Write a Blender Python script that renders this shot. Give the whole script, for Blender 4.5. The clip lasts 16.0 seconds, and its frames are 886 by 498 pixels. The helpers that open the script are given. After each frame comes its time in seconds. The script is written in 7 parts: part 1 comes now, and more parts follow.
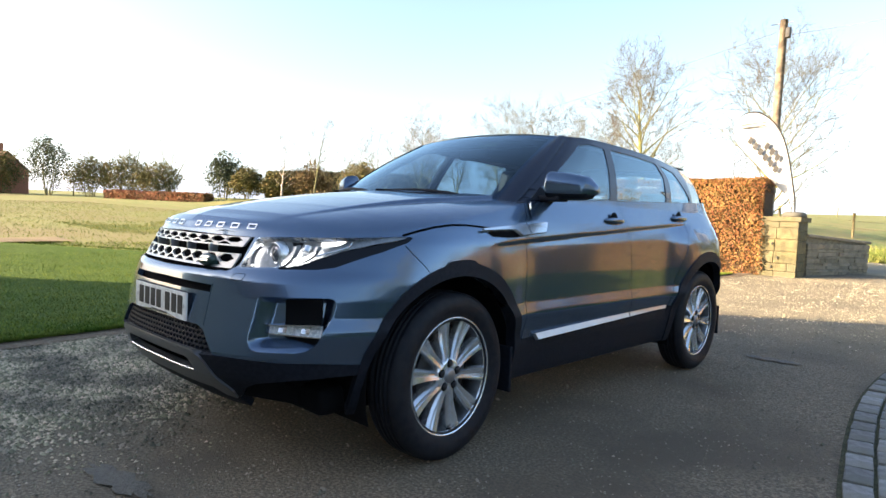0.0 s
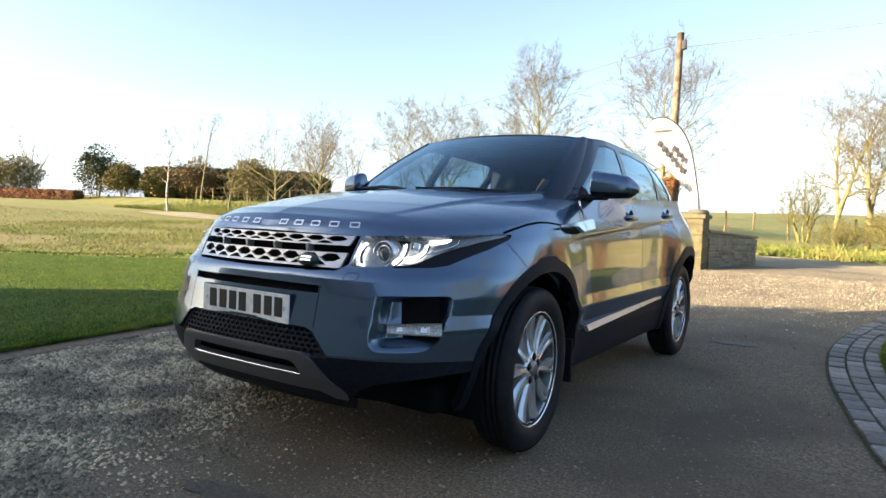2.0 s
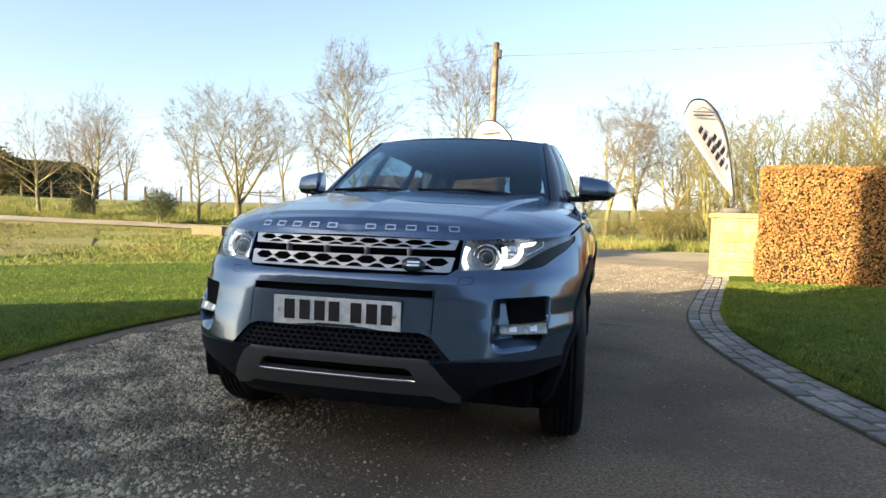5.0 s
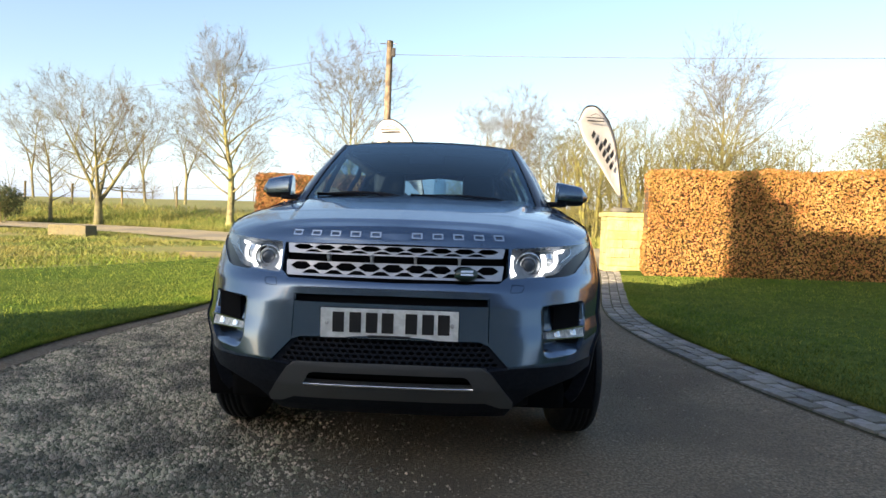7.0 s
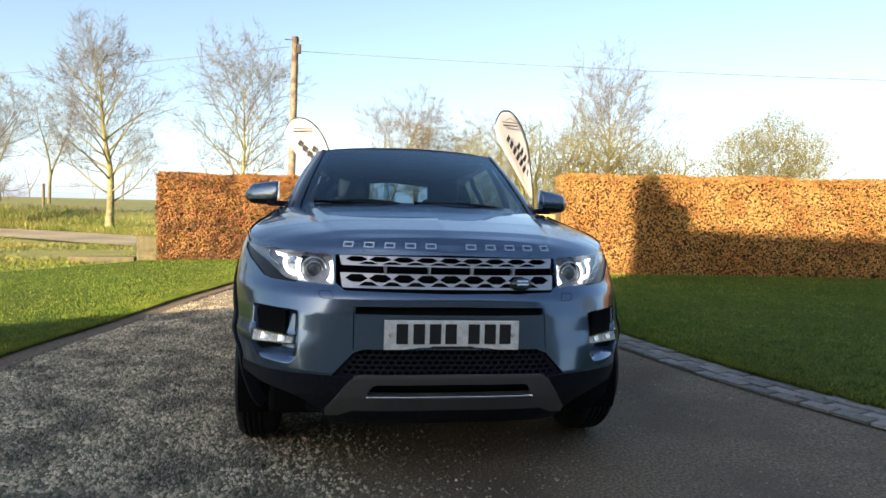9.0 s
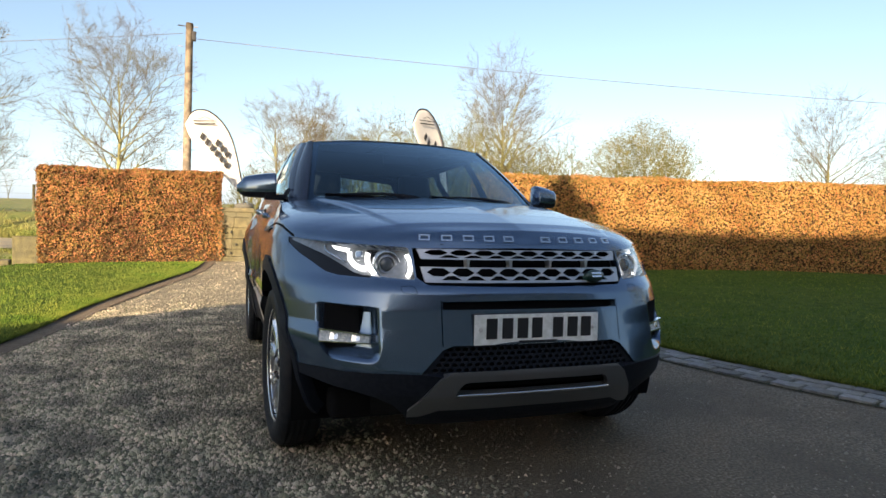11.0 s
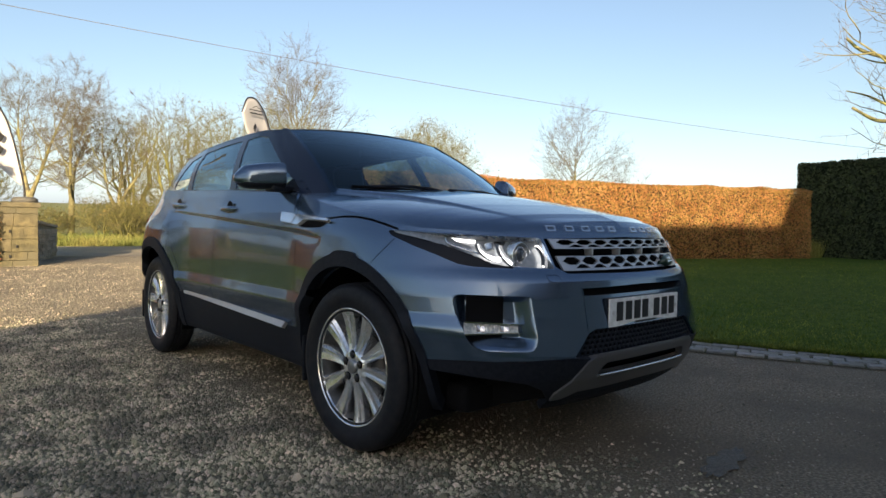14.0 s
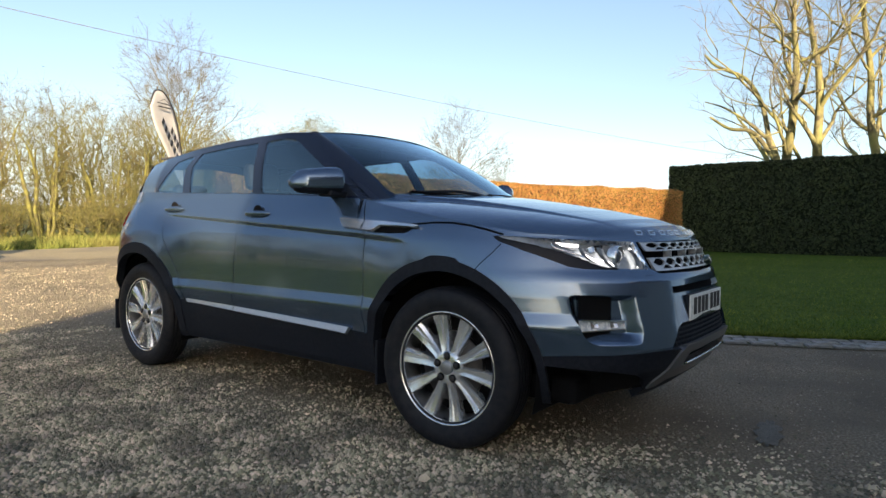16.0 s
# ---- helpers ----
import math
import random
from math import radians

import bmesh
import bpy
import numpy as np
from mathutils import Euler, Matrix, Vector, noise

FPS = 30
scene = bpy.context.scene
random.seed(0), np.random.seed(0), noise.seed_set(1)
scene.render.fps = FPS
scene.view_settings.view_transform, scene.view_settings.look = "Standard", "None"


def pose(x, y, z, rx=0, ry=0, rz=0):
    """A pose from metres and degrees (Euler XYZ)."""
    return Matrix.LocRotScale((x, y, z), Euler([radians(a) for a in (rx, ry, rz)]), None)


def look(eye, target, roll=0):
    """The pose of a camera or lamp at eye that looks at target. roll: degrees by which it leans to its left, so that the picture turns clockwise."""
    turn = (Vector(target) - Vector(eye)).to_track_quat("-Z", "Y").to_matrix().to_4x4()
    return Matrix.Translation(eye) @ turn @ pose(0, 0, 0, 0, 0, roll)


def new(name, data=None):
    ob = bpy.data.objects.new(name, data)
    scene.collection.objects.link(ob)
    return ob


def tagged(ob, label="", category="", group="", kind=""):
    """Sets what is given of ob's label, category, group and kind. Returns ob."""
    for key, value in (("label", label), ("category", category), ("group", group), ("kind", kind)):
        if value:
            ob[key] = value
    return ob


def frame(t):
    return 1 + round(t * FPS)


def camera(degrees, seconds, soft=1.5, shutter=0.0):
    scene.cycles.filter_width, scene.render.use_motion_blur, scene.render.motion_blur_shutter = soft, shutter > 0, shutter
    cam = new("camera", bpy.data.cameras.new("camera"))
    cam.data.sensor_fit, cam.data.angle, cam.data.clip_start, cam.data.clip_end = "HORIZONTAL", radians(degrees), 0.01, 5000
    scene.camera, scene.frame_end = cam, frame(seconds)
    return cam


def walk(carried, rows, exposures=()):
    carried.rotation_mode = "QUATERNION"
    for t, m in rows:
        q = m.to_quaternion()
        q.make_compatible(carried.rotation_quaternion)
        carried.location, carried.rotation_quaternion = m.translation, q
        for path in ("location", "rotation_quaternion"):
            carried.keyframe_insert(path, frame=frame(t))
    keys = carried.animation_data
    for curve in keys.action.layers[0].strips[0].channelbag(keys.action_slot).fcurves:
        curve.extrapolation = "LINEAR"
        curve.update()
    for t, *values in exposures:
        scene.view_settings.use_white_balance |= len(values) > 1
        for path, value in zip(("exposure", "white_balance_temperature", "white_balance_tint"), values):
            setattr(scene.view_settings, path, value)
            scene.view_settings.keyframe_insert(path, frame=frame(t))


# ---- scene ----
cam = camera(70.7, 16.0)
PATH = [
    (0, (2.686, -3.29, 1.055), (1.305, -1.847, 0.947), 2.5),
    (0.5, (2.546, -3.489, 1.046), (1.243, -1.976, 0.938), 2.5),
    (1, (2.391, -3.641, 1.013), (1.162, -2.067, 0.908), 2.5),
    (1.5, (2.219, -3.746, 1.022), (1.065, -2.116, 0.92), 2.4),
    (2, (2.045, -3.862, 1.018), (0.943, -2.195, 0.919), 2.3),
    (2.5, (1.878, -3.969, 1.019), (0.854, -2.254, 0.917), 2.5),
    (3, (1.716, -4.041, 0.996), (0.793, -2.27, 0.895), 2.5),
    (3.5, (1.551, -4.102, 0.981), (0.742, -2.276, 0.886), 2.3),
    (4, (1.356, -4.219, 0.99), (0.646, -2.352, 0.897), 2.2),
    (6.5, (0.427, -4.526, 1.029), (0.283, -2.534, 0.941), 1.7),
    (7, (0.273, -4.529, 1.038), (0.204, -2.532, 0.95), 1.8),
    (7.5, (0.101, -4.56, 1.045), (0.119, -2.562, 0.959), 1.7),
    (8, (-0.067, -4.559, 1.047), (0.056, -2.564, 0.962), 1.6),
    (8.5, (-0.225, -4.547, 1.067), (-0.007, -2.561, 0.982), 1.5),
    (9, (-0.395, -4.541, 1.069), (-0.099, -2.564, 0.988), 1.6),
    (11.5, (-1.311, -4.199, 1.015), (-0.556, -2.348, 0.944), 1.3),
    (12, (-1.487, -4.101, 1.015), (-0.643, -2.289, 0.946), 1.2),
    (12.5, (-1.664, -3.987, 1.005), (-0.68, -2.248, 0.938), 1.1),
    (13, (-1.842, -3.84, 0.992), (-0.739, -2.173, 0.923), 0.9),
    (13.5, (-2.065, -3.704, 0.953), (-0.88, -2.094, 0.887), 0.9),
    (14, (-2.357, -3.621, 0.977), (-1.046, -2.113, 0.906), 0.8),
    (14.5, (-2.586, -3.462, 0.983), (-1.151, -2.071, 0.91), 0.6),
    (15, (-2.755, -3.29, 0.998), (-1.266, -1.957, 0.926), 0.5),
    (15.5, (-2.945, -3.135, 0.996), (-1.411, -1.854, 0.925), 0.5),
    (16, (-3.107, -3.001, 1.001), (-1.516, -1.791, 0.927), 0.4),
]
walk(cam, [(t, look(eye, target, roll)) for t, eye, target, roll in PATH], [(t, e + 0.08, 6950, 12.5) for t, e in ((0, 2.0), (1.5, 1.85), (2.5, 1.68), (3.5, 1.65), (8, 1.42), (11.5, 1.05), (12.5, 0.86), (14.5, 0.85), (15.2, 0.85), (16, 1.1))])

# ---- light ----
SUN_EL, SUN_DIR = 16.0, Vector((0.62, 0.78, 0))  # elevation; way the light travels over the ground
SUN_DIR.normalize()
world = bpy.data.worlds.new("sky")
scene.world = world
world.use_nodes = True
wn, wl = world.node_tree.nodes, world.node_tree.links
sky = wn.new("ShaderNodeTexSky")
sky.sky_type = "NISHITA"
sky.sun_disc = False
sky.sun_elevation = radians(SUN_EL)
sky.sun_rotation = math.atan2(-SUN_DIR.x, -SUN_DIR.y)
sky.air_density, sky.dust_density, sky.ozone_density = 1.0, 2.0, 1.6
air, height_of, fall, veil = wn.new("ShaderNodeTexCoord"), wn.new("ShaderNodeSeparateXYZ"), wn.new("ShaderNodeMapRange"), wn.new("ShaderNodeMix")
fall.interpolation_type = "SMOOTHSTEP"  # thin winter haze, whitest at the horizon all round
for socket, value in zip(fall.inputs[1:5], (0.0, 0.20, 1.0, 0.0)):
    socket.default_value = value
veil.data_type, veil.blend_type = "RGBA", "ADD"
veil.inputs["B"].default_value = (0.7, 1.2, 2.3, 1)
wl.new(air.outputs["Generated"], height_of.inputs[0])
wl.new(height_of.outputs["Z"], fall.inputs["Value"])
wl.new(fall.outputs["Result"], veil.inputs["Factor"])
wl.new(sky.outputs[0], veil.inputs["A"])
wl.new(veil.outputs["Result"], wn["Background"].inputs[0])
wn["Background"].inputs[1].default_value = 0.120
sun = new("sun", bpy.data.lights.new("sun", "SUN"))
sun.data.energy, sun.data.angle, sun.data.color = 6.0, radians(0.6), (1.0, 0.80, 0.56)
sun.matrix_world = look((0, 0, 30), Vector((0, 0, 30)) + SUN_DIR * math.cos(radians(SUN_EL)) - Vector((0, 0, math.sin(radians(SUN_EL)))))


# ---- materials ----
def material(name, colour, rough=0.6, metal=0.0, second=None, scale=8.0, mix=(0.4, 0.6), bump=0.0, bump_scale=None, coat=0.0,
             random_tint=0.0, spec=0.5, detail=6.0, coord="Object", third=None, third_scale=1.0, emission=None, strength=0.0, island=0.0):
    """A principled surface with noise variation between two colours at one scale, a third at a larger one, and fine relief."""
    m = bpy.data.materials.new(name)
    m.use_nodes = True
    n, l = m.node_tree.nodes, m.node_tree.links
    b = n["Principled BSDF"]
    b.inputs["Roughness"].default_value, b.inputs["Metallic"].default_value = rough, metal
    b.inputs["Coat Weight"].default_value, b.inputs["Coat Roughness"].default_value = coat, 0.03
    b.inputs["Specular IOR Level"].default_value = spec
    tc = n.new("ShaderNodeTexCoord")
    out = None
    if second or third:
        noise_tex = n.new("ShaderNodeTexNoise")
        noise_tex.inputs["Scale"].default_value, noise_tex.inputs["Detail"].default_value = scale, detail
        l.new(tc.outputs[coord], noise_tex.inputs["Vector"])
        ramp = n.new("ShaderNodeValToRGB")
        ramp.color_ramp.elements[0].position, ramp.color_ramp.elements[1].position = mix
        ramp.color_ramp.elements[0].color, ramp.color_ramp.elements[1].color = (*colour, 1), (*(second or colour), 1)
        l.new(noise_tex.outputs["Fac"], ramp.inputs["Fac"])
        out = ramp.outputs["Color"]
        if third:
            big = n.new("ShaderNodeTexNoise")
            big.inputs["Scale"].default_value, big.inputs["Detail"].default_value = third_scale, 4.0
            l.new(tc.outputs[coord], big.inputs["Vector"])
            r2 = n.new("ShaderNodeValToRGB")
            r2.color_ramp.elements[0].position, r2.color_ramp.elements[1].position = 0.45, 0.65
            mx = n.new("ShaderNodeMix")
            mx.data_type = "RGBA"
            l.new(big.outputs["Fac"], r2.inputs["Fac"])
            l.new(r2.outputs["Color"], mx.inputs["Factor"])
            l.new(out, mx.inputs["A"])
            mx.inputs["B"].default_value = (*third, 1)
            out = mx.outputs["Result"]
    if random_tint or island:
        hsv = n.new("ShaderNodeHueSaturation")
        if random_tint:
            info, pick = n.new("ShaderNodeObjectInfo"), "Random"
        else:
            info, pick = n.new("ShaderNodeNewGeometry"), "Random Per Island"
        mp = n.new("ShaderNodeMapRange")
        amount = random_tint or island
        mp.inputs["To Min"].default_value, mp.inputs["To Max"].default_value = 1 - amount, 1 + amount
        l.new(info.outputs[pick], mp.inputs["Value"])
        l.new(mp.outputs["Result"], hsv.inputs["Value"])
        mh = n.new("ShaderNodeMapRange")
        mh.inputs["To Min"].default_value, mh.inputs["To Max"].default_value = 0.5 + amount * 0.07, 0.5 - amount * 0.05
        l.new(info.outputs[pick], mh.inputs["Value"])
        l.new(mh.outputs["Result"], hsv.inputs["Hue"])
        if out:
            l.new(out, hsv.inputs["Color"])
        else:
            hsv.inputs["Color"].default_value = (*colour, 1)
        out = hsv.outputs["Color"]
    if out:
        l.new(out, b.inputs["Base Color"])
    else:
        b.inputs["Base Color"].default_value = (*colour, 1)
    if bump:
        bn, bp = n.new("ShaderNodeTexNoise"), n.new("ShaderNodeBump")
        bn.inputs["Scale"].default_value, bn.inputs["Detail"].default_value = bump_scale or scale * 3, 8.0
        bp.inputs["Strength"].default_value, bp.inputs["Distance"].default_value = bump, 0.02
        l.new(tc.outputs[coord], bn.inputs["Vector"])
        l.new(bn.outputs["Fac"], bp.inputs["Height"])
        l.new(bp.outputs["Normal"], b.inputs["Normal"])
    if emission:
        b.inputs["Emission Color"].default_value, b.inputs["Emission Strength"].default_value = (*emission, 1), strength
    return m


def glass_material(name, tint, gloss=(0.9, 0.9, 0.9), ior=1.5, gain=1.8):
    """Thin clear sheet: tinted see-through with a mirror gloss by Fresnel."""
    m = bpy.data.materials.new(name)
    m.use_nodes = True
    n, l = m.node_tree.nodes, m.node_tree.links
    n.remove(n["Principled BSDF"])
    t, g, mx = n.new("ShaderNodeBsdfTransparent"), n.new("ShaderNodeBsdfGlossy"), n.new("ShaderNodeMixShader")
    f, p, k = n.new("ShaderNodeLayerWeight"), n.new("ShaderNodeMath"), n.new("ShaderNodeMath")
    t.inputs["Color"].default_value = (*tint, 1)
    g.inputs["Roughness"].default_value = 0.01
    g.inputs["Color"].default_value = (*gloss, 1)
    f.inputs["Blend"].default_value = 0.5
    base = ((ior - 1) / (ior + 1)) ** 2 * gain
    p.operation, p.inputs[1].default_value = "POWER", 4.5
    k.operation, k.inputs[1].default_value, k.inputs[2].default_value = "MULTIPLY_ADD", 1 - base, base
    l.new(f.outputs["Facing"], p.inputs[0])
    l.new(p.outputs[0], k.inputs[0])
    l.new(k.outputs[0], mx.inputs["Fac"])
    l.new(t.outputs[0], mx.inputs[1])
    l.new(g.outputs[0], mx.inputs[2])
    l.new(mx.outputs[0], n["Material Output"].inputs["Surface"])
    return m


def soft_max(v, w):
    return np.where(v / w > 30, v, w * np.log1p(np.exp(np.minimum(v / w, 30))))


def land(x, y):
    """Height of the ground: level under the car, rising gently towards the road and the hedge."""
    x, y = np.asarray(x, float), np.asarray(y, float)
    z = 0.026 * soft_max(y - 2.2, 0.6) + 0.03 * (soft_max(x - 2.4, 0.5) - soft_max(x - 8.0, 1.0))
    z = z - 0.03 * (soft_max(-x - 2.8, 0.5) - soft_max(-x - 6.0, 0.6)) + 0.014 * soft_max(-x - 14.0, 3.0)
    z = z - 0.022 * soft_max(-x - 25.0, 5.0) * np.clip((y - 28.0) / 40.0, 0, 1)
    bank = np.clip((y - 22.2 - 0.17 * np.clip(-x - 30.0, 0, 60)) / 4.4, 0, 1)  # the bank between lane and field fence
    return z + 0.75 * bank * bank * (3 - 2 * bank) * np.clip((-x - 1.0) / 7.0, 0, 1)


def landz(x, y):
    return float(land(x, y))


def mesh_object(name, verts, faces, mat, smooth=False):
    me = bpy.data.meshes.new(name)
    me.from_pydata([tuple(v) for v in verts], [], [tuple(f) for f in faces])
    if smooth:
        me.polygons.foreach_set("use_smooth", [True] * len(me.polygons))
    for one in (mat if isinstance(mat, (list, tuple)) else [mat]):
        me.materials.append(one)
    me.update()
    return new(name, me)


def soup(name, verts, faces_per, mat, smooth=False):
    """A mesh of many alike small faces from arrays: verts (n, k, 3) and the face pattern of one piece."""
    n, k = verts.shape[:2]
    pat = np.array(faces_per)
    me = bpy.data.meshes.new(name)
    me.vertices.add(n * k)
    me.vertices.foreach_set("co", verts.reshape(-1).astype(np.float32))
    idx = (pat[None] + (np.arange(n) * k)[:, None, None]).reshape(-1)
    m = pat.shape[1]
    nf = n * len(pat)
    me.loops.add(nf * m)
    me.loops.foreach_set("vertex_index", idx.astype(np.int32))
    me.polygons.add(nf)
    me.polygons.foreach_set("loop_start", (np.arange(nf) * m).astype(np.int32))
    me.polygons.foreach_set("use_smooth", np.full(nf, smooth))
    me.update(calc_edges=True)
    me.materials.append(mat)
    return new(name, me)


def part(name, bm, mat, parent=None, label="", smooth=True, keep=False):
    """Links a bmesh as one mesh object, under a thing or a part."""
    me = bpy.data.meshes.new(name)
    bm.normal_update()
    bm.to_mesh(me)
    if not keep:
        bm.free()
    me.materials.append(mat)
    if smooth:
        me.polygons.foreach_set("use_smooth", [True] * len(me.polygons))
    ob = new(name, me)
    if parent:
        ob.parent = parent
    if label:
        tagged(ob, label)
    return ob


def box_bm(lo, hi, bevel=0.0, bm=None, m=None):
    """A box between two corners with rounded edges."""
    bm = bm or bmesh.new()
    made = bmesh.ops.create_cube(bm, size=1)["verts"]
    lo, hi = Vector(lo), Vector(hi)
    for v in made:
        v.co = Vector([lo[i] + (v.co[i] + 0.5) * (hi[i] - lo[i]) for i in range(3)])
        if m:
            v.co = m @ v.co
    if bevel:
        edges = list({e for v in made for e in v.link_edges})
        bmesh.ops.bevel(bm, geom=edges, offset=bevel, segments=2, profile=0.7, affect="EDGES")
    return bm


def tube(points, radii, sides=8, bm=None, closed=False, cap=True):
    """A tube along points."""
    bm = bm or bmesh.new()
    pts = [Vector(p) for p in points]
    if not hasattr(radii, "__len__"):
        radii = [radii] * len(pts)
    rings, up = [], None
    for i, p in enumerate(pts):
        if closed:
            d = pts[(i + 1) % len(pts)] - pts[i - 1]
        else:
            d = pts[min(i + 1, len(pts) - 1)] - pts[max(i - 1, 0)]
        d.normalize()
        if up is None:
            up = Vector((0, 0, 1)) if abs(d.z) < 0.9 else Vector((1, 0, 0))
        a = d.cross(up)
        a.normalize()
        b = a.cross(d)
        up = b
        rings.append([bm.verts.new(p + (a * math.cos(2 * math.pi * k / sides) + b * math.sin(2 * math.pi * k / sides)) * radii[i]) for k in range(sides)])
    for i in range(len(rings) - (0 if closed else 1)):
        r, s = rings[i], rings[(i + 1) % len(rings)]
        for k in range(sides):
            bm.faces.new((r[k], r[(k + 1) % sides], s[(k + 1) % sides], s[k]))
    if cap and not closed:
        bm.faces.new(rings[0])
        bm.faces.new(rings[-1][::-1])
    return bm


def lathe(profile, sides, axis="x", bm=None, centre=(0, 0, 0), cap=False):
    """Turns a profile of (radius, along) round an axis."""
    bm = bm or bmesh.new()
    rings = []
    for r, h in profile:
        ring = []
        for k in range(sides):
            a = 2 * math.pi * k / sides
            c, s = r * math.cos(a), r * math.sin(a)
            p = {"x": (h, c, s), "y": (c, h, s), "z": (c, s, h)}[axis]
            ring.append(bm.verts.new(Vector(p) + Vector(centre)))
        rings.append(ring)
    for r, s in zip(rings, rings[1:]):
        for k in range(sides):
            bm.faces.new((r[k], r[(k + 1) % sides], s[(k + 1) % sides], s[k]))
    for ring in (rings[0], rings[-1]):
        if cap and (ring[0].co - ring[sides // 2].co).length > 1e-4:
            bm.faces.new(ring)
    bmesh.ops.recalc_face_normals(bm, faces=bm.faces)
    return bm


def empty(name, place=(0, 0, 0), turn=0.0):
    ob = new(name)
    ob.empty_display_size = 0.1
    ob.matrix_basis = pose(*place, 0, 0, turn)
    return ob

# base coloured darker than the loose stones, for the shade in their gaps
M_GRAVEL = material("gravel", (0.145, 0.125, 0.086), 0.85, second=(0.315, 0.276, 0.188), scale=95, mix=(0.35, 0.65), bump=0.9, bump_scale=120, third=(0.15, 0.130, 0.095), third_scale=0.45)
worn = material("packed_gravel", (0.118, 0.092, 0.062), 0.85, second=(0.27, 0.218, 0.150), scale=75, mix=(0.42, 0.62), bump=0.7, bump_scale=150, third=(0.112, 0.088, 0.060), third_scale=0.9)


def blend_worn(loose, packed):
    """Joins the packed wheel run into the loose gravel: packed on the lawn side of the drive, ragged at its edge."""
    n, l = loose.node_tree.nodes, loose.node_tree.links
    src = packed.node_tree.nodes
    made = {}
    for q in src:
        if q.type == "OUTPUT_MATERIAL":
            continue
        c = n.new(q.bl_idname)
        made[q.name] = c
        for i, o in zip(q.inputs, c.inputs):
            if hasattr(i, "default_value"):
                o.default_value = i.default_value
        if q.type == "VALTORGB":
            for e, f in zip(q.color_ramp.elements, c.color_ramp.elements):
                f.position, f.color = e.position, e.color
        if q.type == "MIX":
            c.data_type = q.data_type
            for i, o in zip(q.inputs, c.inputs):
                if hasattr(i, "default_value"):
                    o.default_value = i.default_value
    for k in packed.node_tree.links:
        if k.to_node.type != "OUTPUT_MATERIAL":
            l.new(made[k.from_node.name].outputs[[o.identifier for o in k.from_node.outputs].index(k.from_socket.identifier)], made[k.to_node.name].inputs[[i.identifier for i in k.to_node.inputs].index(k.to_socket.identifier)])
    tc, sep, edge, add, mp, mx = n.new("ShaderNodeTexCoord"), n.new("ShaderNodeSeparateXYZ"), n.new("ShaderNodeTexNoise"), n.new("ShaderNodeMath"), n.new("ShaderNodeMapRange"), n.new("ShaderNodeMixShader")
    edge.inputs["Scale"].default_value, edge.inputs["Detail"].default_value = 1.7, 6.0
    l.new(tc.outputs["Object"], sep.inputs[0])
    l.new(tc.outputs["Object"], edge.inputs["Vector"])
    add.operation = "MULTIPLY_ADD"
    add.inputs[1].default_value = 1.1
    l.new(edge.outputs["Fac"], add.inputs[0])
    l.new(sep.outputs["X"], add.inputs[2])
    mp.inputs["From Min"].default_value, mp.inputs["From Max"].default_value = -0.40, 0.50
    l.new(add.outputs[0], mp.inputs["Value"])
    far = n.new("ShaderNodeMapRange")
    far.inputs["From Min"].default_value, far.inputs["From Max"].default_value = 4.6, 2.4
    far.inputs["To Min"].default_value, far.inputs["To Max"].default_value = 0.0, 1.0
    l.new(sep.outputs["Y"], far.inputs["Value"])
    mul = n.new("ShaderNodeMath")
    mul.operation = "MULTIPLY"
    l.new(mp.outputs["Result"], mul.inputs[0])
    l.new(far.outputs["Result"], mul.inputs[1])
    out = n["Material Output"]
    l.new(mul.outputs[0], mx.inputs["Fac"])
    l.new(n["Principled BSDF"].outputs[0], mx.inputs[1])
    l.new(made["Principled BSDF"].outputs[0], mx.inputs[2])
    l.new(mx.outputs[0], out.inputs["Surface"])


blend_worn(M_GRAVEL, worn)
M_STONES = material("gravel_stones", (0.47, 0.412, 0.282), 0.72, second=(0.18, 0.16, 0.115), scale=3, island=0.72, bump=0.2, bump_scale=300)
M_LAWN = material("lawn_soil", (0.040, 0.076, 0.013), 0.95, spec=0.08, second=(0.10, 0.15, 0.028), scale=11, mix=(0.3, 0.7), bump=0.8, bump_scale=160, third=(0.055, 0.10, 0.016), third_scale=0.7)
M_BLADE = material("grass_blade", (0.090, 0.158, 0.022), 0.7, second=(0.205, 0.242, 0.046), scale=2.2, mix=(0.36, 0.66), island=0.42, spec=0.08, third=(0.118, 0.150, 0.032), third_scale=0.5)
M_ROUGH = material("rough_grass", (0.092, 0.142, 0.024), 0.95, second=(0.185, 0.185, 0.044), scale=1.1, mix=(0.38, 0.62), bump=1.0, bump_scale=9, third=(0.19, 0.165, 0.050), third_scale=0.45)
M_FIELD = material("stubble_field", (0.115, 0.138, 0.022), 0.95, second=(0.165, 0.158, 0.034), scale=1.6, mix=(0.35, 0.7), bump=1.0, bump_scale=9, third=(0.14, 0.115, 0.034), third_scale=0.12)
M_EARTH = material("turned_earth", (0.16, 0.105, 0.055), 0.95, second=(0.24, 0.19, 0.07), scale=1.5, mix=(0.4, 0.6), bump=1.0, bump_scale=8, third=(0.11, 0.075, 0.04), third_scale=0.5)
M_STUBBLE = material("stubble", (0.15, 0.155, 0.028), 0.9, second=(0.115, 0.138, 0.022), scale=0.5, island=0.25)
M_TUFT = material("dry_grass", (0.21, 0.205, 0.055), 0.85, second=(0.125, 0.165, 0.03), scale=0.6, island=0.4)
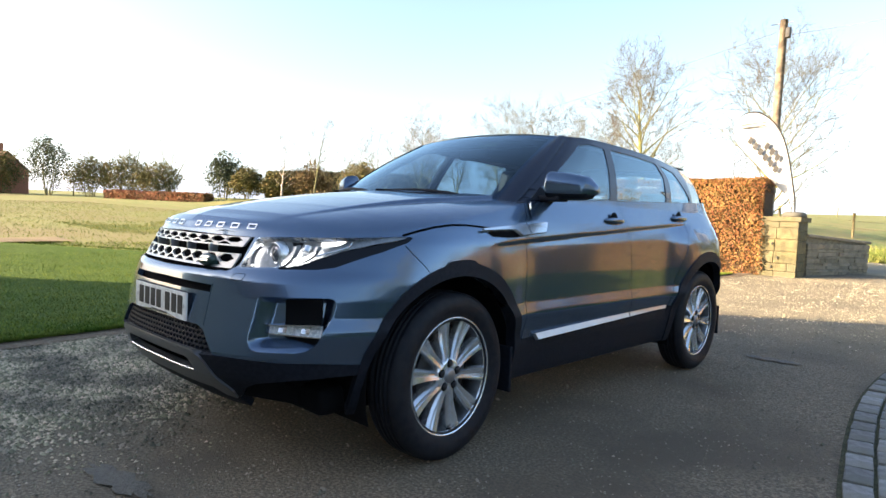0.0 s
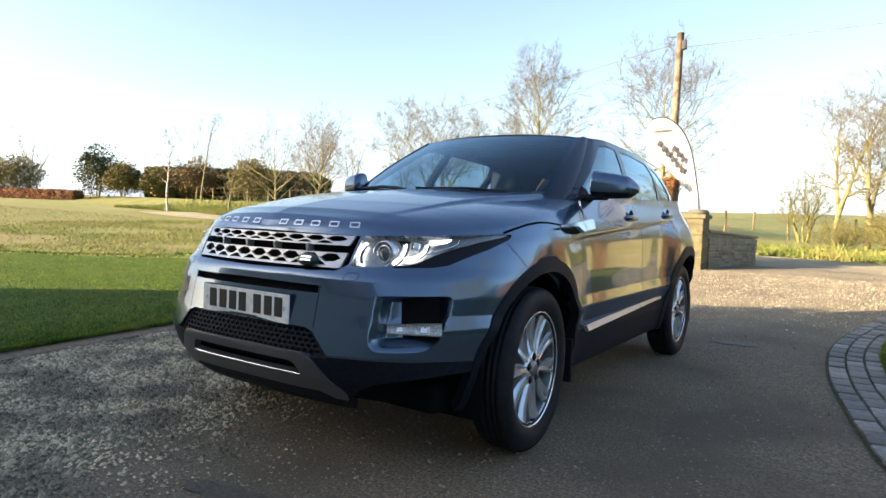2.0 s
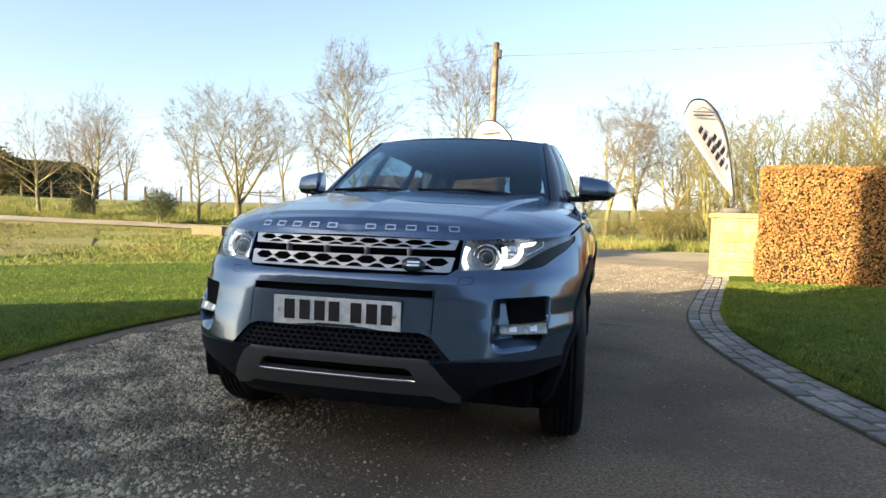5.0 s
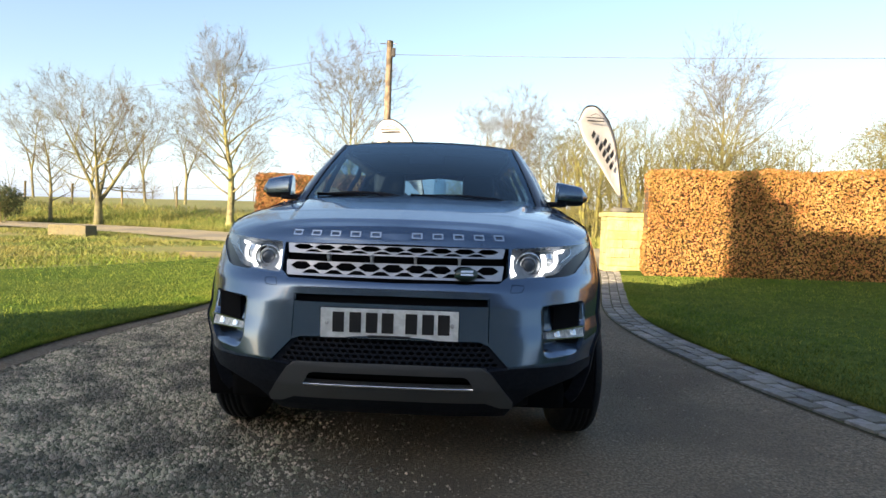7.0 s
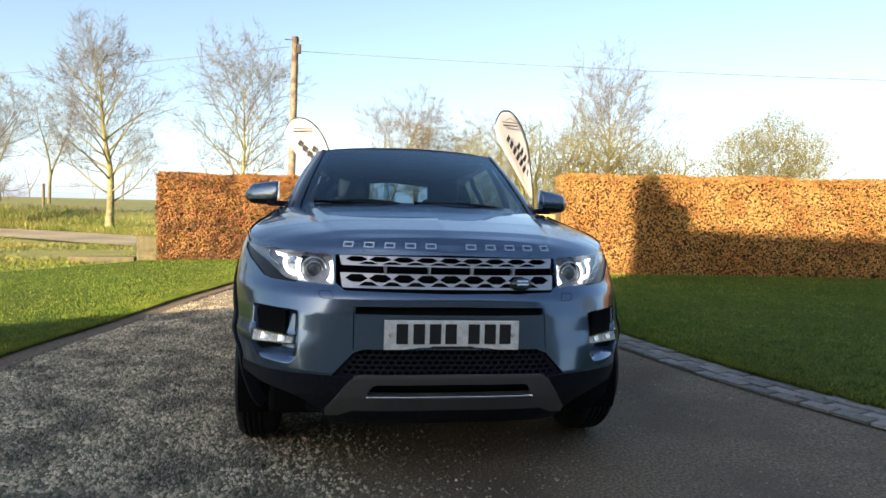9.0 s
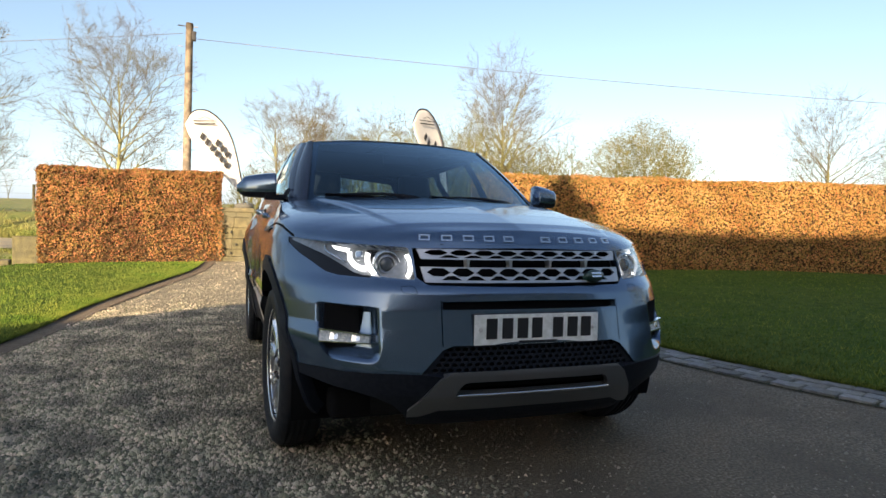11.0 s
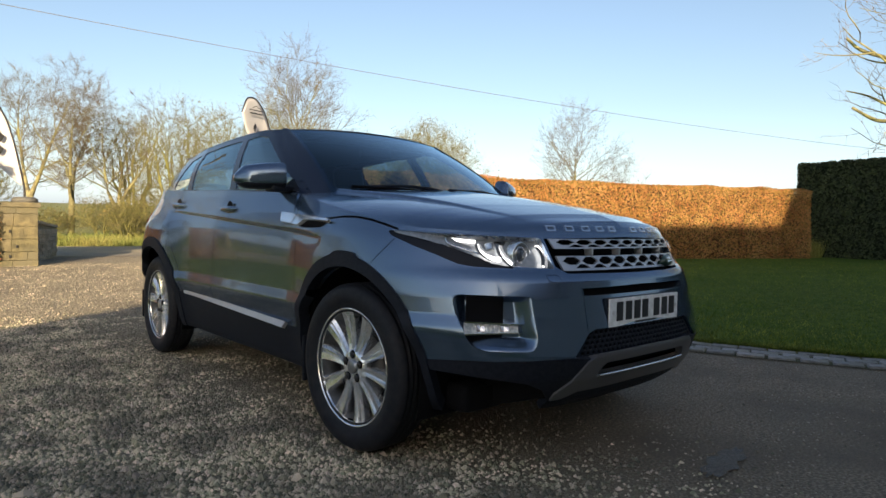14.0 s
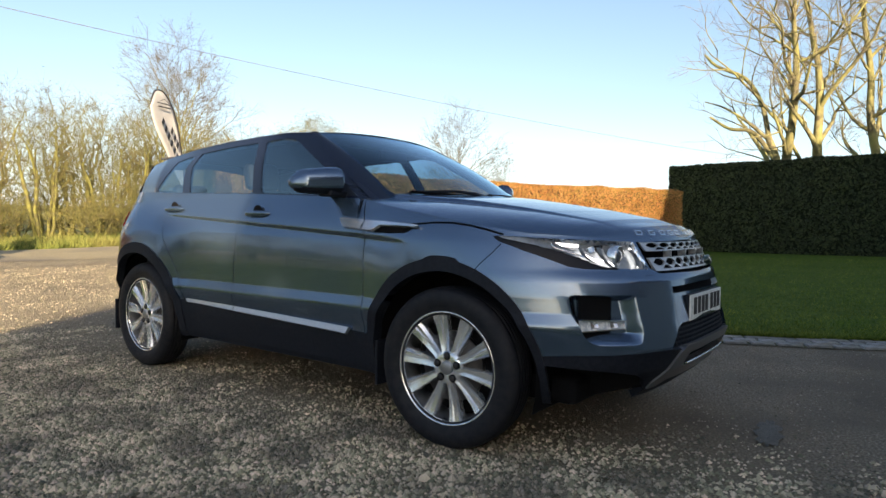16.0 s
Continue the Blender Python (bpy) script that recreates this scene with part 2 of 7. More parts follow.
M_ROAD = material("asphalt", (0.26, 0.228, 0.145), 0.9, second=(0.33, 0.293, 0.195), scale=40, bump=0.5, bump_scale=200, third=(0.19, 0.172, 0.14), third_scale=0.5)
M_SETT = material("sett", (0.262, 0.263, 0.262), 0.85, second=(0.185, 0.185, 0.185), scale=22, bump=0.6, bump_scale=140, random_tint=0.28, third=(0.19, 0.19, 0.165), third_scale=3.0)
M_SOIL = material("soil_edge", (0.12, 0.086, 0.055), 0.95, second=(0.18, 0.14, 0.095), scale=30, bump=0.8, bump_scale=80)
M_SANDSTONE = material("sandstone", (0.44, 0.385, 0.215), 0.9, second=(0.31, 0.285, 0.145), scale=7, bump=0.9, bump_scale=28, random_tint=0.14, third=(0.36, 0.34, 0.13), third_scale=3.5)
# weathered mossy stone, darkened further for the hedge's shade on the gate pillar
M_OLDSHADED = material("weathered_shaded_sandstone", (0.170, 0.145, 0.074), 0.9, second=(0.095, 0.085, 0.046), scale=9, bump=0.6, bump_scale=45, random_tint=0.15, third=(0.125, 0.115, 0.07), third_scale=2.5)
M_MORTAR = material("mortar", (0.52, 0.46, 0.30), 0.95, second=(0.30, 0.26, 0.17), scale=30, bump=0.5, bump_scale=90)
M_GREYSTONE = material("grey_stone", (0.29, 0.26, 0.195), 0.9, second=(0.20, 0.18, 0.14), scale=9, bump=0.6, bump_scale=45, random_tint=0.22, third=(0.25, 0.235, 0.19), third_scale=2.5)
M_BEECH = material("beech_leaf", (0.40, 0.240, 0.082), 0.6, second=(0.25, 0.118, 0.034), scale=2.2, mix=(0.35, 0.7), island=0.52, spec=0.3, third=(0.30, 0.155, 0.046), third_scale=0.9)
M_COPPER = material("copper_beech_leaf", (0.32, 0.165, 0.052), 0.6, second=(0.135, 0.058, 0.019), scale=3.0, mix=(0.38, 0.66), island=0.6, spec=0.4)
# dark core colour paints the shade deep between the beech leaves
M_HEDGESHADE = material("hedge_inner_shade", (0.05, 0.028, 0.014), 1.0, second=(0.09, 0.05, 0.022), scale=30)
M_BARK = material("bark", (0.150, 0.142, 0.072), 0.9, second=(0.085, 0.078, 0.050), scale=5, bump=0.7, bump_scale=40, third=(0.20, 0.195, 0.070), third_scale=1.2)
M_OAK = material("lichen_bark", (0.25, 0.235, 0.115), 0.9, second=(0.10, 0.09, 0.055), scale=5, bump=0.9, bump_scale=24, third=(0.29, 0.285, 0.10), third_scale=0.9)
M_MOSS = material("mossy_bark", (0.205, 0.205, 0.055), 0.9, second=(0.105, 0.098, 0.042), scale=5, bump=0.6, bump_scale=40)
M_MOSSTWIG = material("mossy_twig", (0.155, 0.145, 0.052), 0.9, second=(0.095, 0.085, 0.042), scale=0.8, island=0.25)
M_LILAC = material("far_twig", (0.19, 0.15, 0.155), 0.9, second=(0.15, 0.115, 0.10), scale=0.8, island=0.2)
M_TWIG = material("twig", (0.090, 0.070, 0.050), 0.9, second=(0.125, 0.105, 0.05), scale=0.8, island=0.25)
M_PALEBARK = material("birch_bark", (0.45, 0.40, 0.34), 0.8, second=(0.16, 0.12, 0.10), scale=6, bump=0.4, bump_scale=30)
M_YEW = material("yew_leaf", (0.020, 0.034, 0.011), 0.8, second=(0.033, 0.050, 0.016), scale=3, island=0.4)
# near-black green paints the shade inside the yew
M_YEWSHADE = material("yew_inner_shade", (0.008, 0.014, 0.006), 1.0, second=(0.012, 0.02, 0.008), scale=20)
M_IVY = material("thicket_leaf", (0.13, 0.125, 0.025), 0.7, second=(0.19, 0.16, 0.04), scale=1.5, island=0.4)
M_TIMBER = material("weathered_timber", (0.28, 0.225, 0.165), 0.85, second=(0.13, 0.105, 0.08), scale=7, bump=0.5, bump_scale=60)
M_FENCE = material("fence_timber", (0.22, 0.18, 0.09), 0.9, second=(0.14, 0.12, 0.07), scale=12, bump=0.5, bump_scale=60)
M_BRICKWALL = material("house_brick", (0.32, 0.13, 0.075), 0.9, second=(0.24, 0.10, 0.06), scale=12, bump=0.4, bump_scale=50)
M_SLATE = material("roof_tile", (0.16, 0.09, 0.06), 0.85, second=(0.11, 0.07, 0.05), scale=8, bump=0.4, bump_scale=30)
M_WHITE = material("flag_cloth", (0.60, 0.60, 0.59), 0.8, second=(0.55, 0.55, 0.55), scale=5)
M_BLACKPAINT = material("black_ink", (0.015, 0.015, 0.017), 0.6)
M_METAL = material("galvanised_metal", (0.45, 0.46, 0.47), 0.45, 0.9, second=(0.35, 0.36, 0.37), scale=30)
M_CABLE = material("cable_black", (0.10, 0.10, 0.10), 0.6)


def sheet(name, us, vs, where, mat, lift=0.0):
    """A draped sheet: where(u, v) gives x, y; the ground gives z."""
    u, v = np.meshgrid(us, vs, indexing="ij")
    x, y = where(u, v)
    z = land(x, y) + lift
    verts = np.stack([x, y, z], -1).reshape(-1, 3)
    n, m = len(us), len(vs)
    faces = [(i * m + j, (i + 1) * m + j, (i + 1) * m + j + 1, i * m + j + 1) for i in range(n - 1) for j in range(m - 1)]
    ob = mesh_object(name, verts, faces, mat, True)
    if ob.data.polygons[0].normal.z < 0:
        ob.data.flip_normals()
    return ob


def curve_x(keys):
    """A smooth x(y) through a few keys."""
    ys, xs = np.array([k[0] for k in keys]), np.array([k[1] for k in keys])

    def f(y):
        y = np.asarray(y, float)
        return sum(np.interp(y + d, ys, xs) for d in (-0.6, -0.3, 0, 0.3, 0.6)) / 5
    return f


left_edge = curve_x([(-14, -0.5), (-8, -1.0), (-5, -1.6), (-3, -2.25), (-1.7, -2.5), (-0.3, -2.7), (0.5, -2.72), (2, -2.45), (3.2, -2.35), (5, -1.95), (7.2, -1.4), (9.4, -1.2), (11, -1.2), (14, -1.2)])
right_edge = curve_x([(-14, 9.5), (-8, 6.0), (-5, 4.2), (-2.8, 2.95), (-1.0, 2.28), (0.3, 2.04), (1.6, 1.89), (2.9, 1.92), (5.1, 2.38), (6.8, 2.75), (8.2, 3.0), (9.4, 3.6), (11, 4.8), (14, 7.0)])
STRIP = 0.37
near = np.concatenate([-np.geomspace(1500, 26, 22), np.linspace(-24, 30, 109), np.geomspace(32, 2500, 24)])
ground = tagged(sheet("ground", near, near, lambda u, v: (u, v), M_ROUGH, -0.05), "rough winter grassland stretching to the horizon", "ground", kind="structure")
drive = tagged(sheet("drive", np.linspace(0, 1, 60), np.linspace(-13, 13.2, 150), lambda u, v: (left_edge(v) - 0.05 + u * (right_edge(v) + 0.15 - left_edge(v)), v), M_GRAVEL, 0.0), "pale gravel driveway, packed dark where cars roll", "driveway", kind="structure")


def lawn_far(y):
    return np.interp(y, [-14, -2, 0, 2.9, 6.3, 8.8], [-17, -15.5, -15.0, -10.4, -6.2, -4.4])


tagged(sheet("lawn", np.linspace(0, 1, 50), np.linspace(-13, 9.0, 110), lambda u, v: (left_edge(v) - 0.25 + u * (lawn_far(v) - left_edge(v)), v), M_LAWN, 0.025), "short mown green lawn beside the drive", "lawn", kind="structure")


def hedge_y(x):
    return np.interp(x, [3.4, 6.5, 9.5, 13.9, 17.5], [6.75, 6.15, 5.55, 3.9, 2.9])


tagged(sheet("lawn", np.linspace(0, 1, 60), np.linspace(-13, 8.2, 106), lambda u, v: (right_edge(v) + STRIP + u * (21 - right_edge(v)), v), M_LAWN, 0.025), "short shaded green lawn before the hedge", "lawn", kind="structure")
edging = tagged(sheet("lawn_edging", np.linspace(0, 1, 4), np.linspace(-13, 9.4, 120), lambda u, v: (left_edge(v) - 0.26 + 0.26 * u, v), M_SOIL, 0.012), "dark soil edging along the lawn", "edging", kind="structure")
field = tagged(sheet("field", np.linspace(0, 1, 50), np.linspace(-60, 19, 70), lambda u, v: (lawn_far(np.minimum(v, 8)) - 2.2 - u * 95 - np.maximum(v - 4, 0) * 0.9, v), M_FIELD, -0.02), "yellow stubble field with brown earth patches", "field", kind="structure")

tagged(sheet("field_margin", np.linspace(0, 1, 8), np.linspace(-16, 1.8, 70), lambda u, v: (-15.1 - 0.3 * np.sin(v * 1.3) - 0.2 * np.maximum(v - 2, 0) - u * (1.3 + 0.5 * np.sin(v * 0.7)), v), M_EARTH, 0.022), "bare brown earth along the field edge", "earth", kind="structure")

ROAD = [(60, 2.5), (35, 6.5), (20, 9.6), (8, 11.9), (1, 13.0), (-5, 15.1), (-12, 18.9), (-18, 19.6), (-25, 18.6), (-31, 19.0), (-36, 20.5)]


def smooth_line(keys, steps=12):
    """Catmull-Rom through plan points."""
    p = [Vector((*k, 0)) if len(k) == 2 else Vector(k) for k in keys]
    p = [2 * p[0] - p[1]] + p + [2 * p[-1] - p[-2]]
    out = []
    for i in range(1, len(p) - 2):
        for s in range(steps):
            t = s / steps
            a, b, c, d = p[i - 1:i + 3]
            out.append(0.5 * (2 * b + (c - a) * t + (2 * a - 5 * b + 4 * c - d) * t * t + (3 * b - a - 3 * c + d) * t ** 3))
    return out + [p[-2]]


def ribbon(name, line, half, mat, lift, rows=5):
    verts, faces = [], []
    for i, q in enumerate(line):
        d = (line[min(i + 1, len(line) - 1)] - line[max(i - 1, 0)]).normalized()
        s = Vector((-d.y, d.x, 0))
        for k in range(rows):
            o = q + s * half * (2 * k / (rows - 1) - 1)
            verts.append((o.x, o.y, landz(o.x, o.y) + lift))
    for i in range(len(line) - 1):
        for k in range(rows - 1):
            faces.append((i * rows + k, i * rows + k + 1, (i + 1) * rows + k + 1, (i + 1) * rows + k))
    ob = mesh_object(name, verts, faces, mat, True)
    if ob.data.polygons[0].normal.z < 0:
        ob.data.flip_normals()
    return ob


road_line = smooth_line(ROAD)
road = tagged(ribbon("road", road_line, 1.75, M_ROAD, 0.008), "narrow grey-brown country lane", "road", kind="structure")


# ---- gate pillars, low wall, slab ----
def courses(thing, lo, hi, axis, face, rng, height=0.19, length=(0.30, 0.60), depth=0.06, mat=None, proud=0.006):
    """Lays rough stone blocks over one upright face of a wall, as parts. axis: 'x' or 'y', the way the courses run."""
    z = lo[2]
    a0, a1 = (lo[0], hi[0]) if axis == "x" else (lo[1], hi[1])
    while z < hi[2] - 0.03:
        h = min(height * rng.uniform(0.75, 1.25), hi[2] - z)
        if hi[2] - z - h < 0.05:
            h = hi[2] - z
        a = a0
        while a < a1 - 0.02:
            w = min(rng.uniform(*length), a1 - a)
            if a1 - a - w < 0.09:
                w = a1 - a
            out = proud * rng.uniform(0.3, 1.6)
            bm = bmesh.new()
            g = 0.003
            if axis == "x":
                y0, y1 = (face - out, face + depth) if face < (lo[1] + hi[1]) / 2 else (face - depth, face + out)
                box_bm((a + g, y0, z + g), (a + w - g, y1, z + h - g), 0.008, bm)
            else:
                x0, x1 = (face - out, face + depth) if face < (lo[0] + hi[0]) / 2 else (face - depth, face + out)
                box_bm((x0, a + g, z + g), (x1, a + w - g, z + h - g), 0.008, bm)
            part("stone", bm, mat, thing, smooth=False)
            a += w
        z += h


def gate_pillar(x, y, w, d, top, label, seed, mat, iron=True):
    rng = random.Random(seed)
    base = landz(x + w / 2, y) - 0.06
    p = tagged(empty("gate_pillar", (x, y, base)), label, "pillar")
    h = top - base
    part("core", box_bm((0.03, 0.03, 0), (w - 0.03, d - 0.03, h - 0.08)), M_MORTAR, p, smooth=False)
    lo, hi = (0, 0, 0), (w, d, h - 0.08)
    courses(p, lo, hi, "x", 0.0, rng, mat=mat)
    courses(p, lo, hi, "x", d, rng, mat=mat)
    courses(p, (0, 0.06, 0), (w, d - 0.06, h - 0.08), "y", 0.0, rng, mat=mat)
    courses(p, (0, 0.06, 0), (w, d - 0.06, h - 0.08), "y", w, rng, mat=mat)
    part("coping", box_bm((-0.04, -0.04, h - 0.085), (w + 0.04, d + 0.04, h), 0.012), mat, p, "worn flat coping stone", smooth=False)
    for sx, sz in ((0.5, 0.55), (0.62, 0.33), (0.5, 0.18)) if iron else ():
        part("gate_fixing", box_bm((w * sx - 0.012, -0.035, h * sz), (w * sx + 0.012, 0.0, h * sz + 0.05), 0.004), M_BLACKPAINT, p, "small rusted iron gate fixing", smooth=False)
    return p


gate_pillar(-1.36, 9.38, 0.84, 0.62, 1.30, "weathered grey-brown sandstone gate pillar, coloured darker for hedge shade, with flat coping beside the beech hedge", 3, M_OLDSHADED)
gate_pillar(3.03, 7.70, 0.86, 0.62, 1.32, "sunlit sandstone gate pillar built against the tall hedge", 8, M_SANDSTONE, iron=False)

wall = tagged(empty("low_wall", (-0.5, 9.95, landz(-0.3, 10) - 0.05), 71), "low grey stone wall with sloping coping by the gate", "wall")
rng = random.Random(5)
wlen = 2.0
part("core", box_bm((0, 0.03, 0), (wlen - 0.03, 0.33, 0.66)), M_MORTAR, wall, smooth=False)
courses(wall, (0, 0, 0), (wlen, 0.36, 0.67), "x", 0.0, rng, 0.065, (0.12, 0.34), mat=M_GREYSTONE, proud=0.016)
courses(wall, (0, 0, 0), (wlen, 0.36, 0.67), "x", 0.36, rng, 0.065, (0.12, 0.34), mat=M_GREYSTONE, proud=0.016)
courses(wall, (0, 0.06, 0), (wlen, 0.30, 0.67), "y", wlen, rng, 0.09, (0.10, 0.2), mat=M_GREYSTONE)
bm = box_bm((-0.02, -0.03, 0), (wlen + 0.04, 0.39, 0.05), 0.01)
for v in bm.verts:
    v.co.z += 0.80 - 0.11 * (v.co.x / wlen)
part("coping", bm, M_GREYSTONE, wall, smooth=False)
bm = box_bm((0, 0.02, 0.6), (wlen - 0.02, 0.34, 0.80))
for v in bm.verts:
    if v.co.z > 0.7:
        v.co.z -= 0.11 * (v.co.x / wlen)
part("infill", bm, M_GREYSTONE, wall, smooth=False)

for (x, y, w, d, h, turn, label) in ((-13.0, 14.9, 1.35, 0.5, 0.28, -8, "long stone block lying on the verge"), (-4.75, 9.15, 0.42, 0.3, 0.50, 5, "square sandstone block at the hedge end"), (-6.0, 9.0, 1.2, 0.5, 0.08, 10, "flat pale stone slab set in the grass")):
    blk = part("stone_block", box_bm((0, 0, 0), (w, d, h + 0.1), 0.02), M_OLDSHADED, smooth=False)
    blk.matrix_basis = pose(x, y, landz(x, y) - 0.08, 0, 0, turn)
    tagged(blk, label, "stone block")


# ---- brown beech hedges ----
def leaf_cloud(name, pts, normals, size, mat, rng, fold=0.35):
    """Leaves as folded pointed pieces at points, facing about the normals."""
    n = len(pts)
    z = normals + rng.normal(0, 0.55, (n, 3))
    z /= np.linalg.norm(z, axis=1, keepdims=True)
    r = rng.normal(0, 1, (n, 3))
    x = np.cross(z, r)
    x /= np.linalg.norm(x, axis=1, keepdims=True)
    y = np.cross(z, x)
    s = size * rng.uniform(0.6, 1.35, (n, 1))
    a = pts - y * s * 0.5
    b = pts + y * s * 0.5
    l = pts - x * s * 0.32 + z * s * fold * 0.5
    q = pts + x * s * 0.32 + z * s * fold * 0.5
    return soup(name, np.stack([a, q, b, l], 1), [(0, 1, 2), (0, 2, 3)], mat)


def clipped_hedge(name, line, thick, top, label, leaf_mat, core_mat, count, size, seed, category="hedge", ragged=0.05, thin=0.0):
    """A clipped hedge along plan points: a core coloured dark for the shade inside and a coat of leaves on the front,
    top and ends.
    """
    rng = np.random.default_rng(seed)
    pts = [Vector((*p, 0)) for p in line]
    seg = np.array([(b - a).length for a, b in zip(pts, pts[1:])])
    cum = np.concatenate([[0], np.cumsum(seg)])

    def along(s):
        x = np.interp(s, cum, [p.x for p in pts])
        y = np.interp(s, cum, [p.y for p in pts])
        return x, y
    total = cum[-1]
    ss = np.linspace(0, total, max(8, int(total * 2)))
    x, y = along(ss)
    d = np.stack([np.gradient(x), np.gradient(y)], 1)
    d /= np.linalg.norm(d, axis=1, keepdims=True)
    nrm = np.stack([-d[:, 1], d[:, 0]], 1)  # towards the back
    verts, faces = [], []
    inset = 0.1
    for i in range(len(ss)):
        z0, z1 = landz(x[i], y[i]) - 0.05, top(ss[i]) - inset
        for off, z in ((inset, z0), (inset, z1), (thick - inset, z1), (thick - inset, z0)):
            verts.append((x[i] + nrm[i, 0] * off, y[i] + nrm[i, 1] * off, z))
    for i in range(len(ss) - 1):
        for k in range(4):
            faces.append((i * 4 + k, i * 4 + (k + 1) % 4, (i + 1) * 4 + (k + 1) % 4, (i + 1) * 4 + k))
    faces += [(0, 1, 2, 3), tuple(len(ss) * 4 - 1 - k for k in range(4))]
    thing = tagged(empty(name, (x[0], y[0], 0)), label, category)
    core = mesh_object("shade_core", [(v[0] - x[0], v[1] - y[0], v[2]) for v in verts], faces, core_mat)
    core.parent = thing
    h = 1.8
    areas = np.array([total * h, total * thick, total * h * 0.25, thick * h, thick * h])
    which = rng.choice(5, count, p=areas / areas.sum())
    s = rng.uniform(0, total, count)
    s = np.where(which == 3, 0.0, np.where(which == 4, total, s))
    px, py = along(s)
    nx, ny = np.interp(s, ss, nrm[:, 0]), np.interp(s, ss, nrm[:, 1])
    dx, dy = np.interp(s, ss, d[:, 0]), np.interp(s, ss, d[:, 1])
    tops = np.array([top(v) for v in s])
    bot = land(px, py)
    f = rng.uniform(0, 1, count)
    off = np.where(which == 0, 0.0, np.where(which == 2, thick, f * thick))
    zz = np.where(which == 1, tops, bot + rng.uniform(0, 1, count) * (tops - bot))
    lump = np.array([noise.noise(Vector((a * 1.3, b * 1.3, c * 1.6 + seed))) for a, b, c in zip(px, py, zz)]) * ragged * 1.2
    depth = np.abs(rng.normal(0, ragged, count)) - 0.02 + lump
    no = np.zeros((count, 3))
    no[:, 0] = np.where(which == 0, -nx, np.where(which == 2, nx, np.where(which == 3, -dx, np.where(which == 4, dx, 0))))
    no[:, 1] = np.where(which == 0, -ny, np.where(which == 2, ny, np.where(which == 3, -dy, np.where(which == 4, dy, 0))))
    no[:, 2] = np.where(which == 1, 1.0, 0.15)
    p = np.stack([px + nx * off, py + ny * off, zz], 1) - no * depth[:, None]
    p -= np.array([x[0], y[0], 0])
    full = rng.uniform(0, 1, count) > thin * np.clip(1 - (zz - bot) / 1.4, 0, 1)
    leaves = leaf_cloud("foliage", p[full], no[full], size, leaf_mat, rng)
    tagged(leaves, kind="stuff")
    leaves.parent = thing
    return thing


hx = np.linspace(3.52, 17.3, 30)
clipped_hedge("beech_hedge", [(float(v), float(hedge_y(v))) for v in hx], 0.95, lambda s: 2.05 + 0.007 * s, "long clipped beech hedge in copper-brown winter leaf", M_BEECH, M_HEDGESHADE, 135000, 0.043, 11, thin=0.25, ragged=0.055)
clipped_hedge("beech_hedge", [(-4.3, 8.95), (-2.8, 9.10), (-1.12, 9.28)], 1.0, lambda s: 1.93 + 0.03 * s, "short clipped beech hedge by the gate, russet leaves", M_COPPER, M_HEDGESHADE, 50000, 0.040, 12, thin=0.55, ragged=0.08)
clipped_hedge("yew_hedge", [(18.4, 3.75), (18.65, 2.6), (19.0, -3), (19.5, -12)], 1.1, lambda s: 3.05 + 0.02 * s, "tall dark green clipped yew hedge in shade", M_YEW, M_YEWSHADE, 42000, 0.10, 13)


# ---- bare trees ----
def ramify(g, stems, ends, trunk, tip=0.0034, step=0.45, balance=0.35, bend=0.10):
    """Grows branches from stems to end points, each from the place that costs the least way; gives limbs, tips and side shoots."""
    size = sum(len(q) for q in stems) + len(ends) * 16 + 10
    P, D, L = np.zeros((size, 3)), np.zeros((size, 3)), np.zeros(size)
    parent = np.full(size, -1)
    n, paths = 0, []
    for q in stems:
        first = n
        for k, v in enumerate(q):
            P[n] = v
            if k:
                D[n] = (P[n] - P[n - 1]) / np.linalg.norm(P[n] - P[n - 1])
                L[n] = L[n - 1] + np.linalg.norm(P[n] - P[n - 1])
                parent[n] = n - 1
            else:
                D[n] = (0, 0, 1)
            n += 1
        paths.append(list(range(first, n)))
    skip = stems[0][1][2]
    start = np.array([v for q in stems for v in q])
    order = np.argsort([np.min(np.linalg.norm(start - e, axis=1)) for e in ends])
    stem_count = len(paths)
    for e in ends[order]:
        d = np.linalg.norm(P[:n] - e, axis=1)
        cost = d + balance * L[:n] + 1.8 * np.maximum(P[:n, 2] - e[2] + 0.36 * d, 0) + 50.0 * (P[:n, 2] < skip)
        k = int(np.argmin(cost))
        m = min(max(1, int(d[k] / step)), 14)
        a, c = P[k], P[k] + D[k] * d[k] * 0.38
        path = [k]
        for i in range(1, m + 1):
            t = i / m
            v = (1 - t) ** 2 * a + 2 * t * (1 - t) * c + t * t * e
            if i < m:
                v = v + g.normal(0, bend * step, 3)
            P[n] = v
            w = v - P[path[-1]]
            l = np.linalg.norm(w) + 1e-6
            D[n], L[n], parent[n] = w / l, L[path[-1]] + l, path[-1]
            path.append(n)
            n += 1
        paths.append(path)
    load = np.zeros(n)
    for path in paths[stem_count:]:
        load[path[-1]] += 1
    for k in range(n - 1, -1, -1):
        if parent[k] >= 0:
            load[parent[k]] += load[k]
    top = max(load.max(), 2)
    rad = tip * np.maximum(load, 0.6) ** (math.log(trunk / tip) / math.log(top))
    limbs = []
    for h, path in enumerate(paths):
        r = [min(rad[q], rad[path[1]] * 1.05) if (h >= stem_count and q == path[0]) else rad[q] for q in path]
        limbs.append(([Vector(P[q]) for q in path], r, 0 if h < stem_count else (1 if max(r) > 0.022 else 2)))
    thin = np.nonzero(rad[:n] < 0.016)[0]
    return limbs, P[thin], D[thin]


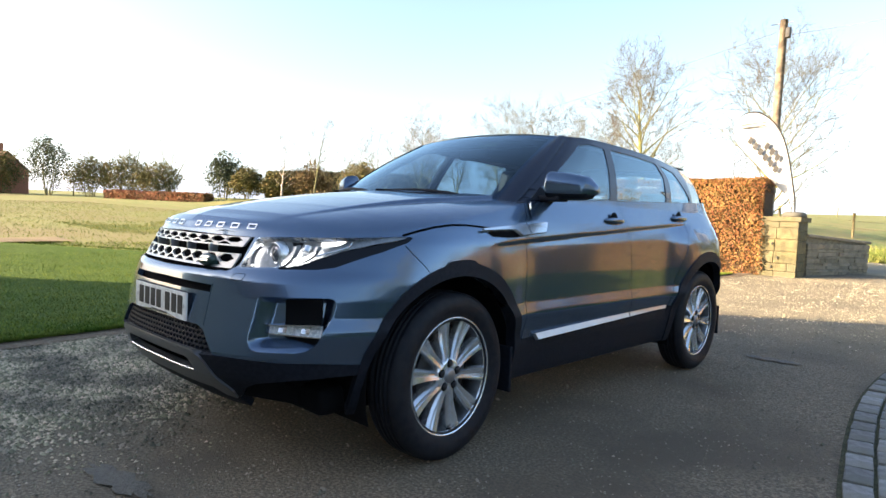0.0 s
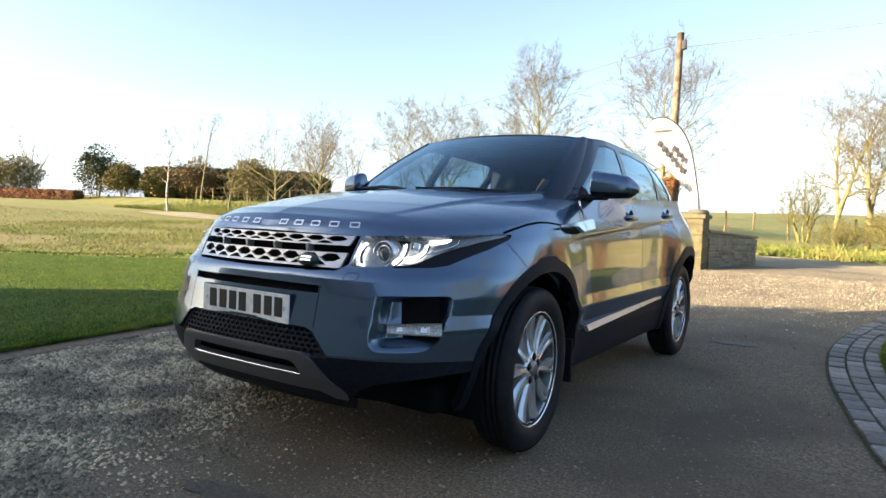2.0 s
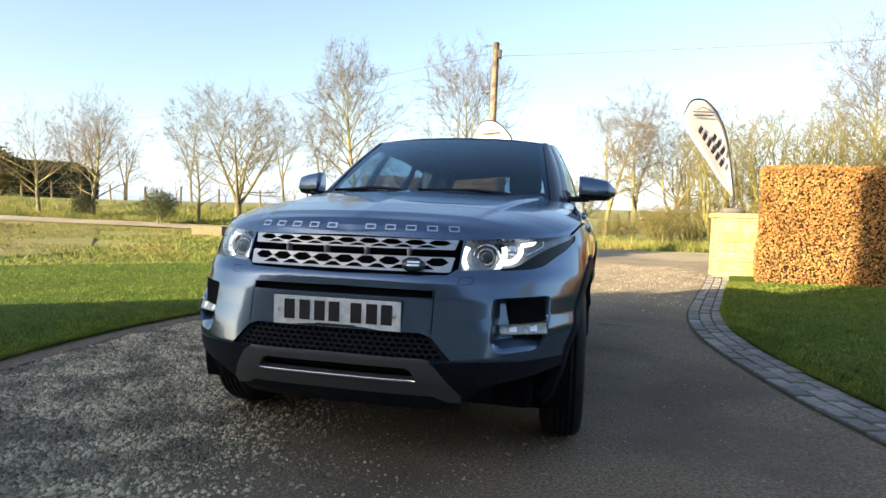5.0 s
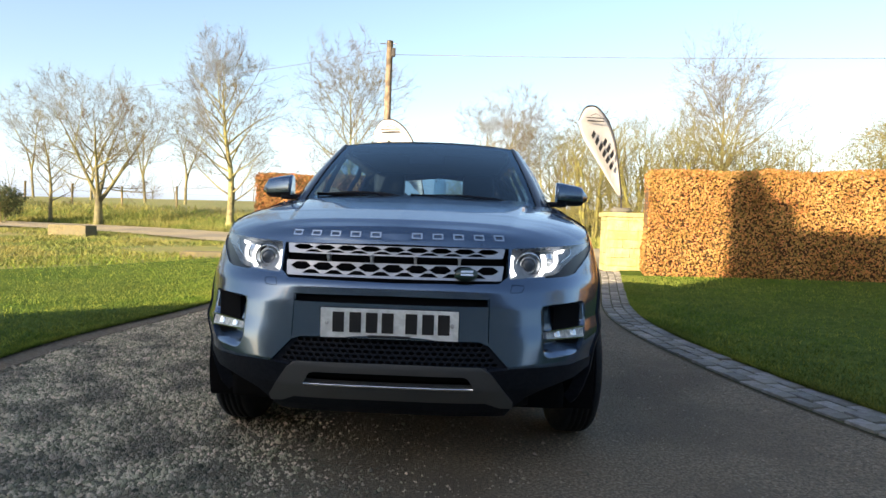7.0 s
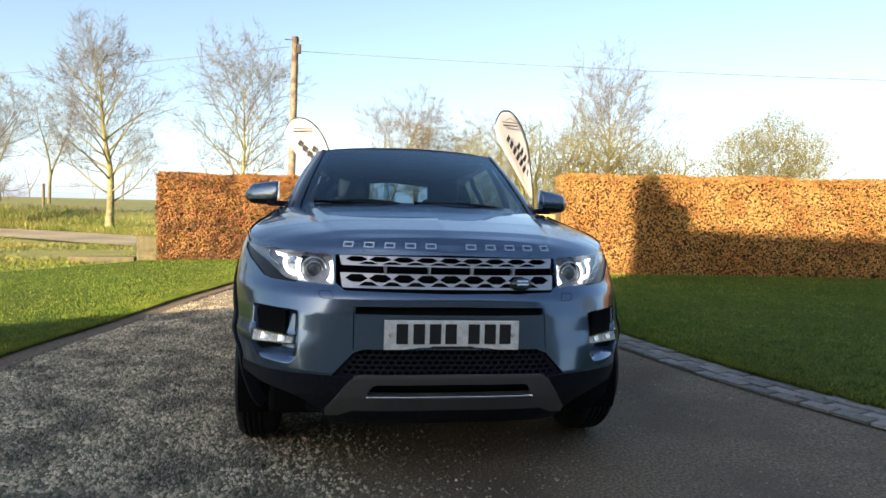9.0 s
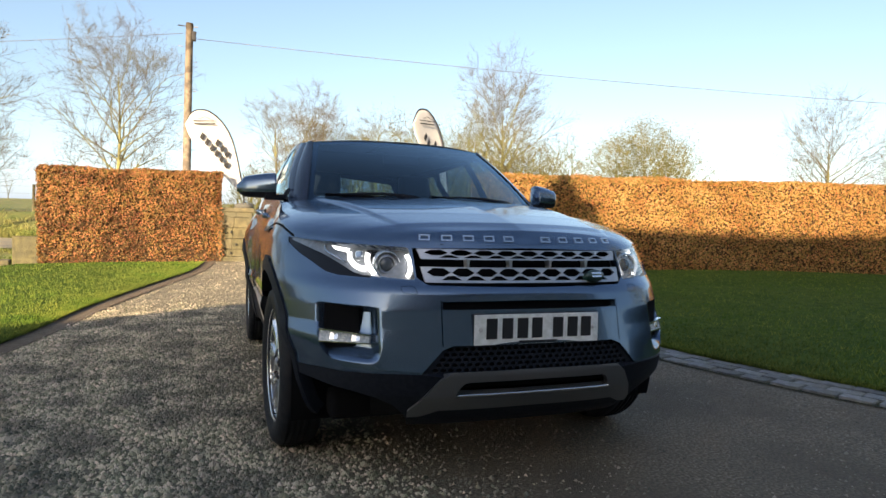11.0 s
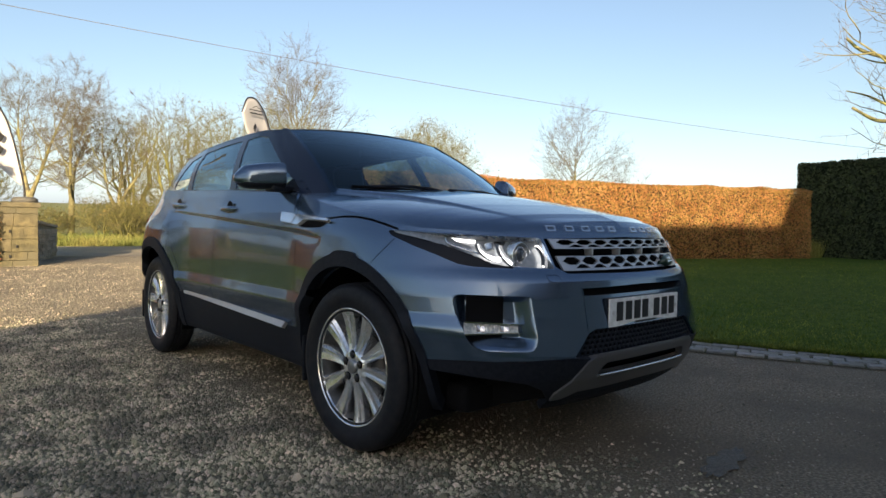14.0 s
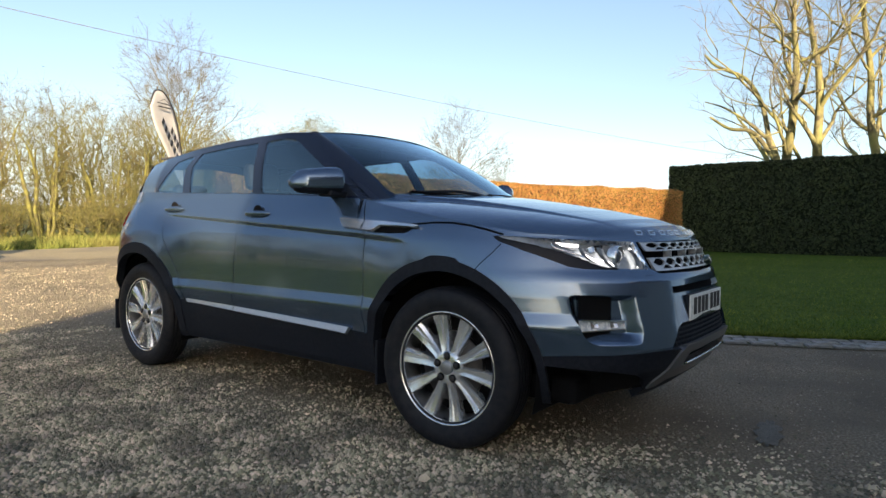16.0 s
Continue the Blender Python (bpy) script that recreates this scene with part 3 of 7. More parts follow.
def shoots(name, g, at, along, each, length, mat, r=0.0036):
    """Fine twigs as slim three-sided spikes."""
    at, along = np.repeat(at, each, 0), np.repeat(along, each, 0)
    n = len(at)
    d = along * 0.75 + g.normal(0, 0.55, (n, 3)) + np.array([0, 0, 0.22])
    d /= np.linalg.norm(d, axis=1, keepdims=True)
    x = np.cross(d, g.normal(0, 1, (n, 3)))
    x /= np.linalg.norm(x, axis=1, keepdims=True)
    y = np.cross(d, x)
    tipp = at + d * (length * g.uniform(0.5, 1.3, (n, 1)))
    v = np.stack([at + x * r, at - x * r * 0.5 + y * r * 0.87, at - x * r * 0.5 - y * r * 0.87, tipp], 1)
    ob = soup(name, v, [(0, 1, 3), (1, 2, 3), (2, 0, 3)], mat)
    tagged(ob, kind="stuff")
    return ob, tipp


def crown_points(g, count, centre, radii, seed, hollow=0.35):
    """End points in a lumpy egg, denser to the outside."""
    u = g.normal(0, 1, (count, 3))
    u /= np.linalg.norm(u, axis=1, keepdims=True)
    lump = np.array([0.82 + 0.34 * noise.noise(Vector(q) * 1.7 + Vector((seed * 3.1, 0, 0))) for q in u])[:, None]
    rad = (hollow + (1 - hollow) * g.uniform(0, 1, (count, 1)) ** 0.55) * lump
    p = u * rad * np.array(radii)
    p[:, :2] *= (1.12 - 0.32 * np.clip(p[:, 2:3] / radii[2], -1, 1))
    return p + np.array(centre)


def tubes_mesh(name, limbs, mat, sides):
    """All given limbs as one mesh of tapered tubes."""
    verts, faces = [], []
    for pts, rad, level in limbs:
        k = sides(level)
        first = len(verts)
        for i, p in enumerate(pts):
            d = (pts[min(i + 1, len(pts) - 1)] - pts[max(i - 1, 0)]).normalized()
            a = d.orthogonal().normalized() if abs(d.z) < 0.95 else Vector((1, 0, 0)).cross(d).normalized()
            if abs(d.z) < 0.95:
                a = d.cross(Vector((0, 0, 1))).normalized()
            b = a.cross(d)
            for j in range(k):
                w = 2 * math.pi * j / k
                verts.append(p + (a * math.cos(w) + b * math.sin(w)) * rad[i])
        for i in range(len(pts) - 1):
            for j in range(k):
                faces.append((first + i * k + j, first + i * k + (j + 1) % k, first + (i + 1) * k + (j + 1) % k, first + (i + 1) * k + j))
    return mesh_object(name, verts, faces, mat, True)


def branch(g, p, d, length, r0, r1, segs, bend, lift):
    """A limb as a bent line with tapering radii; lift turns it upwards on its way."""
    pts, rad = [p.copy()], [r0]
    step = length / segs
    for i in range(1, segs + 1):
        d = d + Vector((g.gauss(0, bend), g.gauss(0, bend), g.gauss(0, bend * 0.6) + lift))
        d.normalize()
        p = p + d * step
        pts.append(p.copy())
        rad.append(r0 + (r1 - r0) * i / segs)
    return pts, rad


def side_way(g, d, angle, turn):
    """A direction that leaves d at an angle, turned round it."""
    a = d.orthogonal().normalized()
    b = d.cross(a)
    return (d * math.cos(angle) + (a * math.cos(turn) + b * math.sin(turn)) * math.sin(angle)).normalized()


def on_line(pts, t):
    k = min(int(t * (len(pts) - 1)), len(pts) - 2)
    f = t * (len(pts) - 1) - k
    return pts[k].lerp(pts[k + 1], f), (pts[k + 1] - pts[k]).normalized()


def bare_tree(x, y, height, label, seed, spread=1.0, trunk=0.16, forks=1, bark=None, low=0.3, lean=(0, 0), ends=420, each=4, twig=0.45, wild=0.05, twig_mat=None):
    """A leafless tree: stems, limbs, branches and twigs, each order thinner and shorter, pointing out and up."""
    g, gn = random.Random(seed), np.random.default_rng(seed)
    t = tagged(empty("tree", (x, y, landz(x, y) - 0.08)), label, "tree")
    rich = min(1.4, max(0.46, math.sqrt(ends / 480)))
    tip = 0.0040 * height / 8
    wood, fine, at, along = [], [], [], []
    stems = []
    if forks == 1:
        stems.append(branch(g, Vector(), Vector((lean[0], lean[1], 1)).normalized(), height * 0.76, 0.62 * trunk, tip * 2.5, 12, 0.03 + wild * 0.3, 0.03))
    else:
        bole = branch(g, Vector(), Vector((lean[0], lean[1], 1)).normalized(), height * low * 0.75, 0.72 * trunk, 0.55 * trunk, 4, 0.03, 0.02)
        wood.append((bole[0], bole[1], 0))
        for k in range(forks):
            a = 2 * math.pi * k / forks + seed
            d = Vector((math.cos(a) * 0.42 * spread, math.sin(a) * 0.42 * spread, 1)).normalized()
            stems.append(branch(g, bole[0][-1], d, height * (0.80 - low * 0.72) * g.uniform(0.88, 1.0), 0.70 * trunk / math.sqrt(forks), tip * 2, 9, 0.04 + wild * 0.5, 0.035))
    for pts, rad in stems:
        rad[0] *= 1.3
        wood.append((pts, rad, 0))
        limbs = int((22 if forks == 1 else 34 / forks) * rich)
        start = low if forks == 1 else 0.10
        for k in range(limbs):
            f = start + (0.97 - start) * ((k + g.uniform(0.1, 0.9)) / limbs) ** 0.9
            p, d = on_line(pts, f)
            u = (f - start) / (1 - start)
            size = height * 0.36 * spread * (0.74 + 0.60 * u - 0.72 * u * u) * g.uniform(0.72, 1.12) * (1 if forks == 1 else 0.85)
            w = side_way(g, d, radians(g.uniform(46, 66) - 30 * u * u), 2.4 * k + g.uniform(-0.4, 0.4))
            r0 = min(float(np.interp(f, np.linspace(0, 1, len(rad)), rad)) * 0.62, 0.010 + 0.013 * size)
            lp, lr = branch(g, p, w, size, r0, tip, 6, 0.07 + wild, 0.05)
            wood.append((lp, lr, 1 if r0 > 0.02 else 2))
            for m in range(max(3, int(7 * rich))):
                h = 0.18 + 0.82 * (m + g.uniform(0, 0.8)) / max(3, int(7 * rich))
                q, e = on_line(lp, min(h, 0.98))
                s2 = size * (0.52 - 0.28 * h) * g.uniform(0.7, 1.3)
                w2 = side_way(g, e, radians(g.uniform(32, 58)), 2.4 * m + g.uniform(-0.6, 0.6))
                bp, br = branch(g, q, w2, s2, min(r0 * 0.5, 0.005 + 0.007 * s2), tip * 0.8, 4, 0.08 + wild, 0.05)
                fine.append((bp, br, 2))
                for n in range(max(2, int(5 * rich))):
                    q3, e3 = on_line(bp, g.uniform(0.2, 0.98))
                    w3 = side_way(g, e3, radians(g.uniform(28, 52)), g.uniform(0, 6.3))
                    cp, cr = branch(g, q3, w3, s2 * g.uniform(0.35, 0.6), tip, tip * 0.5, 2, 0.07, 0.06)
                    fine.append((cp, cr, 2))
                    for v, c in zip(cp[1:], cp):
                        at.append(v)
                        along.append((v - c).normalized())
    a = tubes_mesh("trunk", [l for l in wood if l[2] <= 1], bark or M_BARK, lambda v: 10 if v == 0 else 6)
    b = tubes_mesh("crown", [l for l in wood if l[2] > 1] + fine, twig_mat or M_TWIG, lambda v: 3)
    tagged(b, kind="stuff")
    c, _ = shoots("twig_mass", gn, np.array(at), np.array(along), max(1, each - 1), twig * height / 11, twig_mat or M_TWIG, 0.0042 * height / 9)
    a.parent = b.parent = c.parent = t
    return t


bare_tree(-15.4, 21.6, 7.0, "bare spreading tree on the roadside bank", 21, 1.35, 0.26, 4, low=0.2, ends=700)
bare_tree(-10.0, 22.4, 8.6, "tall bare tree with an upright mossy trunk on the verge", 22, 1.05, 0.27, 1, bark=M_OAK, low=0.17, ends=860)
bare_tree(-5.2, 23.5, 8.1, "bare tree with a thin lichened stem beyond the hedge", 23, 1.3, 0.18, 1, bark=M_OAK, low=0.16, ends=800)
bare_tree(1.29, 24.9, 7.6, "bare slender tree with a forked pale trunk behind the lane", 24, 0.95, 0.17, 2, bark=M_OAK, low=0.24, ends=520)
bare_tree(2.35, 22.5, 6.0, "bare forked tree with lichened stems beside the lane", 42, 1.05, 0.17, 2, bark=M_OAK, low=0.26, ends=620, wild=0.09)
bare_tree(3.8, 22.3, 6.0, "bare tree of three crooked mossy stems beside the lane", 43, 1.1, 0.17, 3, bark=M_OAK, low=0.20, ends=620, wild=0.10)
bare_tree(9.75, 19.0, 7.4, "tall bare tree with pale yellowish bark", 25, 1.25, 0.20, 1, bark=M_OAK, low=0.24, ends=900)
bare_tree(30.2, 21.2, 7.4, "bare tree with a broad crown far behind the hedge", 26, 1.55, 0.2, 1, low=0.2, ends=800)
bare_tree(33.6, 19.4, 5.4, "small bare tree far behind the hedge", 27, 1.3, 0.14, 1, low=0.2, ends=500)
bare_tree(-33.2, 23.2, 4.9, "bare young tree on the field bank", 28, 1.1, 0.13, 1, low=0.16, ends=380)
bare_tree(-23.9, 22.1, 6.3, "bare tree with drooping side branches at the foot of the bank", 40, 1.5, 0.20, 1, low=0.18, ends=560)
bare_tree(-17.6, 21.8, 5.6, "bare slender tree at the foot of the bank", 47, 0.95, 0.15, 1, low=0.2, ends=420)
bare_tree(-27.6, 22.4, 5.2, "bare tree with wide low branches on the bank", 29, 1.75, 0.19, 1, low=0.22, ends=520)
bare_tree(-38.6, 22.2, 7.0, "white-barked birch leaning over the bank", 30, 0.8, 0.14, 1, bark=M_PALEBARK, lean=(-0.12, 0), ends=300)
bare_tree(-43.0, 28.0, 8.4, "slim bare birch above the field bank", 31, 0.7, 0.14, 1, ends=300)
for fx, fy, fh, fs in ((-45.0, 43.0, 9.6, 61), (-42.6, 42.0, 8.8, 62), (-40.6, 43.5, 8.6, 63), (-47.0, 44.0, 8.0, 64)):
    bare_tree(fx, fy, fh, "far bare tree with lilac-grey twigs behind the evergreen hedge", fs, 0.85, 0.13, 2, low=0.2, ends=330, twig_mat=M_LILAC)
bare_tree(-30.0, 45.0, 10.5, "far slim bare tree in pale light", 32, 0.7, 0.16, 2, ends=300)
bare_tree(-24.0, 42.0, 9.0, "far slim bare tree in pale light", 33, 0.7, 0.16, 3, ends=300)
bare_tree(-35.5, 46.0, 10.5, "far slim bare tree in pale light", 34, 0.7, 0.15, 2, ends=300)
bare_tree(-20.0, 40.0, 8.4, "far slim bare tree in pale light", 39, 0.8, 0.15, 2, ends=300)


def old_oak(x, y, height, label, seed, trunk=0.26, limbs=11, lean=(0, 0), low=0.22):
    """A mature leafless oak: a wandering trunk with few crooked limbs, thin towards fine sparse twigs."""
    g, gn = random.Random(seed), np.random.default_rng(seed)
    t = tagged(empty("tree", (x, y, landz(x, y) - 0.1)), label, "tree")
    stem, girth = branch(g, Vector(), Vector((lean[0], lean[1], 1)).normalized(), height * 0.82, trunk, 0.035, 16, 0.075, 0.05)
    mid, _ = on_line(stem, 3.6 / (0.82 * height))
    stem = [p - Vector((mid.x, mid.y, 0)) for p in stem]  # x, y: where the trunk rises over the hedge
    bole, boughs, fine, at, along = [(stem, girth, 0)], [], [], [], []
    for k in range(limbs):
        f = low + (0.95 - low) * (k + g.uniform(0, 0.8)) / limbs
        p, d = on_line(stem, f)
        size = height * (0.40 - 0.20 * f) * g.uniform(0.75, 1.2)
        r0 = float(np.interp(f, np.linspace(0, 1, len(girth)), girth)) * g.uniform(0.45, 0.75)
        lp, lr = branch(g, p, side_way(g, d, radians(g.uniform(42, 72)), 2.4 * k + g.uniform(-0.5, 0.5)), size, r0, 0.014, 9, 0.17, 0.10)
        bole.append((lp, lr, 1))
        for m in range(6):
            h = 0.22 + 0.74 * (m + g.uniform(0, 0.8)) / 6
            q, e = on_line(lp, min(h, 0.98))
            s2 = size * (0.62 - 0.30 * h) * g.uniform(0.7, 1.25)
            bp, br = branch(g, q, side_way(g, e, radians(g.uniform(34, 66)), 2.4 * m + g.uniform(-0.6, 0.6)), s2, min(r0 * 0.45, 0.030), 0.008, 6, 0.19, 0.08)
            boughs.append((bp, br, 2))
            for n in range(5):
                q3, e3 = on_line(bp, g.uniform(0.25, 0.98))
                cp, cr = branch(g, q3, side_way(g, e3, radians(g.uniform(28, 58)), g.uniform(0, 6.3)), s2 * g.uniform(0.35, 0.6), 0.008, 0.004, 3, 0.16, 0.06)
                fine.append((cp, cr, 3))
                for v, c in zip(cp[1:], cp):
                    at.append(v)
                    along.append((v - c).normalized())
    a = tubes_mesh("trunk", bole, M_OAK, lambda v: 10 if v == 0 else 7)
    b = tubes_mesh("bough_mass", boughs, M_OAK, lambda v: 4)
    c = tubes_mesh("crown", fine, M_OAKTWIG, lambda v: 3)
    tagged(b, kind="stuff")
    tagged(c, kind="stuff")
    d, _ = shoots("twig_mass", gn, np.array(at), np.array(along), 2, 0.42, M_OAKTWIG, 0.0050)
    a.parent = b.parent = c.parent = d.parent = t
    return t


M_OAKTWIG = material("oak_twig", (0.17, 0.145, 0.115), 0.9, second=(0.21, 0.18, 0.11), scale=0.8, island=0.25)
old_oak(22.8, 0.93, 13.0, "large leafless oak with greenish bark behind the yew hedge", 35, 0.235, 12, lean=(0, 0.02), low=0.26)
old_oak(22.8, -0.05, 13.5, "large leafless oak with low crooked limbs behind the yew hedge", 36, 0.22, 13, low=0.24)
old_oak(23.6, -1.75, 13.0, "mossy leafless oak behind the yew hedge", 37, 0.20, 13, low=0.22)
old_oak(24.4, -3.1, 13.5, "mossy leafless oak behind the yew hedge", 38, 0.22, 12, low=0.22)
old_oak(27.0, -6.5, 14.0, "leafless oak farther back behind the yew hedge", 41, 0.24, 10, low=0.22)
stump = tagged(empty("tree", (22.5, 0.95, landz(22.5, 0.95) - 0.85)), "lopped oak with three sawn-off mossy limbs", "tree")
part("trunk", tube(smooth_line([(0, 0, 0), (0.0, 0.02, 2.2), (-0.05, 0.2, 4.0), (-0.10, 0.55, 5.1)], 6), [0.17 - 0.003 * k for k in range(19)], 10), M_OAK, stump)
for line, r in (([(-0.10, 0.5, 5.0), (-0.12, 0.75, 6.2), (-0.2, 1.3, 7.2), (-0.3, 2.3, 7.8), (-0.35, 2.75, 8.3)], 0.095), ([(-0.10, 0.5, 4.9), (-0.2, 1.2, 5.6), (-0.3, 2.0, 6.2), (-0.35, 2.7, 6.5)], 0.07), ([(-0.05, 0.25, 4.1), (-0.2, 1.0, 5.2), (-0.3, 1.8, 5.4), (-0.35, 2.5, 5.9)], 0.095)):
    q = smooth_line(line, 6)
    part("sawn_limb", tube(q, [r - 0.055 * k / len(q) for k in range(len(q))], 8), M_OAK, stump)


# ---- unseen house added behind the viewer, whose roof shades the drive ----
M_PALESTONE = material("pale_house_stone", (0.46, 0.42, 0.33), 0.9, second=(0.36, 0.32, 0.25), scale=6, bump=0.4, bump_scale=40)


def house_block(a, b, half, eaves, ridge, label, seed, chimney=None, shoulder=None):
    """A brick block with a pitched roof along the plan line a-b."""
    a, b = Vector((*a, 0)), Vector((*b, 0))
    d = (b - a).normalized()
    length = (b - a).length
    turn = math.degrees(math.atan2(d.y, d.x))
    g = landz(a.x, a.y) - 0.1
    h = tagged(empty("house", (a.x, a.y, g), turn), label, "house")
    bm = bmesh.new()
    prof = [(-half, 0), (half, 0), (half, eaves), (0, ridge - 0.15), (-half, eaves)]
    rings = [[bm.verts.new((x, y, z)) for y, z in prof] for x in (0, length)]
    for k in range(5):
        bm.faces.new((rings[0][k], rings[0][(k + 1) % 5], rings[1][(k + 1) % 5], rings[1][k]))
    bm.faces.new(rings[0])
    bm.faces.new(rings[1][::-1])
    bmesh.ops.recalc_face_normals(bm, faces=bm.faces)
    part("wall", bm, M_PALESTONE, h, smooth=False)
    for s in (-1, 1):
        bm = bmesh.new()
        slope = Vector((0, s * half, eaves - ridge)).normalized()
        p0, p1 = Vector((-0.3, 0, ridge)), Vector((length + 0.3, 0, ridge))
        e = slope * (math.hypot(half, ridge - eaves) + 0.35)
        up = Vector((0, 0, 0.1))
        q = [p0, p1, p1 + e, p0 + e]
        vs = [bm.verts.new(v) for v in q] + [bm.verts.new(v - up) for v in q]
        for f in ((0, 1, 2, 3), (7, 6, 5, 4), (0, 4, 5, 1), (1, 5, 6, 2), (2, 6, 7, 3), (3, 7, 4, 0)):
            bm.faces.new([vs[k] for k in f])
        bmesh.ops.recalc_face_normals(bm, faces=bm.faces)
        part("roof", bm, M_SLATE, h, smooth=False)
    if chimney:
        cx, w, top = chimney
        part("chimney", box_bm((cx - w / 2, -0.25, eaves), (cx + w / 2, 0.25, top), 0.03), M_BRICKWALL, h, smooth=False)
        part("chimney_pot", lathe([(0.16, 0), (0.13, 0.45), (0.15, 0.5)], 12, "z", centre=(cx, 0, top)), M_SLATE, h)
    if shoulder:
        cx, w, top = shoulder
        part("chimney_shoulder", box_bm((cx - w / 2, -0.25, eaves), (cx + w / 2, 0.25, top), 0.03), M_BRICKWALL, h, smooth=False)
    return h


RIDGE = 7.58 + landz(5.4, 6.4) - landz(-9.04, -11.8) + 0.1  # clears the lower part of the long hedge
house_block((-9.04, -11.8), (2.86, -15.2), 2.2, 4.7, RIDGE, "unseen two-storey pale stone house with a tiled roof, shading the drive", 1, (-0.26, 0.45, RIDGE + 0.78), (0.17, 0.42, RIDGE + 0.42))
# unseen tall end, added to keep the yew hedge in shade
house_block((1.5, -16.95), (17.0, -21.5), 3.6, 6.4, 11.0, "unseen tall pale stone house end with a steep tiled roof, added to shade the yew hedge", 3)
house_block((-22.0, -20.6), (-11.3, -11.2), 2.6, 3.8, 6.12, "unseen lower pale stone wing with a tiled roof, added for shade", 2)


# ---- setts along the lawn ----
M_JOINT = material("mossy_joint", (0.042, 0.045, 0.022), 0.95, second=(0.078, 0.080, 0.038), scale=30, bump=0.8, bump_scale=80)


def sett_mesh(w, l, h):
    bm = box_bm((-w / 2, -l / 2, -h), (w / 2, l / 2, 0), 0.010)
    me = bpy.data.meshes.new("sett")
    bm.to_mesh(me)
    bm.free()
    me.materials.append(M_SETT)
    return me


sett_edge = tagged(empty("sett_edging", (2.2, 0, 0)), "three rows of grey stone setts edging the lawn", "edging", kind="structure")
bed = sheet("mortar_bed", np.linspace(0, 1, 4), np.linspace(-13, 7.75, 123), lambda u, v: (right_edge(v) - 0.01 + (STRIP + 0.02) * u, v), M_JOINT, 0.006)
bed.parent = sett_edge
bed.matrix_parent_inverse = Matrix.Translation((-2.2, 0, 0))
setts = [sett_mesh(0.107, 0.180 + 0.009 * k, 0.05) for k in range(3)]
rng = random.Random(4)
for row in range(3):
    y = -7.0 + 0.1 * (row % 2)
    while y < 7.6:
        x = float(right_edge(y))
        slope = float(right_edge(y + 0.1) - right_edge(y - 0.1)) / 0.2
        a = math.atan(slope)
        off = 0.064 + 0.122 * row
        px, py = x + off * math.cos(a), y - off * math.sin(a)
        o = new("sett", rng.choice(setts))
        o.parent = sett_edge
        o.matrix_basis = pose(px - 2.2, py, landz(px, py) + 0.022 + rng.uniform(-0.004, 0.004), rng.gauss(0, 0.8), rng.gauss(0, 0.8), -math.degrees(a) + rng.gauss(0, 1.2))
        y += 0.212 * math.cos(a)


# ---- loose gravel and grass ----
rs = np.random.default_rng(7)


def pebbles(name, count, xlo, xhi, ylo, yhi, size, keep, mat=None):
    x = rs.uniform(xlo, xhi, count)
    y = rs.uniform(ylo, yhi, count)
    share = keep(x, y)
    m = (x > left_edge(y) - 0.03) & (x < right_edge(y) - 0.02) & (rs.uniform(0, 1, count) < share)
    x, y = x[m], y[m]
    n = len(x)
    s = size * rs.lognormal(0, 0.32, n) * (0.55 + 0.45 * share[m])  # trodden small where they thin out
    ring = 2 * np.pi * np.arange(6) / 6
    base = np.concatenate([np.stack([np.cos(ring), 0.78 * np.sin(ring), np.full(6, 0.12)], 1), [(0.12, 0.05, 0.88), (-0.30, 0.02, 0.74)]])
    v = base[None] * s[:, None, None] * rs.uniform(0.70, 1.18, (n, 8, 3))
    a = rs.uniform(0, 2 * np.pi, n)
    c, d = np.cos(a)[:, None], np.sin(a)[:, None]
    vx, vy = v[..., 0] * c - v[..., 1] * d, v[..., 0] * d + v[..., 1] * c
    tilt = rs.normal(0, 0.25, (n, 1))
    v = np.stack([vx + x[:, None], vy + y[:, None], v[..., 2] + tilt * vx + (land(x, y) + 0.001)[:, None]], -1)
    return soup(name, v, [(0, 1, 6), (1, 7, 6), (1, 2, 7), (2, 3, 7), (3, 4, 7), (4, 6, 7), (4, 5, 6), (5, 0, 6)], mat or M_STONES)


def looseness(x, y):
    """Share of loose stones: full on the open side, thinning raggedly into the packed wheel run."""
    edge = -0.60 + 0.6 * np.clip(-1.85 - y, 0, 1.6) + 0.14 * np.sin(y * 1.7 + 0.6) * np.sin(y * 0.63) + 0.10 * np.sin(y * 5.1 + x * 3.0) + rs.normal(0, 0.17, x.shape)
    worn = np.exp(-((x + 0.85) / 0.30) ** 2) * (y > -0.5) * 0.45
    open_side = 1 / (1 + np.exp(np.clip((x - edge) / 0.12, -40, 40)))
    beyond = np.clip((y - 2.6) / 1.8, 0, 1)
    return np.clip((open_side * (1 - worn) + 0.002) * (1 - beyond) + 0.42 * beyond, 0.0, 1)


tagged(pebbles("gravel", 118000, -2.9, 1.0, -3.3, 3.2, 0.0100, looseness), "loose angular pale gravel stones on the drive", "gravel", kind="stuff")
tagged(pebbles("gravel", 16000, -2.9, 3.4, -6.0, -3.3, 0.010, looseness), "loose gravel stones before the house", "gravel", kind="stuff")
tagged(pebbles("gravel", 52000, -2.9, 2.9, 2.9, 9.6, 0.0095, looseness), "loose sunlit gravel stones near the gate", "gravel", kind="stuff")
tagged(pebbles("gravel", 500, -2.9, 2.6, -3.3, 4.0, 0.013, looseness), "larger scattered gravel stones", "gravel", kind="stuff")


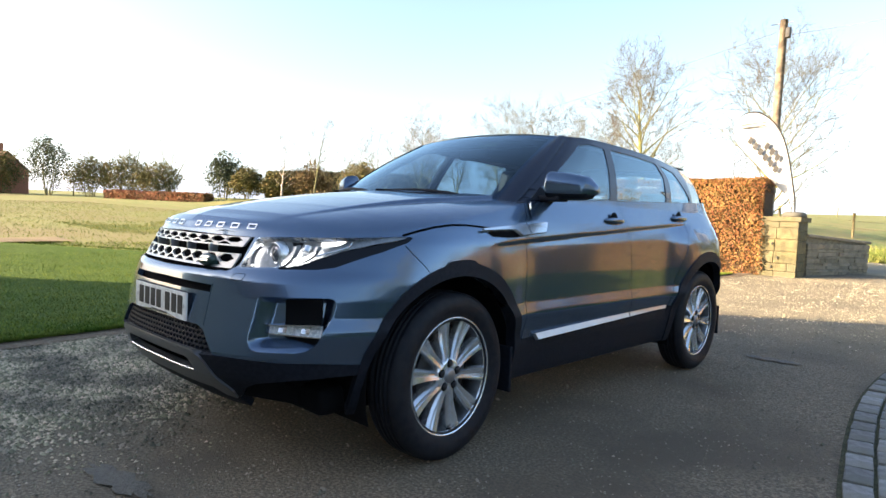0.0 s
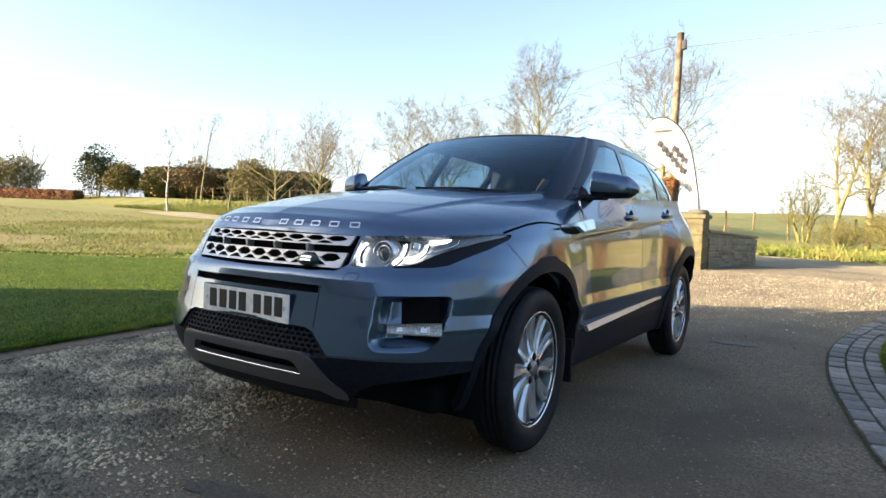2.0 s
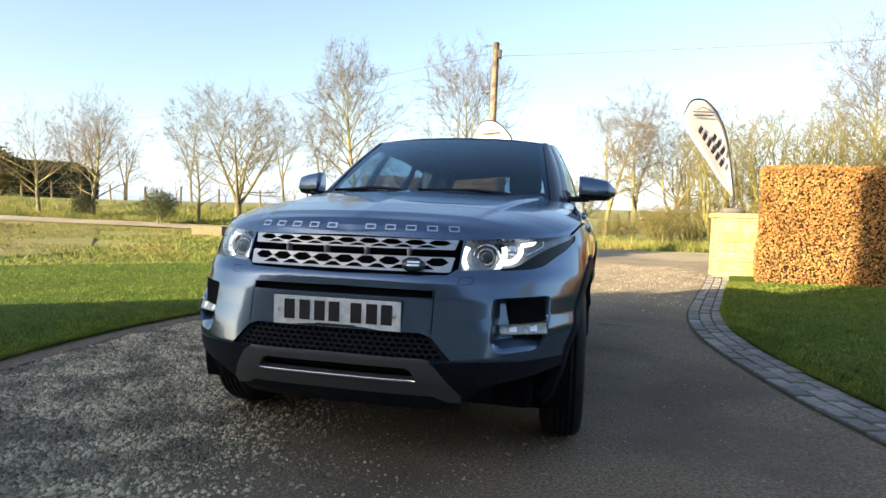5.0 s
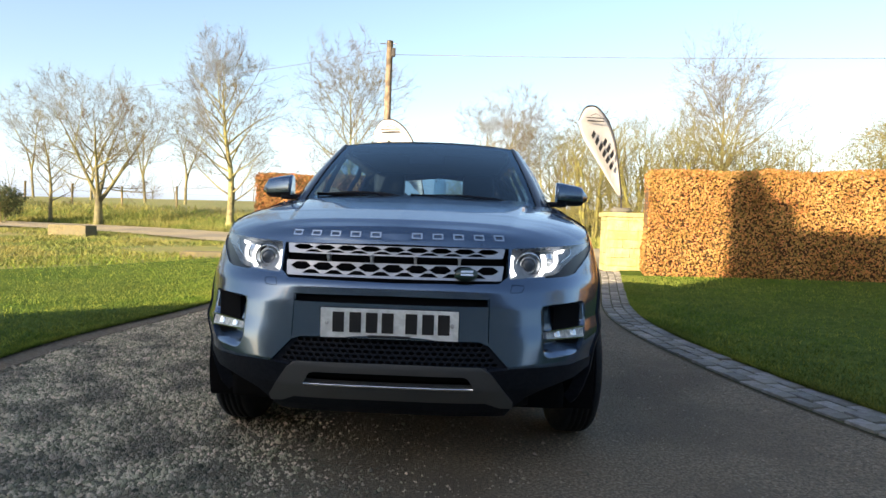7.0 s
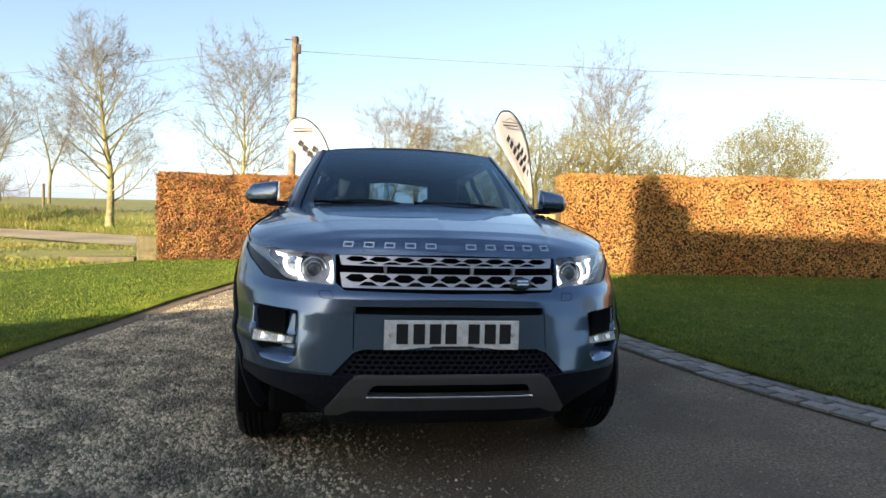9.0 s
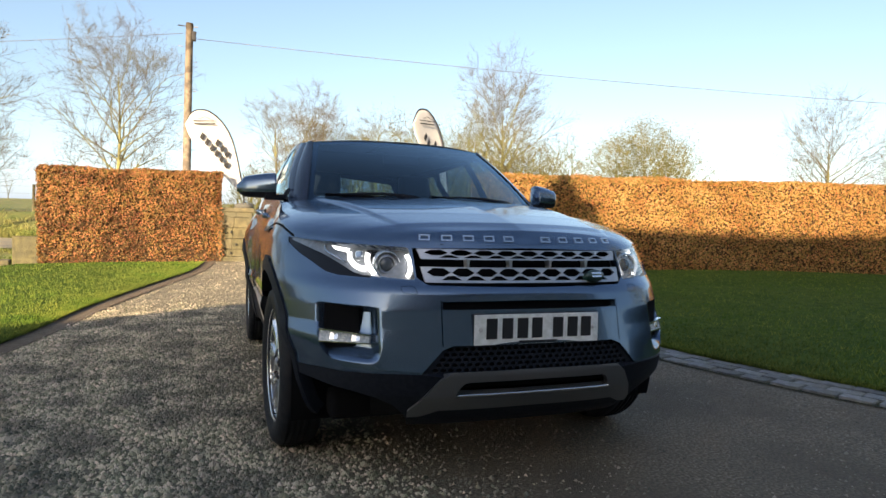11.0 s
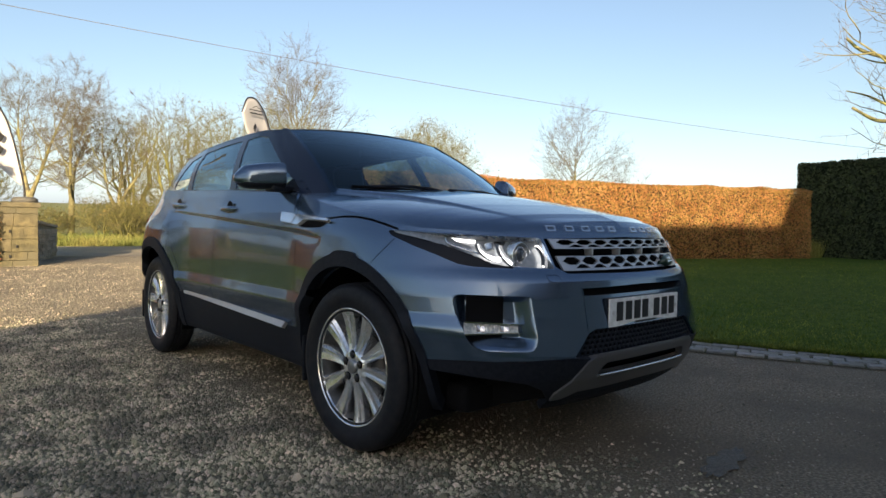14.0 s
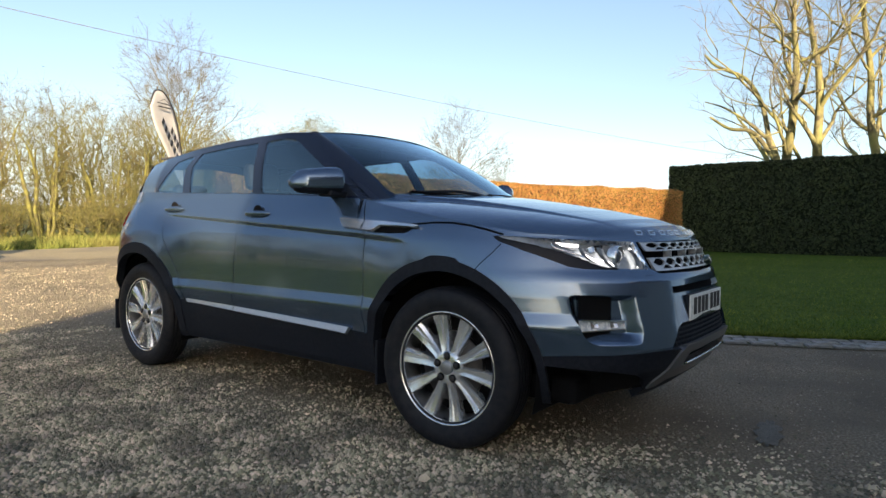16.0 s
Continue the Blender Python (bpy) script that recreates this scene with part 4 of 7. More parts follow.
M_GRIT = material("packed_grit", (0.27, 0.235, 0.175), 0.8, second=(0.17, 0.148, 0.112), scale=3, island=0.5)
tagged(pebbles("grit", 20000, -0.9, 3.4, -4.2, 3.6, 0.0050, lambda x, y: 1 - looseness(x, y) * 0.8, M_GRIT), "fine grit pressed into the packed drive", "gravel", kind="stuff")
M_DAMP = material("damp_gravel", (0.05, 0.042, 0.032), 0.6, second=(0.09, 0.078, 0.06), scale=60, bump=0.4, bump_scale=120)


def damp_patch(cx, cy, a, b, turn, label):
    """A thin ragged stain lying on the drive."""
    ca, sa = math.cos(turn), math.sin(turn)
    rim = []
    for k in range(32):
        w = k / 16 * math.pi
        u, v = a * math.cos(w) * (1 + 0.2 * math.sin(k * 2.1)), b * math.sin(w) * (1 + 0.35 * math.sin(k * 1.7))
        rim.append((cx + u * ca - v * sa, cy + u * sa + v * ca))
    verts = [(x, y, landz(x, y) + 0.009) for x, y in [(cx, cy)] + rim]
    tagged(mesh_object("damp_patch", verts, [(0, k + 1, (k + 1) % 32 + 1) for k in range(32)], M_DAMP), label, "stain", kind="structure")


damp_patch(1.19, 2.12, 0.19, 0.06, 0.0, "small dark damp patch on the packed drive")
damp_patch(0.24, -2.45, 0.20, 0.055, 0.15, "dark damp stain on the packed drive before the car")


def blades(name, x, y, height, mat, lift, width=0.006, lean=0.6):
    n = len(x)
    h = height * rs.uniform(0.5, 1.3, n)
    a = rs.uniform(0, 2 * np.pi, n)
    wx, wy = np.cos(a) * width, np.sin(a) * width
    lx, ly = rs.normal(0, lean, n) * h, rs.normal(0, lean, n) * h
    z = land(x, y) + lift
    v = np.stack([np.stack([x - wx, y - wy, z], -1), np.stack([x + wx, y + wy, z], -1), np.stack([x + lx, y + ly, z + h], -1)], 1)
    return soup(name, v, [(0, 1, 2)], mat)


n = 96000
y = rs.uniform(-3.5, 8.9, n)
x = left_edge(y) - 0.21 - rs.power(0.55, n) ** 2 * 9.0
m = x > lawn_far(y)
tagged(blades("grass", x[m], y[m], 0.032, M_BLADE, 0.02, 0.0045), "short lawn grass blades", "grass", kind="stuff")
n = 90000
y = rs.uniform(-6.0, 6.6, n)
x = right_edge(y) + STRIP + rs.power(0.5, n) ** 2 * 13.5
m = y < hedge_y(np.clip(x, 3.4, 17.5)) + 0.2
tagged(blades("grass", x[m], y[m], 0.034, M_BLADE, 0.02, 0.005), "short shaded lawn grass blades", "grass", kind="stuff")
n = 42000
x = rs.uniform(-24, -4.6, n)
y = rs.uniform(0, 14, n)
far = np.interp(x, [-17, -15.5, -15.0, -10.4, -6.2, -4.4], [-14, -2, 0, 2.9, 6.3, 8.8])
m = (y > far) & (y < far + 3.6)
tagged(blades("grass_tussocks", x[m], y[m], 0.07, M_BLADE, -0.03, 0.011, 0.9), "long tussocky green grass on the verge", "grass", kind="stuff")
n = 60000
x = rs.uniform(-46, 9, n)
line_x = np.array([p.x for p in road_line])[::-1]
line_y = np.array([p.y for p in road_line])[::-1]
y = np.interp(x, line_x, line_y) + 1.9 + np.abs(rs.normal(0, 2.2, n))
tagged(blades("verge_grass", x, y, 0.26, M_TUFT, -0.05, 0.016, 0.7), "dry yellow grass on the roadside bank", "grass", kind="stuff")
n = 90000
x = rs.uniform(-26, -3.5, n)
y = rs.uniform(4, 19, n)
far = np.interp(x, [-17, -15.5, -15.0, -10.4, -6.2, -4.4], [-14, -2, 0, 2.9, 6.3, 8.8])
bare = np.sin(x * 0.9 + y * 0.4) + np.sin(y * 1.3 - x * 0.35) + rs.normal(0, 0.5, n)
m = (y > far + 1.5) & (y < np.interp(x, line_x, line_y) - 1.8) & (bare > -0.5)
tagged(blades("rough_grass", x[m], y[m], 0.085, M_TUFT, -0.05, 0.013, 0.9), "patchy rough grass between the lawn and the lane", "grass", kind="stuff")
n = 60000
x = rs.uniform(-60, -14, n)
y = rs.uniform(-30, 15, n)
tagged(blades("stubble", x, y, 0.06, M_STUBBLE, -0.02, 0.012, 0.8), "cut yellow stubble across the field", "grass", kind="stuff")


for i, (x, y) in enumerate(((17.65, 3.45), (17.82, 3.28), (18.02, 3.08))):
    g = np.random.default_rng(300 + i)
    n = 420
    bx, by = g.normal(0, 0.07, n), g.normal(0, 0.07, n)
    h = 0.58 * g.uniform(0.5, 1.1, n)
    a = g.uniform(0, 2 * np.pi, n)
    lx, ly = bx * 1.6 + g.normal(0, 0.07, n), by * 1.6 + g.normal(0, 0.07, n)
    v = np.stack([np.stack([bx - np.cos(a) * 0.006, by - np.sin(a) * 0.006, 0 * h], -1), np.stack([bx + np.cos(a) * 0.006, by + np.sin(a) * 0.006, 0 * h], -1), np.stack([lx, ly, h], -1)], 1)
    clump = soup("grass_clump", v, [(0, 1, 2)], M_TUFT)
    clump.location = (x, y, landz(x, y) + 0.02)
    tagged(clump, "dry pale ornamental grass clump before the dark hedge", "grass clump")


# ---- thicket, bushes, far hedges ----
M_BRAMBLE = material("bramble_leaf", (0.085, 0.095, 0.022), 0.7, second=(0.15, 0.125, 0.035), scale=1.2, island=0.5)


M_CONIFER = material("conifer_leaf", (0.03, 0.045, 0.018), 0.8, second=(0.05, 0.065, 0.022), scale=1, island=0.4)


def shrub(x, y, w, h, label, seed, mat=None, stems=5, leaves=3, size=0.06, name="shrub", ends=260, each=3, low=0.2, bark=None):
    """A many-stemmed bush: stems from the ground, branches to a lumpy outline, leaves on the shoots."""
    g = np.random.default_rng(seed)
    t = tagged(empty(name, (x, y, landz(x, y) - 0.05)), label, "shrub")
    lines = []
    for k in range(stems):
        a = 2.4 * k + seed
        r = 0.30 * w * (0.4 + 0.6 * ((k * 0.37) % 1))
        lines.append([np.array([math.cos(a) * r * (0.35 + 0.65 * f), math.sin(a) * r * (0.35 + 0.65 * f), f * h * 0.55]) + (g.normal(0, 0.045 * h / 4, 3) * np.array([1, 1, 0]) if f else 0) for f in np.linspace(0, 1, 7)])
    e = crown_points(g, int(ends * 1.7), (0, 0, h * (0.5 + low / 2)), (w * 0.5, w * 0.5, h * (1 - low) / 2), seed, 0.2)
    limbs, at, along = ramify(g, lines, e, 0.014 + 0.0105 * h, tip=0.004, step=max(0.12, h * 0.06), bend=0.22)
    st = tubes_mesh("brushwood", limbs, bark or M_BARK, lambda v: 6 if v == 0 else 3)
    sh, tips = shoots("twig_mass", g, at, along, each, 0.10 * h ** 0.8 + 0.06, M_MOSSTWIG, 0.0045)
    tips = np.repeat(tips, max(leaves, 1), 0)[g.uniform(0, 1, len(tips) * max(leaves, 1)) < (1 if leaves >= 1 else leaves)]
    tips = tips + g.normal(0, 0.05 * h / 4 + size * 0.5, tips.shape)
    cl = leaf_cloud("foliage", tips, np.tile([0, 0, 1.0], (len(tips), 1)), size, mat or M_IVY, g)
    for ob in (st, cl):
        tagged(ob, kind="stuff")
    for ob in (st, sh, cl):
        ob.parent = t
    return t


bushes = [(4.6, 22.8, 3.0, 5.4), (0.2, 26.5, 2.4, 3.2), (4.9, 18.8, 2.8, 5.2), (6.4, 18.2, 3.0, 5.0), (7.9, 17.5, 3.0, 5.2), (9.4, 17.2, 3.0, 4.6), (6.8, 21.2, 3.2, 5.6), (9.2, 20.6, 3.2, 5.4), (3.0, 17.6, 1.6, 1.5), (5.6, 17.0, 2.0, 1.5), (11.8, 18.6, 3.0, 4.8)]
for i, (x, y, w, h) in enumerate(bushes):
    shrub(x, y, w * 1.12, h, "tangled bare thicket with mossy stems beside the lane", 60 + i, None, 6, 0.45, 0.055, ends=330, each=4, low=0.10, bark=M_MOSS)
for i, (x, y, w, h) in enumerate([(1.6, 22.0, 2.4, 1.1), (3.1, 21.2, 2.6, 1.5), (4.6, 20.4, 2.8, 2.0), (5.4, 18.9, 2.8, 2.8), (6.9, 17.3, 2.6, 2.2), (8.4, 16.7, 2.6, 2.4), (10.3, 17.6, 3.0, 3.0), (7.6, 19.4, 3.2, 3.4), (10.8, 19.8, 3.2, 3.6), (12.8, 17.4, 2.8, 2.6)]):
    shrub(x, y, w, h, "low dense bramble and thorn under the bare thicket", 400 + i, M_BRAMBLE, 7, 1, 0.05, ends=240, each=4, low=0.0, bark=M_MOSS)
shrub(20.0, 23.5, 7.0, 6.4, "broad round olive-brown bush behind the hedge", 80, None, 9, 3, 0.075, "bush", 900, 5, 0.1, M_MOSS)
shrub(14.5, 24.5, 3.6, 4.6, "low bare bush behind the hedge", 81, None, 6, 0.4, 0.08, "bush")
shrub(-24.4, 22.0, 1.2, 1.3, "small rounded evergreen bush on the bank", 83, M_CONIFER, 4, 2, 0.08, "bush", 160, 4, 0.05)
shrub(-18.6, 20.3, 1.7, 1.7, "small round evergreen bush on the verge", 82, material("holly_leaf", (0.035, 0.06, 0.02), 0.6, second=(0.07, 0.10, 0.03), scale=3, island=0.4), 4, 2, 0.08, "bush", 220, 4, 0.05)
M_OLIVE = material("olive_leaf", (0.10, 0.10, 0.025), 0.8, second=(0.14, 0.11, 0.035), scale=1, island=0.4)
M_BROWN = material("brown_bush_leaf", (0.13, 0.085, 0.035), 0.8, second=(0.10, 0.075, 0.03), scale=0.6, island=0.4)
M_RUSSET = material("russet_leaf", (0.26, 0.11, 0.05), 0.8, second=(0.18, 0.09, 0.045), scale=0.6, island=0.4)
clipped_hedge("conifer_hedge", [(-62, 34.5), (-50, 38), (-42.2, 40.3)], 3.0, lambda s: 5.2 - 0.01 * s - 0.5 * max(0.0, s - 19.0), "long dark evergreen hedge at the field edge", M_CONIFER, M_YEWSHADE, 16000, 0.34, 14, ragged=0.3)
clipped_hedge("russet_hedge", [(-80, 23.0), (-66, 29.0)], 1.6, lambda s: 2.3, "far russet beech hedge across the field", M_RUSSET, M_HEDGESHADE, 6000, 0.26, 15, ragged=0.12)
clipped_hedge("russet_hedge", [(-100, -4), (-96, 12)], 2.0, lambda s: 4.0, "far dark russet hedge across the field", M_RUSSET, M_HEDGESHADE, 6000, 0.32, 16, ragged=0.15)
for i, (x, y, w, h, mat, lab) in enumerate([
        (-64, 30.5, 4, 5.6, M_CONIFER, "dark green evergreen at the hedge end"), (-60, 31.0, 3.5, 3.6, M_OLIVE, "yellow-green bush at the field edge"), (-57, 33.0, 3.5, 3.2, M_OLIVE, "yellow-green bush at the field edge"),
        (-54, 35.0, 4.5, 4.0, M_BROWN, "brown leafless bush at the field edge"), (-47, 36.5, 4.5, 4.2, M_OLIVE, "olive bush at the field edge"), (-92, 20.0, 6, 8.5, M_CONIFER, "tall dark pine beside far houses"),
        (-88, 24.0, 6, 5.5, M_OLIVE, "olive bush beside far houses"), (-84, 27.0, 6, 6.0, M_OLIVE, "olive-brown tree across the field"), (-79, 29.0, 6, 5.0, M_OLIVE, "olive bush across the field"), (-98, 16.0, 5, 6.0, M_OLIVE, "far olive shrub by a roof")]):
    shrub(x, y, w, h, lab, 100 + i, mat, 5, 3, 0.26, "bush", 260, 3, 0.0)
for i, (x, y, h) in enumerate([(-86, 25, 11.5), (-84.5, 28, 13.5), (-80, 31, 13), (-76, 30, 11.5), (-55, 36, 9), (-50, 38, 9.5), (-44, 42, 9.5), (-40, 43, 8), (-97, 6, 9), (-90, 22.5, 9.5)]):
    bare_tree(x, y, h * 0.85, "far bare tree standing along the field edge", 130 + i, 0.9, 0.14, 2, ends=170, each=3)

far_rng = random.Random(77)
for i in range(18):
    a = radians(100 + 3.1 * i + far_rng.uniform(-1, 1))
    d = far_rng.uniform(85, 150)
    bare_tree(math.cos(a) * d, math.sin(a) * d, far_rng.uniform(5, 9), "small far bare tree on the skyline across the fields", 200 + i, 1.0, 0.12, 2, ends=70, each=3, twig=0.8, low=0.2)

for (x, y, w, d, e, r, turn) in ((-104, 15.5, 9, 6, 3.0, 5.6, 20), (-108, -6, 10, 7, 3.0, 6.0, 10)):
    h = tagged(empty("cottage", (x, y, landz(x, y)), turn), "far low brick cottage with a red-brown roof", "house")
    bm = bmesh.new()
    prof = [(-d / 2, 0), (d / 2, 0), (d / 2, e), (0, r), (-d / 2, e)]
    rings = [[bm.verts.new((px, q, z)) for q, z in prof] for px in (-w / 2, w / 2)]
    for k in range(5):
        bm.faces.new((rings[0][k], rings[0][(k + 1) % 5], rings[1][(k + 1) % 5], rings[1][k]))
    bm.faces.new(rings[0])
    bm.faces.new(rings[1][::-1])
    bmesh.ops.recalc_face_normals(bm, faces=bm.faces)
    part("wall", bm, M_BRICKWALL, h, smooth=False)
    for s in (-1, 1):
        bm = bmesh.new()
        vs = [bm.verts.new(v) for v in ((-w / 2 - 0.3, 0, r + 0.12), (w / 2 + 0.3, 0, r + 0.12), (w / 2 + 0.3, s * (d / 2 + 0.3), e - 0.05), (-w / 2 - 0.3, s * (d / 2 + 0.3), e - 0.05))]
        bm.faces.new(vs)
        bmesh.ops.solidify(bm, geom=bm.faces[:], thickness=0.15)
        part("roof", bm, M_SLATE, h, smooth=False)
    part("chimney", box_bm((w * 0.25, -0.4, r - 0.6), (w * 0.25 + 0.9, 0.4, r + 1.2)), M_BRICKWALL, h, smooth=False)


# ---- fence, pole, wires ----
def post_and_wire(name, keys, label, height, gap, seed):
    line = smooth_line(keys, 30)
    r = random.Random(seed)
    f = tagged(empty(name, (line[0].x, line[0].y, 0)), label, "fence")
    o = Vector((line[0].x, line[0].y, 0))
    run, last, tops = 0, line[0], []
    for q in line:
        run += (q - last).length
        last = q
        if run >= gap or not tops:
            run = 0
            z = landz(q.x, q.y)
            tops.append(Vector((q.x, q.y, z)) - o)
            part("post", tube([tops[-1] - Vector((0, 0, 0.2)), tops[-1] + Vector((r.gauss(0, 0.03), r.gauss(0, 0.03), height * r.uniform(0.92, 1.08)))], 0.055, 7), M_FENCE, f)
    for z in (0.35, 0.65, 0.95):
        part("wire", tube([p + Vector((0, 0, z * height)) for p in tops], 0.004, 4), M_FENCE, f)
    return f


post_and_wire("field_fence", [(-48, 31), (-30, 28.0), (-20, 27.0), (-8, 27), (2, 30)], "post and wire fence along the far field", 1.05, 2.6, 1)
post_and_wire("paddock_fence", [(-3, 36), (6, 31), (20, 27)], "post and rail fence beyond the lane", 1.1, 3.0, 2)

POLE = Vector((-1.97, 12.5, 0))
pole_z = landz(-1.97, 12.5)
pole = tagged(empty("telegraph_pole", (POLE.x, POLE.y, pole_z - 0.1)), "weathered wooden telegraph pole with metal steps", "pole")
part("shaft", tube([(0, 0, 0), (0.02, 0, 3), (0.05, 0, 5.86 - pole_z + 0.1)], [0.105, 0.095, 0.085], 12), M_TIMBER, pole)
for k in range(9):
    s = -1 if k % 2 else 1
    z = 2.6 + 0.36 * k
    part("step", tube([(s * 0.09, 0, z), (s * 0.20, 0, z), (s * 0.21, 0, z + 0.03)], 0.010, 5), M_METAL, pole)
part("junction_box", box_bm((0.10, -0.06, 5.28), (0.20, 0.06, 5.50), 0.01), M_BLACKPAINT, pole, "small black cable box")
part("bracket", tube([(-0.22, 0, 5.62), (0.24, 0, 5.62)], 0.014, 6), M_METAL, pole)


def wire(name, a, b, sag, label):
    pts = [Vector(a).lerp(Vector(b), k / 24) - Vector((0, 0, sag * 4 * (k / 24) * (1 - k / 24))) for k in range(25)]
    return tagged(part(name, tube(pts, 0.0075, 5), M_CABLE), label, "cable")


wire("overhead_cable", (POLE.x + 0.1, POLE.y, 5.50), (30, 4.0, 4.5), 0.3, "thin black overhead cable from the pole")
wire("overhead_cable", (POLE.x - 0.1, POLE.y, 5.6), (-40, 30, 6.8), 0.8, "thin black overhead cable across the sky")


# ---- teardrop flags on the pillars ----
M_FLAGBASE = material("rubber_base", (0.085, 0.085, 0.075), 0.8, second=(0.12, 0.118, 0.10), scale=14, bump=0.3, bump_scale=120)


def teardrop_flag(x, y, z, turn, label, reach):
    f = tagged(empty("feather_flag", (x, y, z), turn), label, "flag")
    part("base", lathe([(0.02, 0.10), (0.15, 0.10), (0.20, 0.07), (0.21, 0.0), (0.02, 0.0)], 24, "z"), M_FLAGBASE, f, "round dark grey weighted base")
    # the mast bends over at the top; the cloth hangs inside the bend
    mast = [Vector((0, 0, 0.08)), Vector((-0.015, 0, 0.32)), Vector((-0.09, 0, 0.72)), Vector((-0.17, 0, 1.10)), Vector((-0.29, 0, 1.48)), Vector((-0.48, 0, 1.78)), Vector((-0.72, 0, 1.965)), Vector((-0.92, 0, 2.0)), Vector((-1.10, 0, 1.93)), Vector((-1.24, 0, 1.68))]
    line = smooth_line([tuple(v) for v in mast], 8)
    part("mast", tube(line, [0.019 - 0.006 * i / len(line) for i in range(len(line))], 7), M_BLACKPAINT, f)
    edge = [p for p in line if p.z > 0.30]
    tail = smooth_line([(-1.24, 0, 1.68), (-1.10, 0, 1.37), (-0.68, 0, 0.93), (-0.40, 0, 0.63), (-0.06, 0, 0.30)], 10)
    bm = bmesh.new()
    n = 40

    def along(pts, t):
        i = min(int(t * (len(pts) - 1)), len(pts) - 2)
        return pts[i].lerp(pts[i + 1], t * (len(pts) - 1) - i)
    rows = []
    back = tail[::-1]
    for i in range(n + 1):
        t = i / n
        a, b = along(edge, t), along(back, t)
        rows.append([bm.verts.new(a.lerp(b, k / 8) + Vector((0, 0.025 * math.sin(k / 8 * math.pi) * math.sin(t * 5), 0))) for k in range(9)])
    for r, s in zip(rows, rows[1:]):
        for k in range(8):
            bm.faces.new((r[k], r[k + 1], s[k + 1], s[k]))
    bmesh.ops.remove_doubles(bm, verts=bm.verts, dist=0.0005)
    bmesh.ops.solidify(bm, geom=bm.faces[:], thickness=0.002)
    part("cloth", bm, M_WHITE, f, "white printed cloth")
    # two lines of black lettering, drawn as plain slanted bars, and a small car outline
    down = Vector((0.67, 0, -0.74)).normalized()
    side = Vector((-0.74, 0, -0.67)).normalized()
    for row, (count, start) in enumerate(((3, Vector((-0.57, 0, 1.34))), (6, Vector((-0.885, 0, 1.455))))):
        for k in range(count):
            c = start + down * (0.150 * k)
            w, h = 0.044, 0.060
            q = [c + down * (sx * w) + side * (sy * h) + down * (0.02 * sy) for sx, sy in ((-1, -1), (1, -1), (1, 1), (-1, 1))]
            for yy in (-0.045, 0.045):
                bm = bmesh.new()
                bm.faces.new([bm.verts.new(v + Vector((0, yy, 0))) for v in q])
                part("mark", bm, M_BLACKPAINT, f, smooth=False)
    bm = bmesh.new()
    for yy in (-0.045, 0.045):
        for a, b, w in (((-1.08, 0, 1.76), (-0.60, 0, 1.79), 0.008), ((-0.98, 0, 1.80), (-0.84, 0, 1.86), 0.006), ((-0.84, 0, 1.86), (-0.68, 0, 1.81), 0.006), ((-1.06, 0, 1.70), (-0.62, 0, 1.73), 0.012)):
            a, b = Vector(a), Vector(b)
            nrm = Vector((-(b - a).z, 0, (b - a).x)).normalized() * w
            bm.faces.new([bm.verts.new(v + Vector((0, yy, 0))) for v in (a - nrm, b - nrm, b + nrm, a + nrm)])
    part("emblem", bm, M_BLACKPAINT, f, smooth=False)
    for ob in list(f.children):
        if ob.name.split(".")[0] != "base":
            ob.data.transform(Matrix.Diagonal((reach, 1, 1, 1)))
    return f


teardrop_flag(-0.68, 9.66, 1.30, 3, "white teardrop advertising flag with black marks on the pillar", 0.95)
teardrop_flag(3.36, 8.05, 1.32, 34, "white teardrop advertising flag standing on the sunlit pillar", 1.0)


# ---- the car ----
from mathutils.geometry import delaunay_2d_cdt

M_PAINT = material("grey_metallic_paint", (0.088, 0.139, 0.214), 0.20, 0.74, second=(0.102, 0.158, 0.242), scale=900, mix=(0.45, 0.55), coat=0.75)
M_PAINT.node_tree.nodes["Principled BSDF"].inputs["Specular Tint"].default_value = (0.42, 0.47, 0.56, 1)
M_GLOSSBLACK = material("gloss_black_trim", (0.009, 0.014, 0.032), 0.10, spec=0.48, coat=0.0)
M_LID = material("satin_black_trim", (0.006, 0.007, 0.012), 0.30, spec=0.22)
M_PLASTIC = material("black_plastic", (0.0075, 0.010, 0.017), 0.60, spec=0.18, second=(0.012, 0.015, 0.023), scale=60, bump=0.15, bump_scale=500)
M_CAVITY = material("dark_cavity", (0.006, 0.006, 0.007), 0.95, spec=0.1)
M_CHROME = material("satin_chrome", (0.72, 0.73, 0.75), 0.22, 1.0)
M_SILVER = material("silver_alloy", (0.80, 0.83, 0.86), 0.21, 0.78, second=(0.74, 0.77, 0.80), scale=30)
# barrel colour darkened for the shade inside the rim
M_BARREL = material("wheel_barrel_shade", (0.16, 0.17, 0.185), 0.38, 0.7, second=(0.10, 0.105, 0.11), scale=14)
M_GRILLE = material("grey_grille_paint", (0.50, 0.51, 0.53), 0.34, 0.6, second=(0.46, 0.47, 0.49), scale=60)
M_SKID = material("grey_skid_paint", (0.13, 0.135, 0.145), 0.38, 0.5, second=(0.14, 0.145, 0.155), scale=300, coat=0.3)
M_RUBBER = material("tyre_rubber", (0.0075, 0.009, 0.014), 0.60, spec=0.25, second=(0.014, 0.015, 0.019), scale=25, bump=0.2, bump_scale=200)
M_LENS = glass_material("lamp_lens", (0.93, 0.95, 0.96), (0.85, 0.88, 0.9), 1.4, 1.2)
M_GLASS = glass_material("window_glass", (0.55, 0.66, 0.74), (0.72, 0.92, 1.0), 1.8, 2.6)
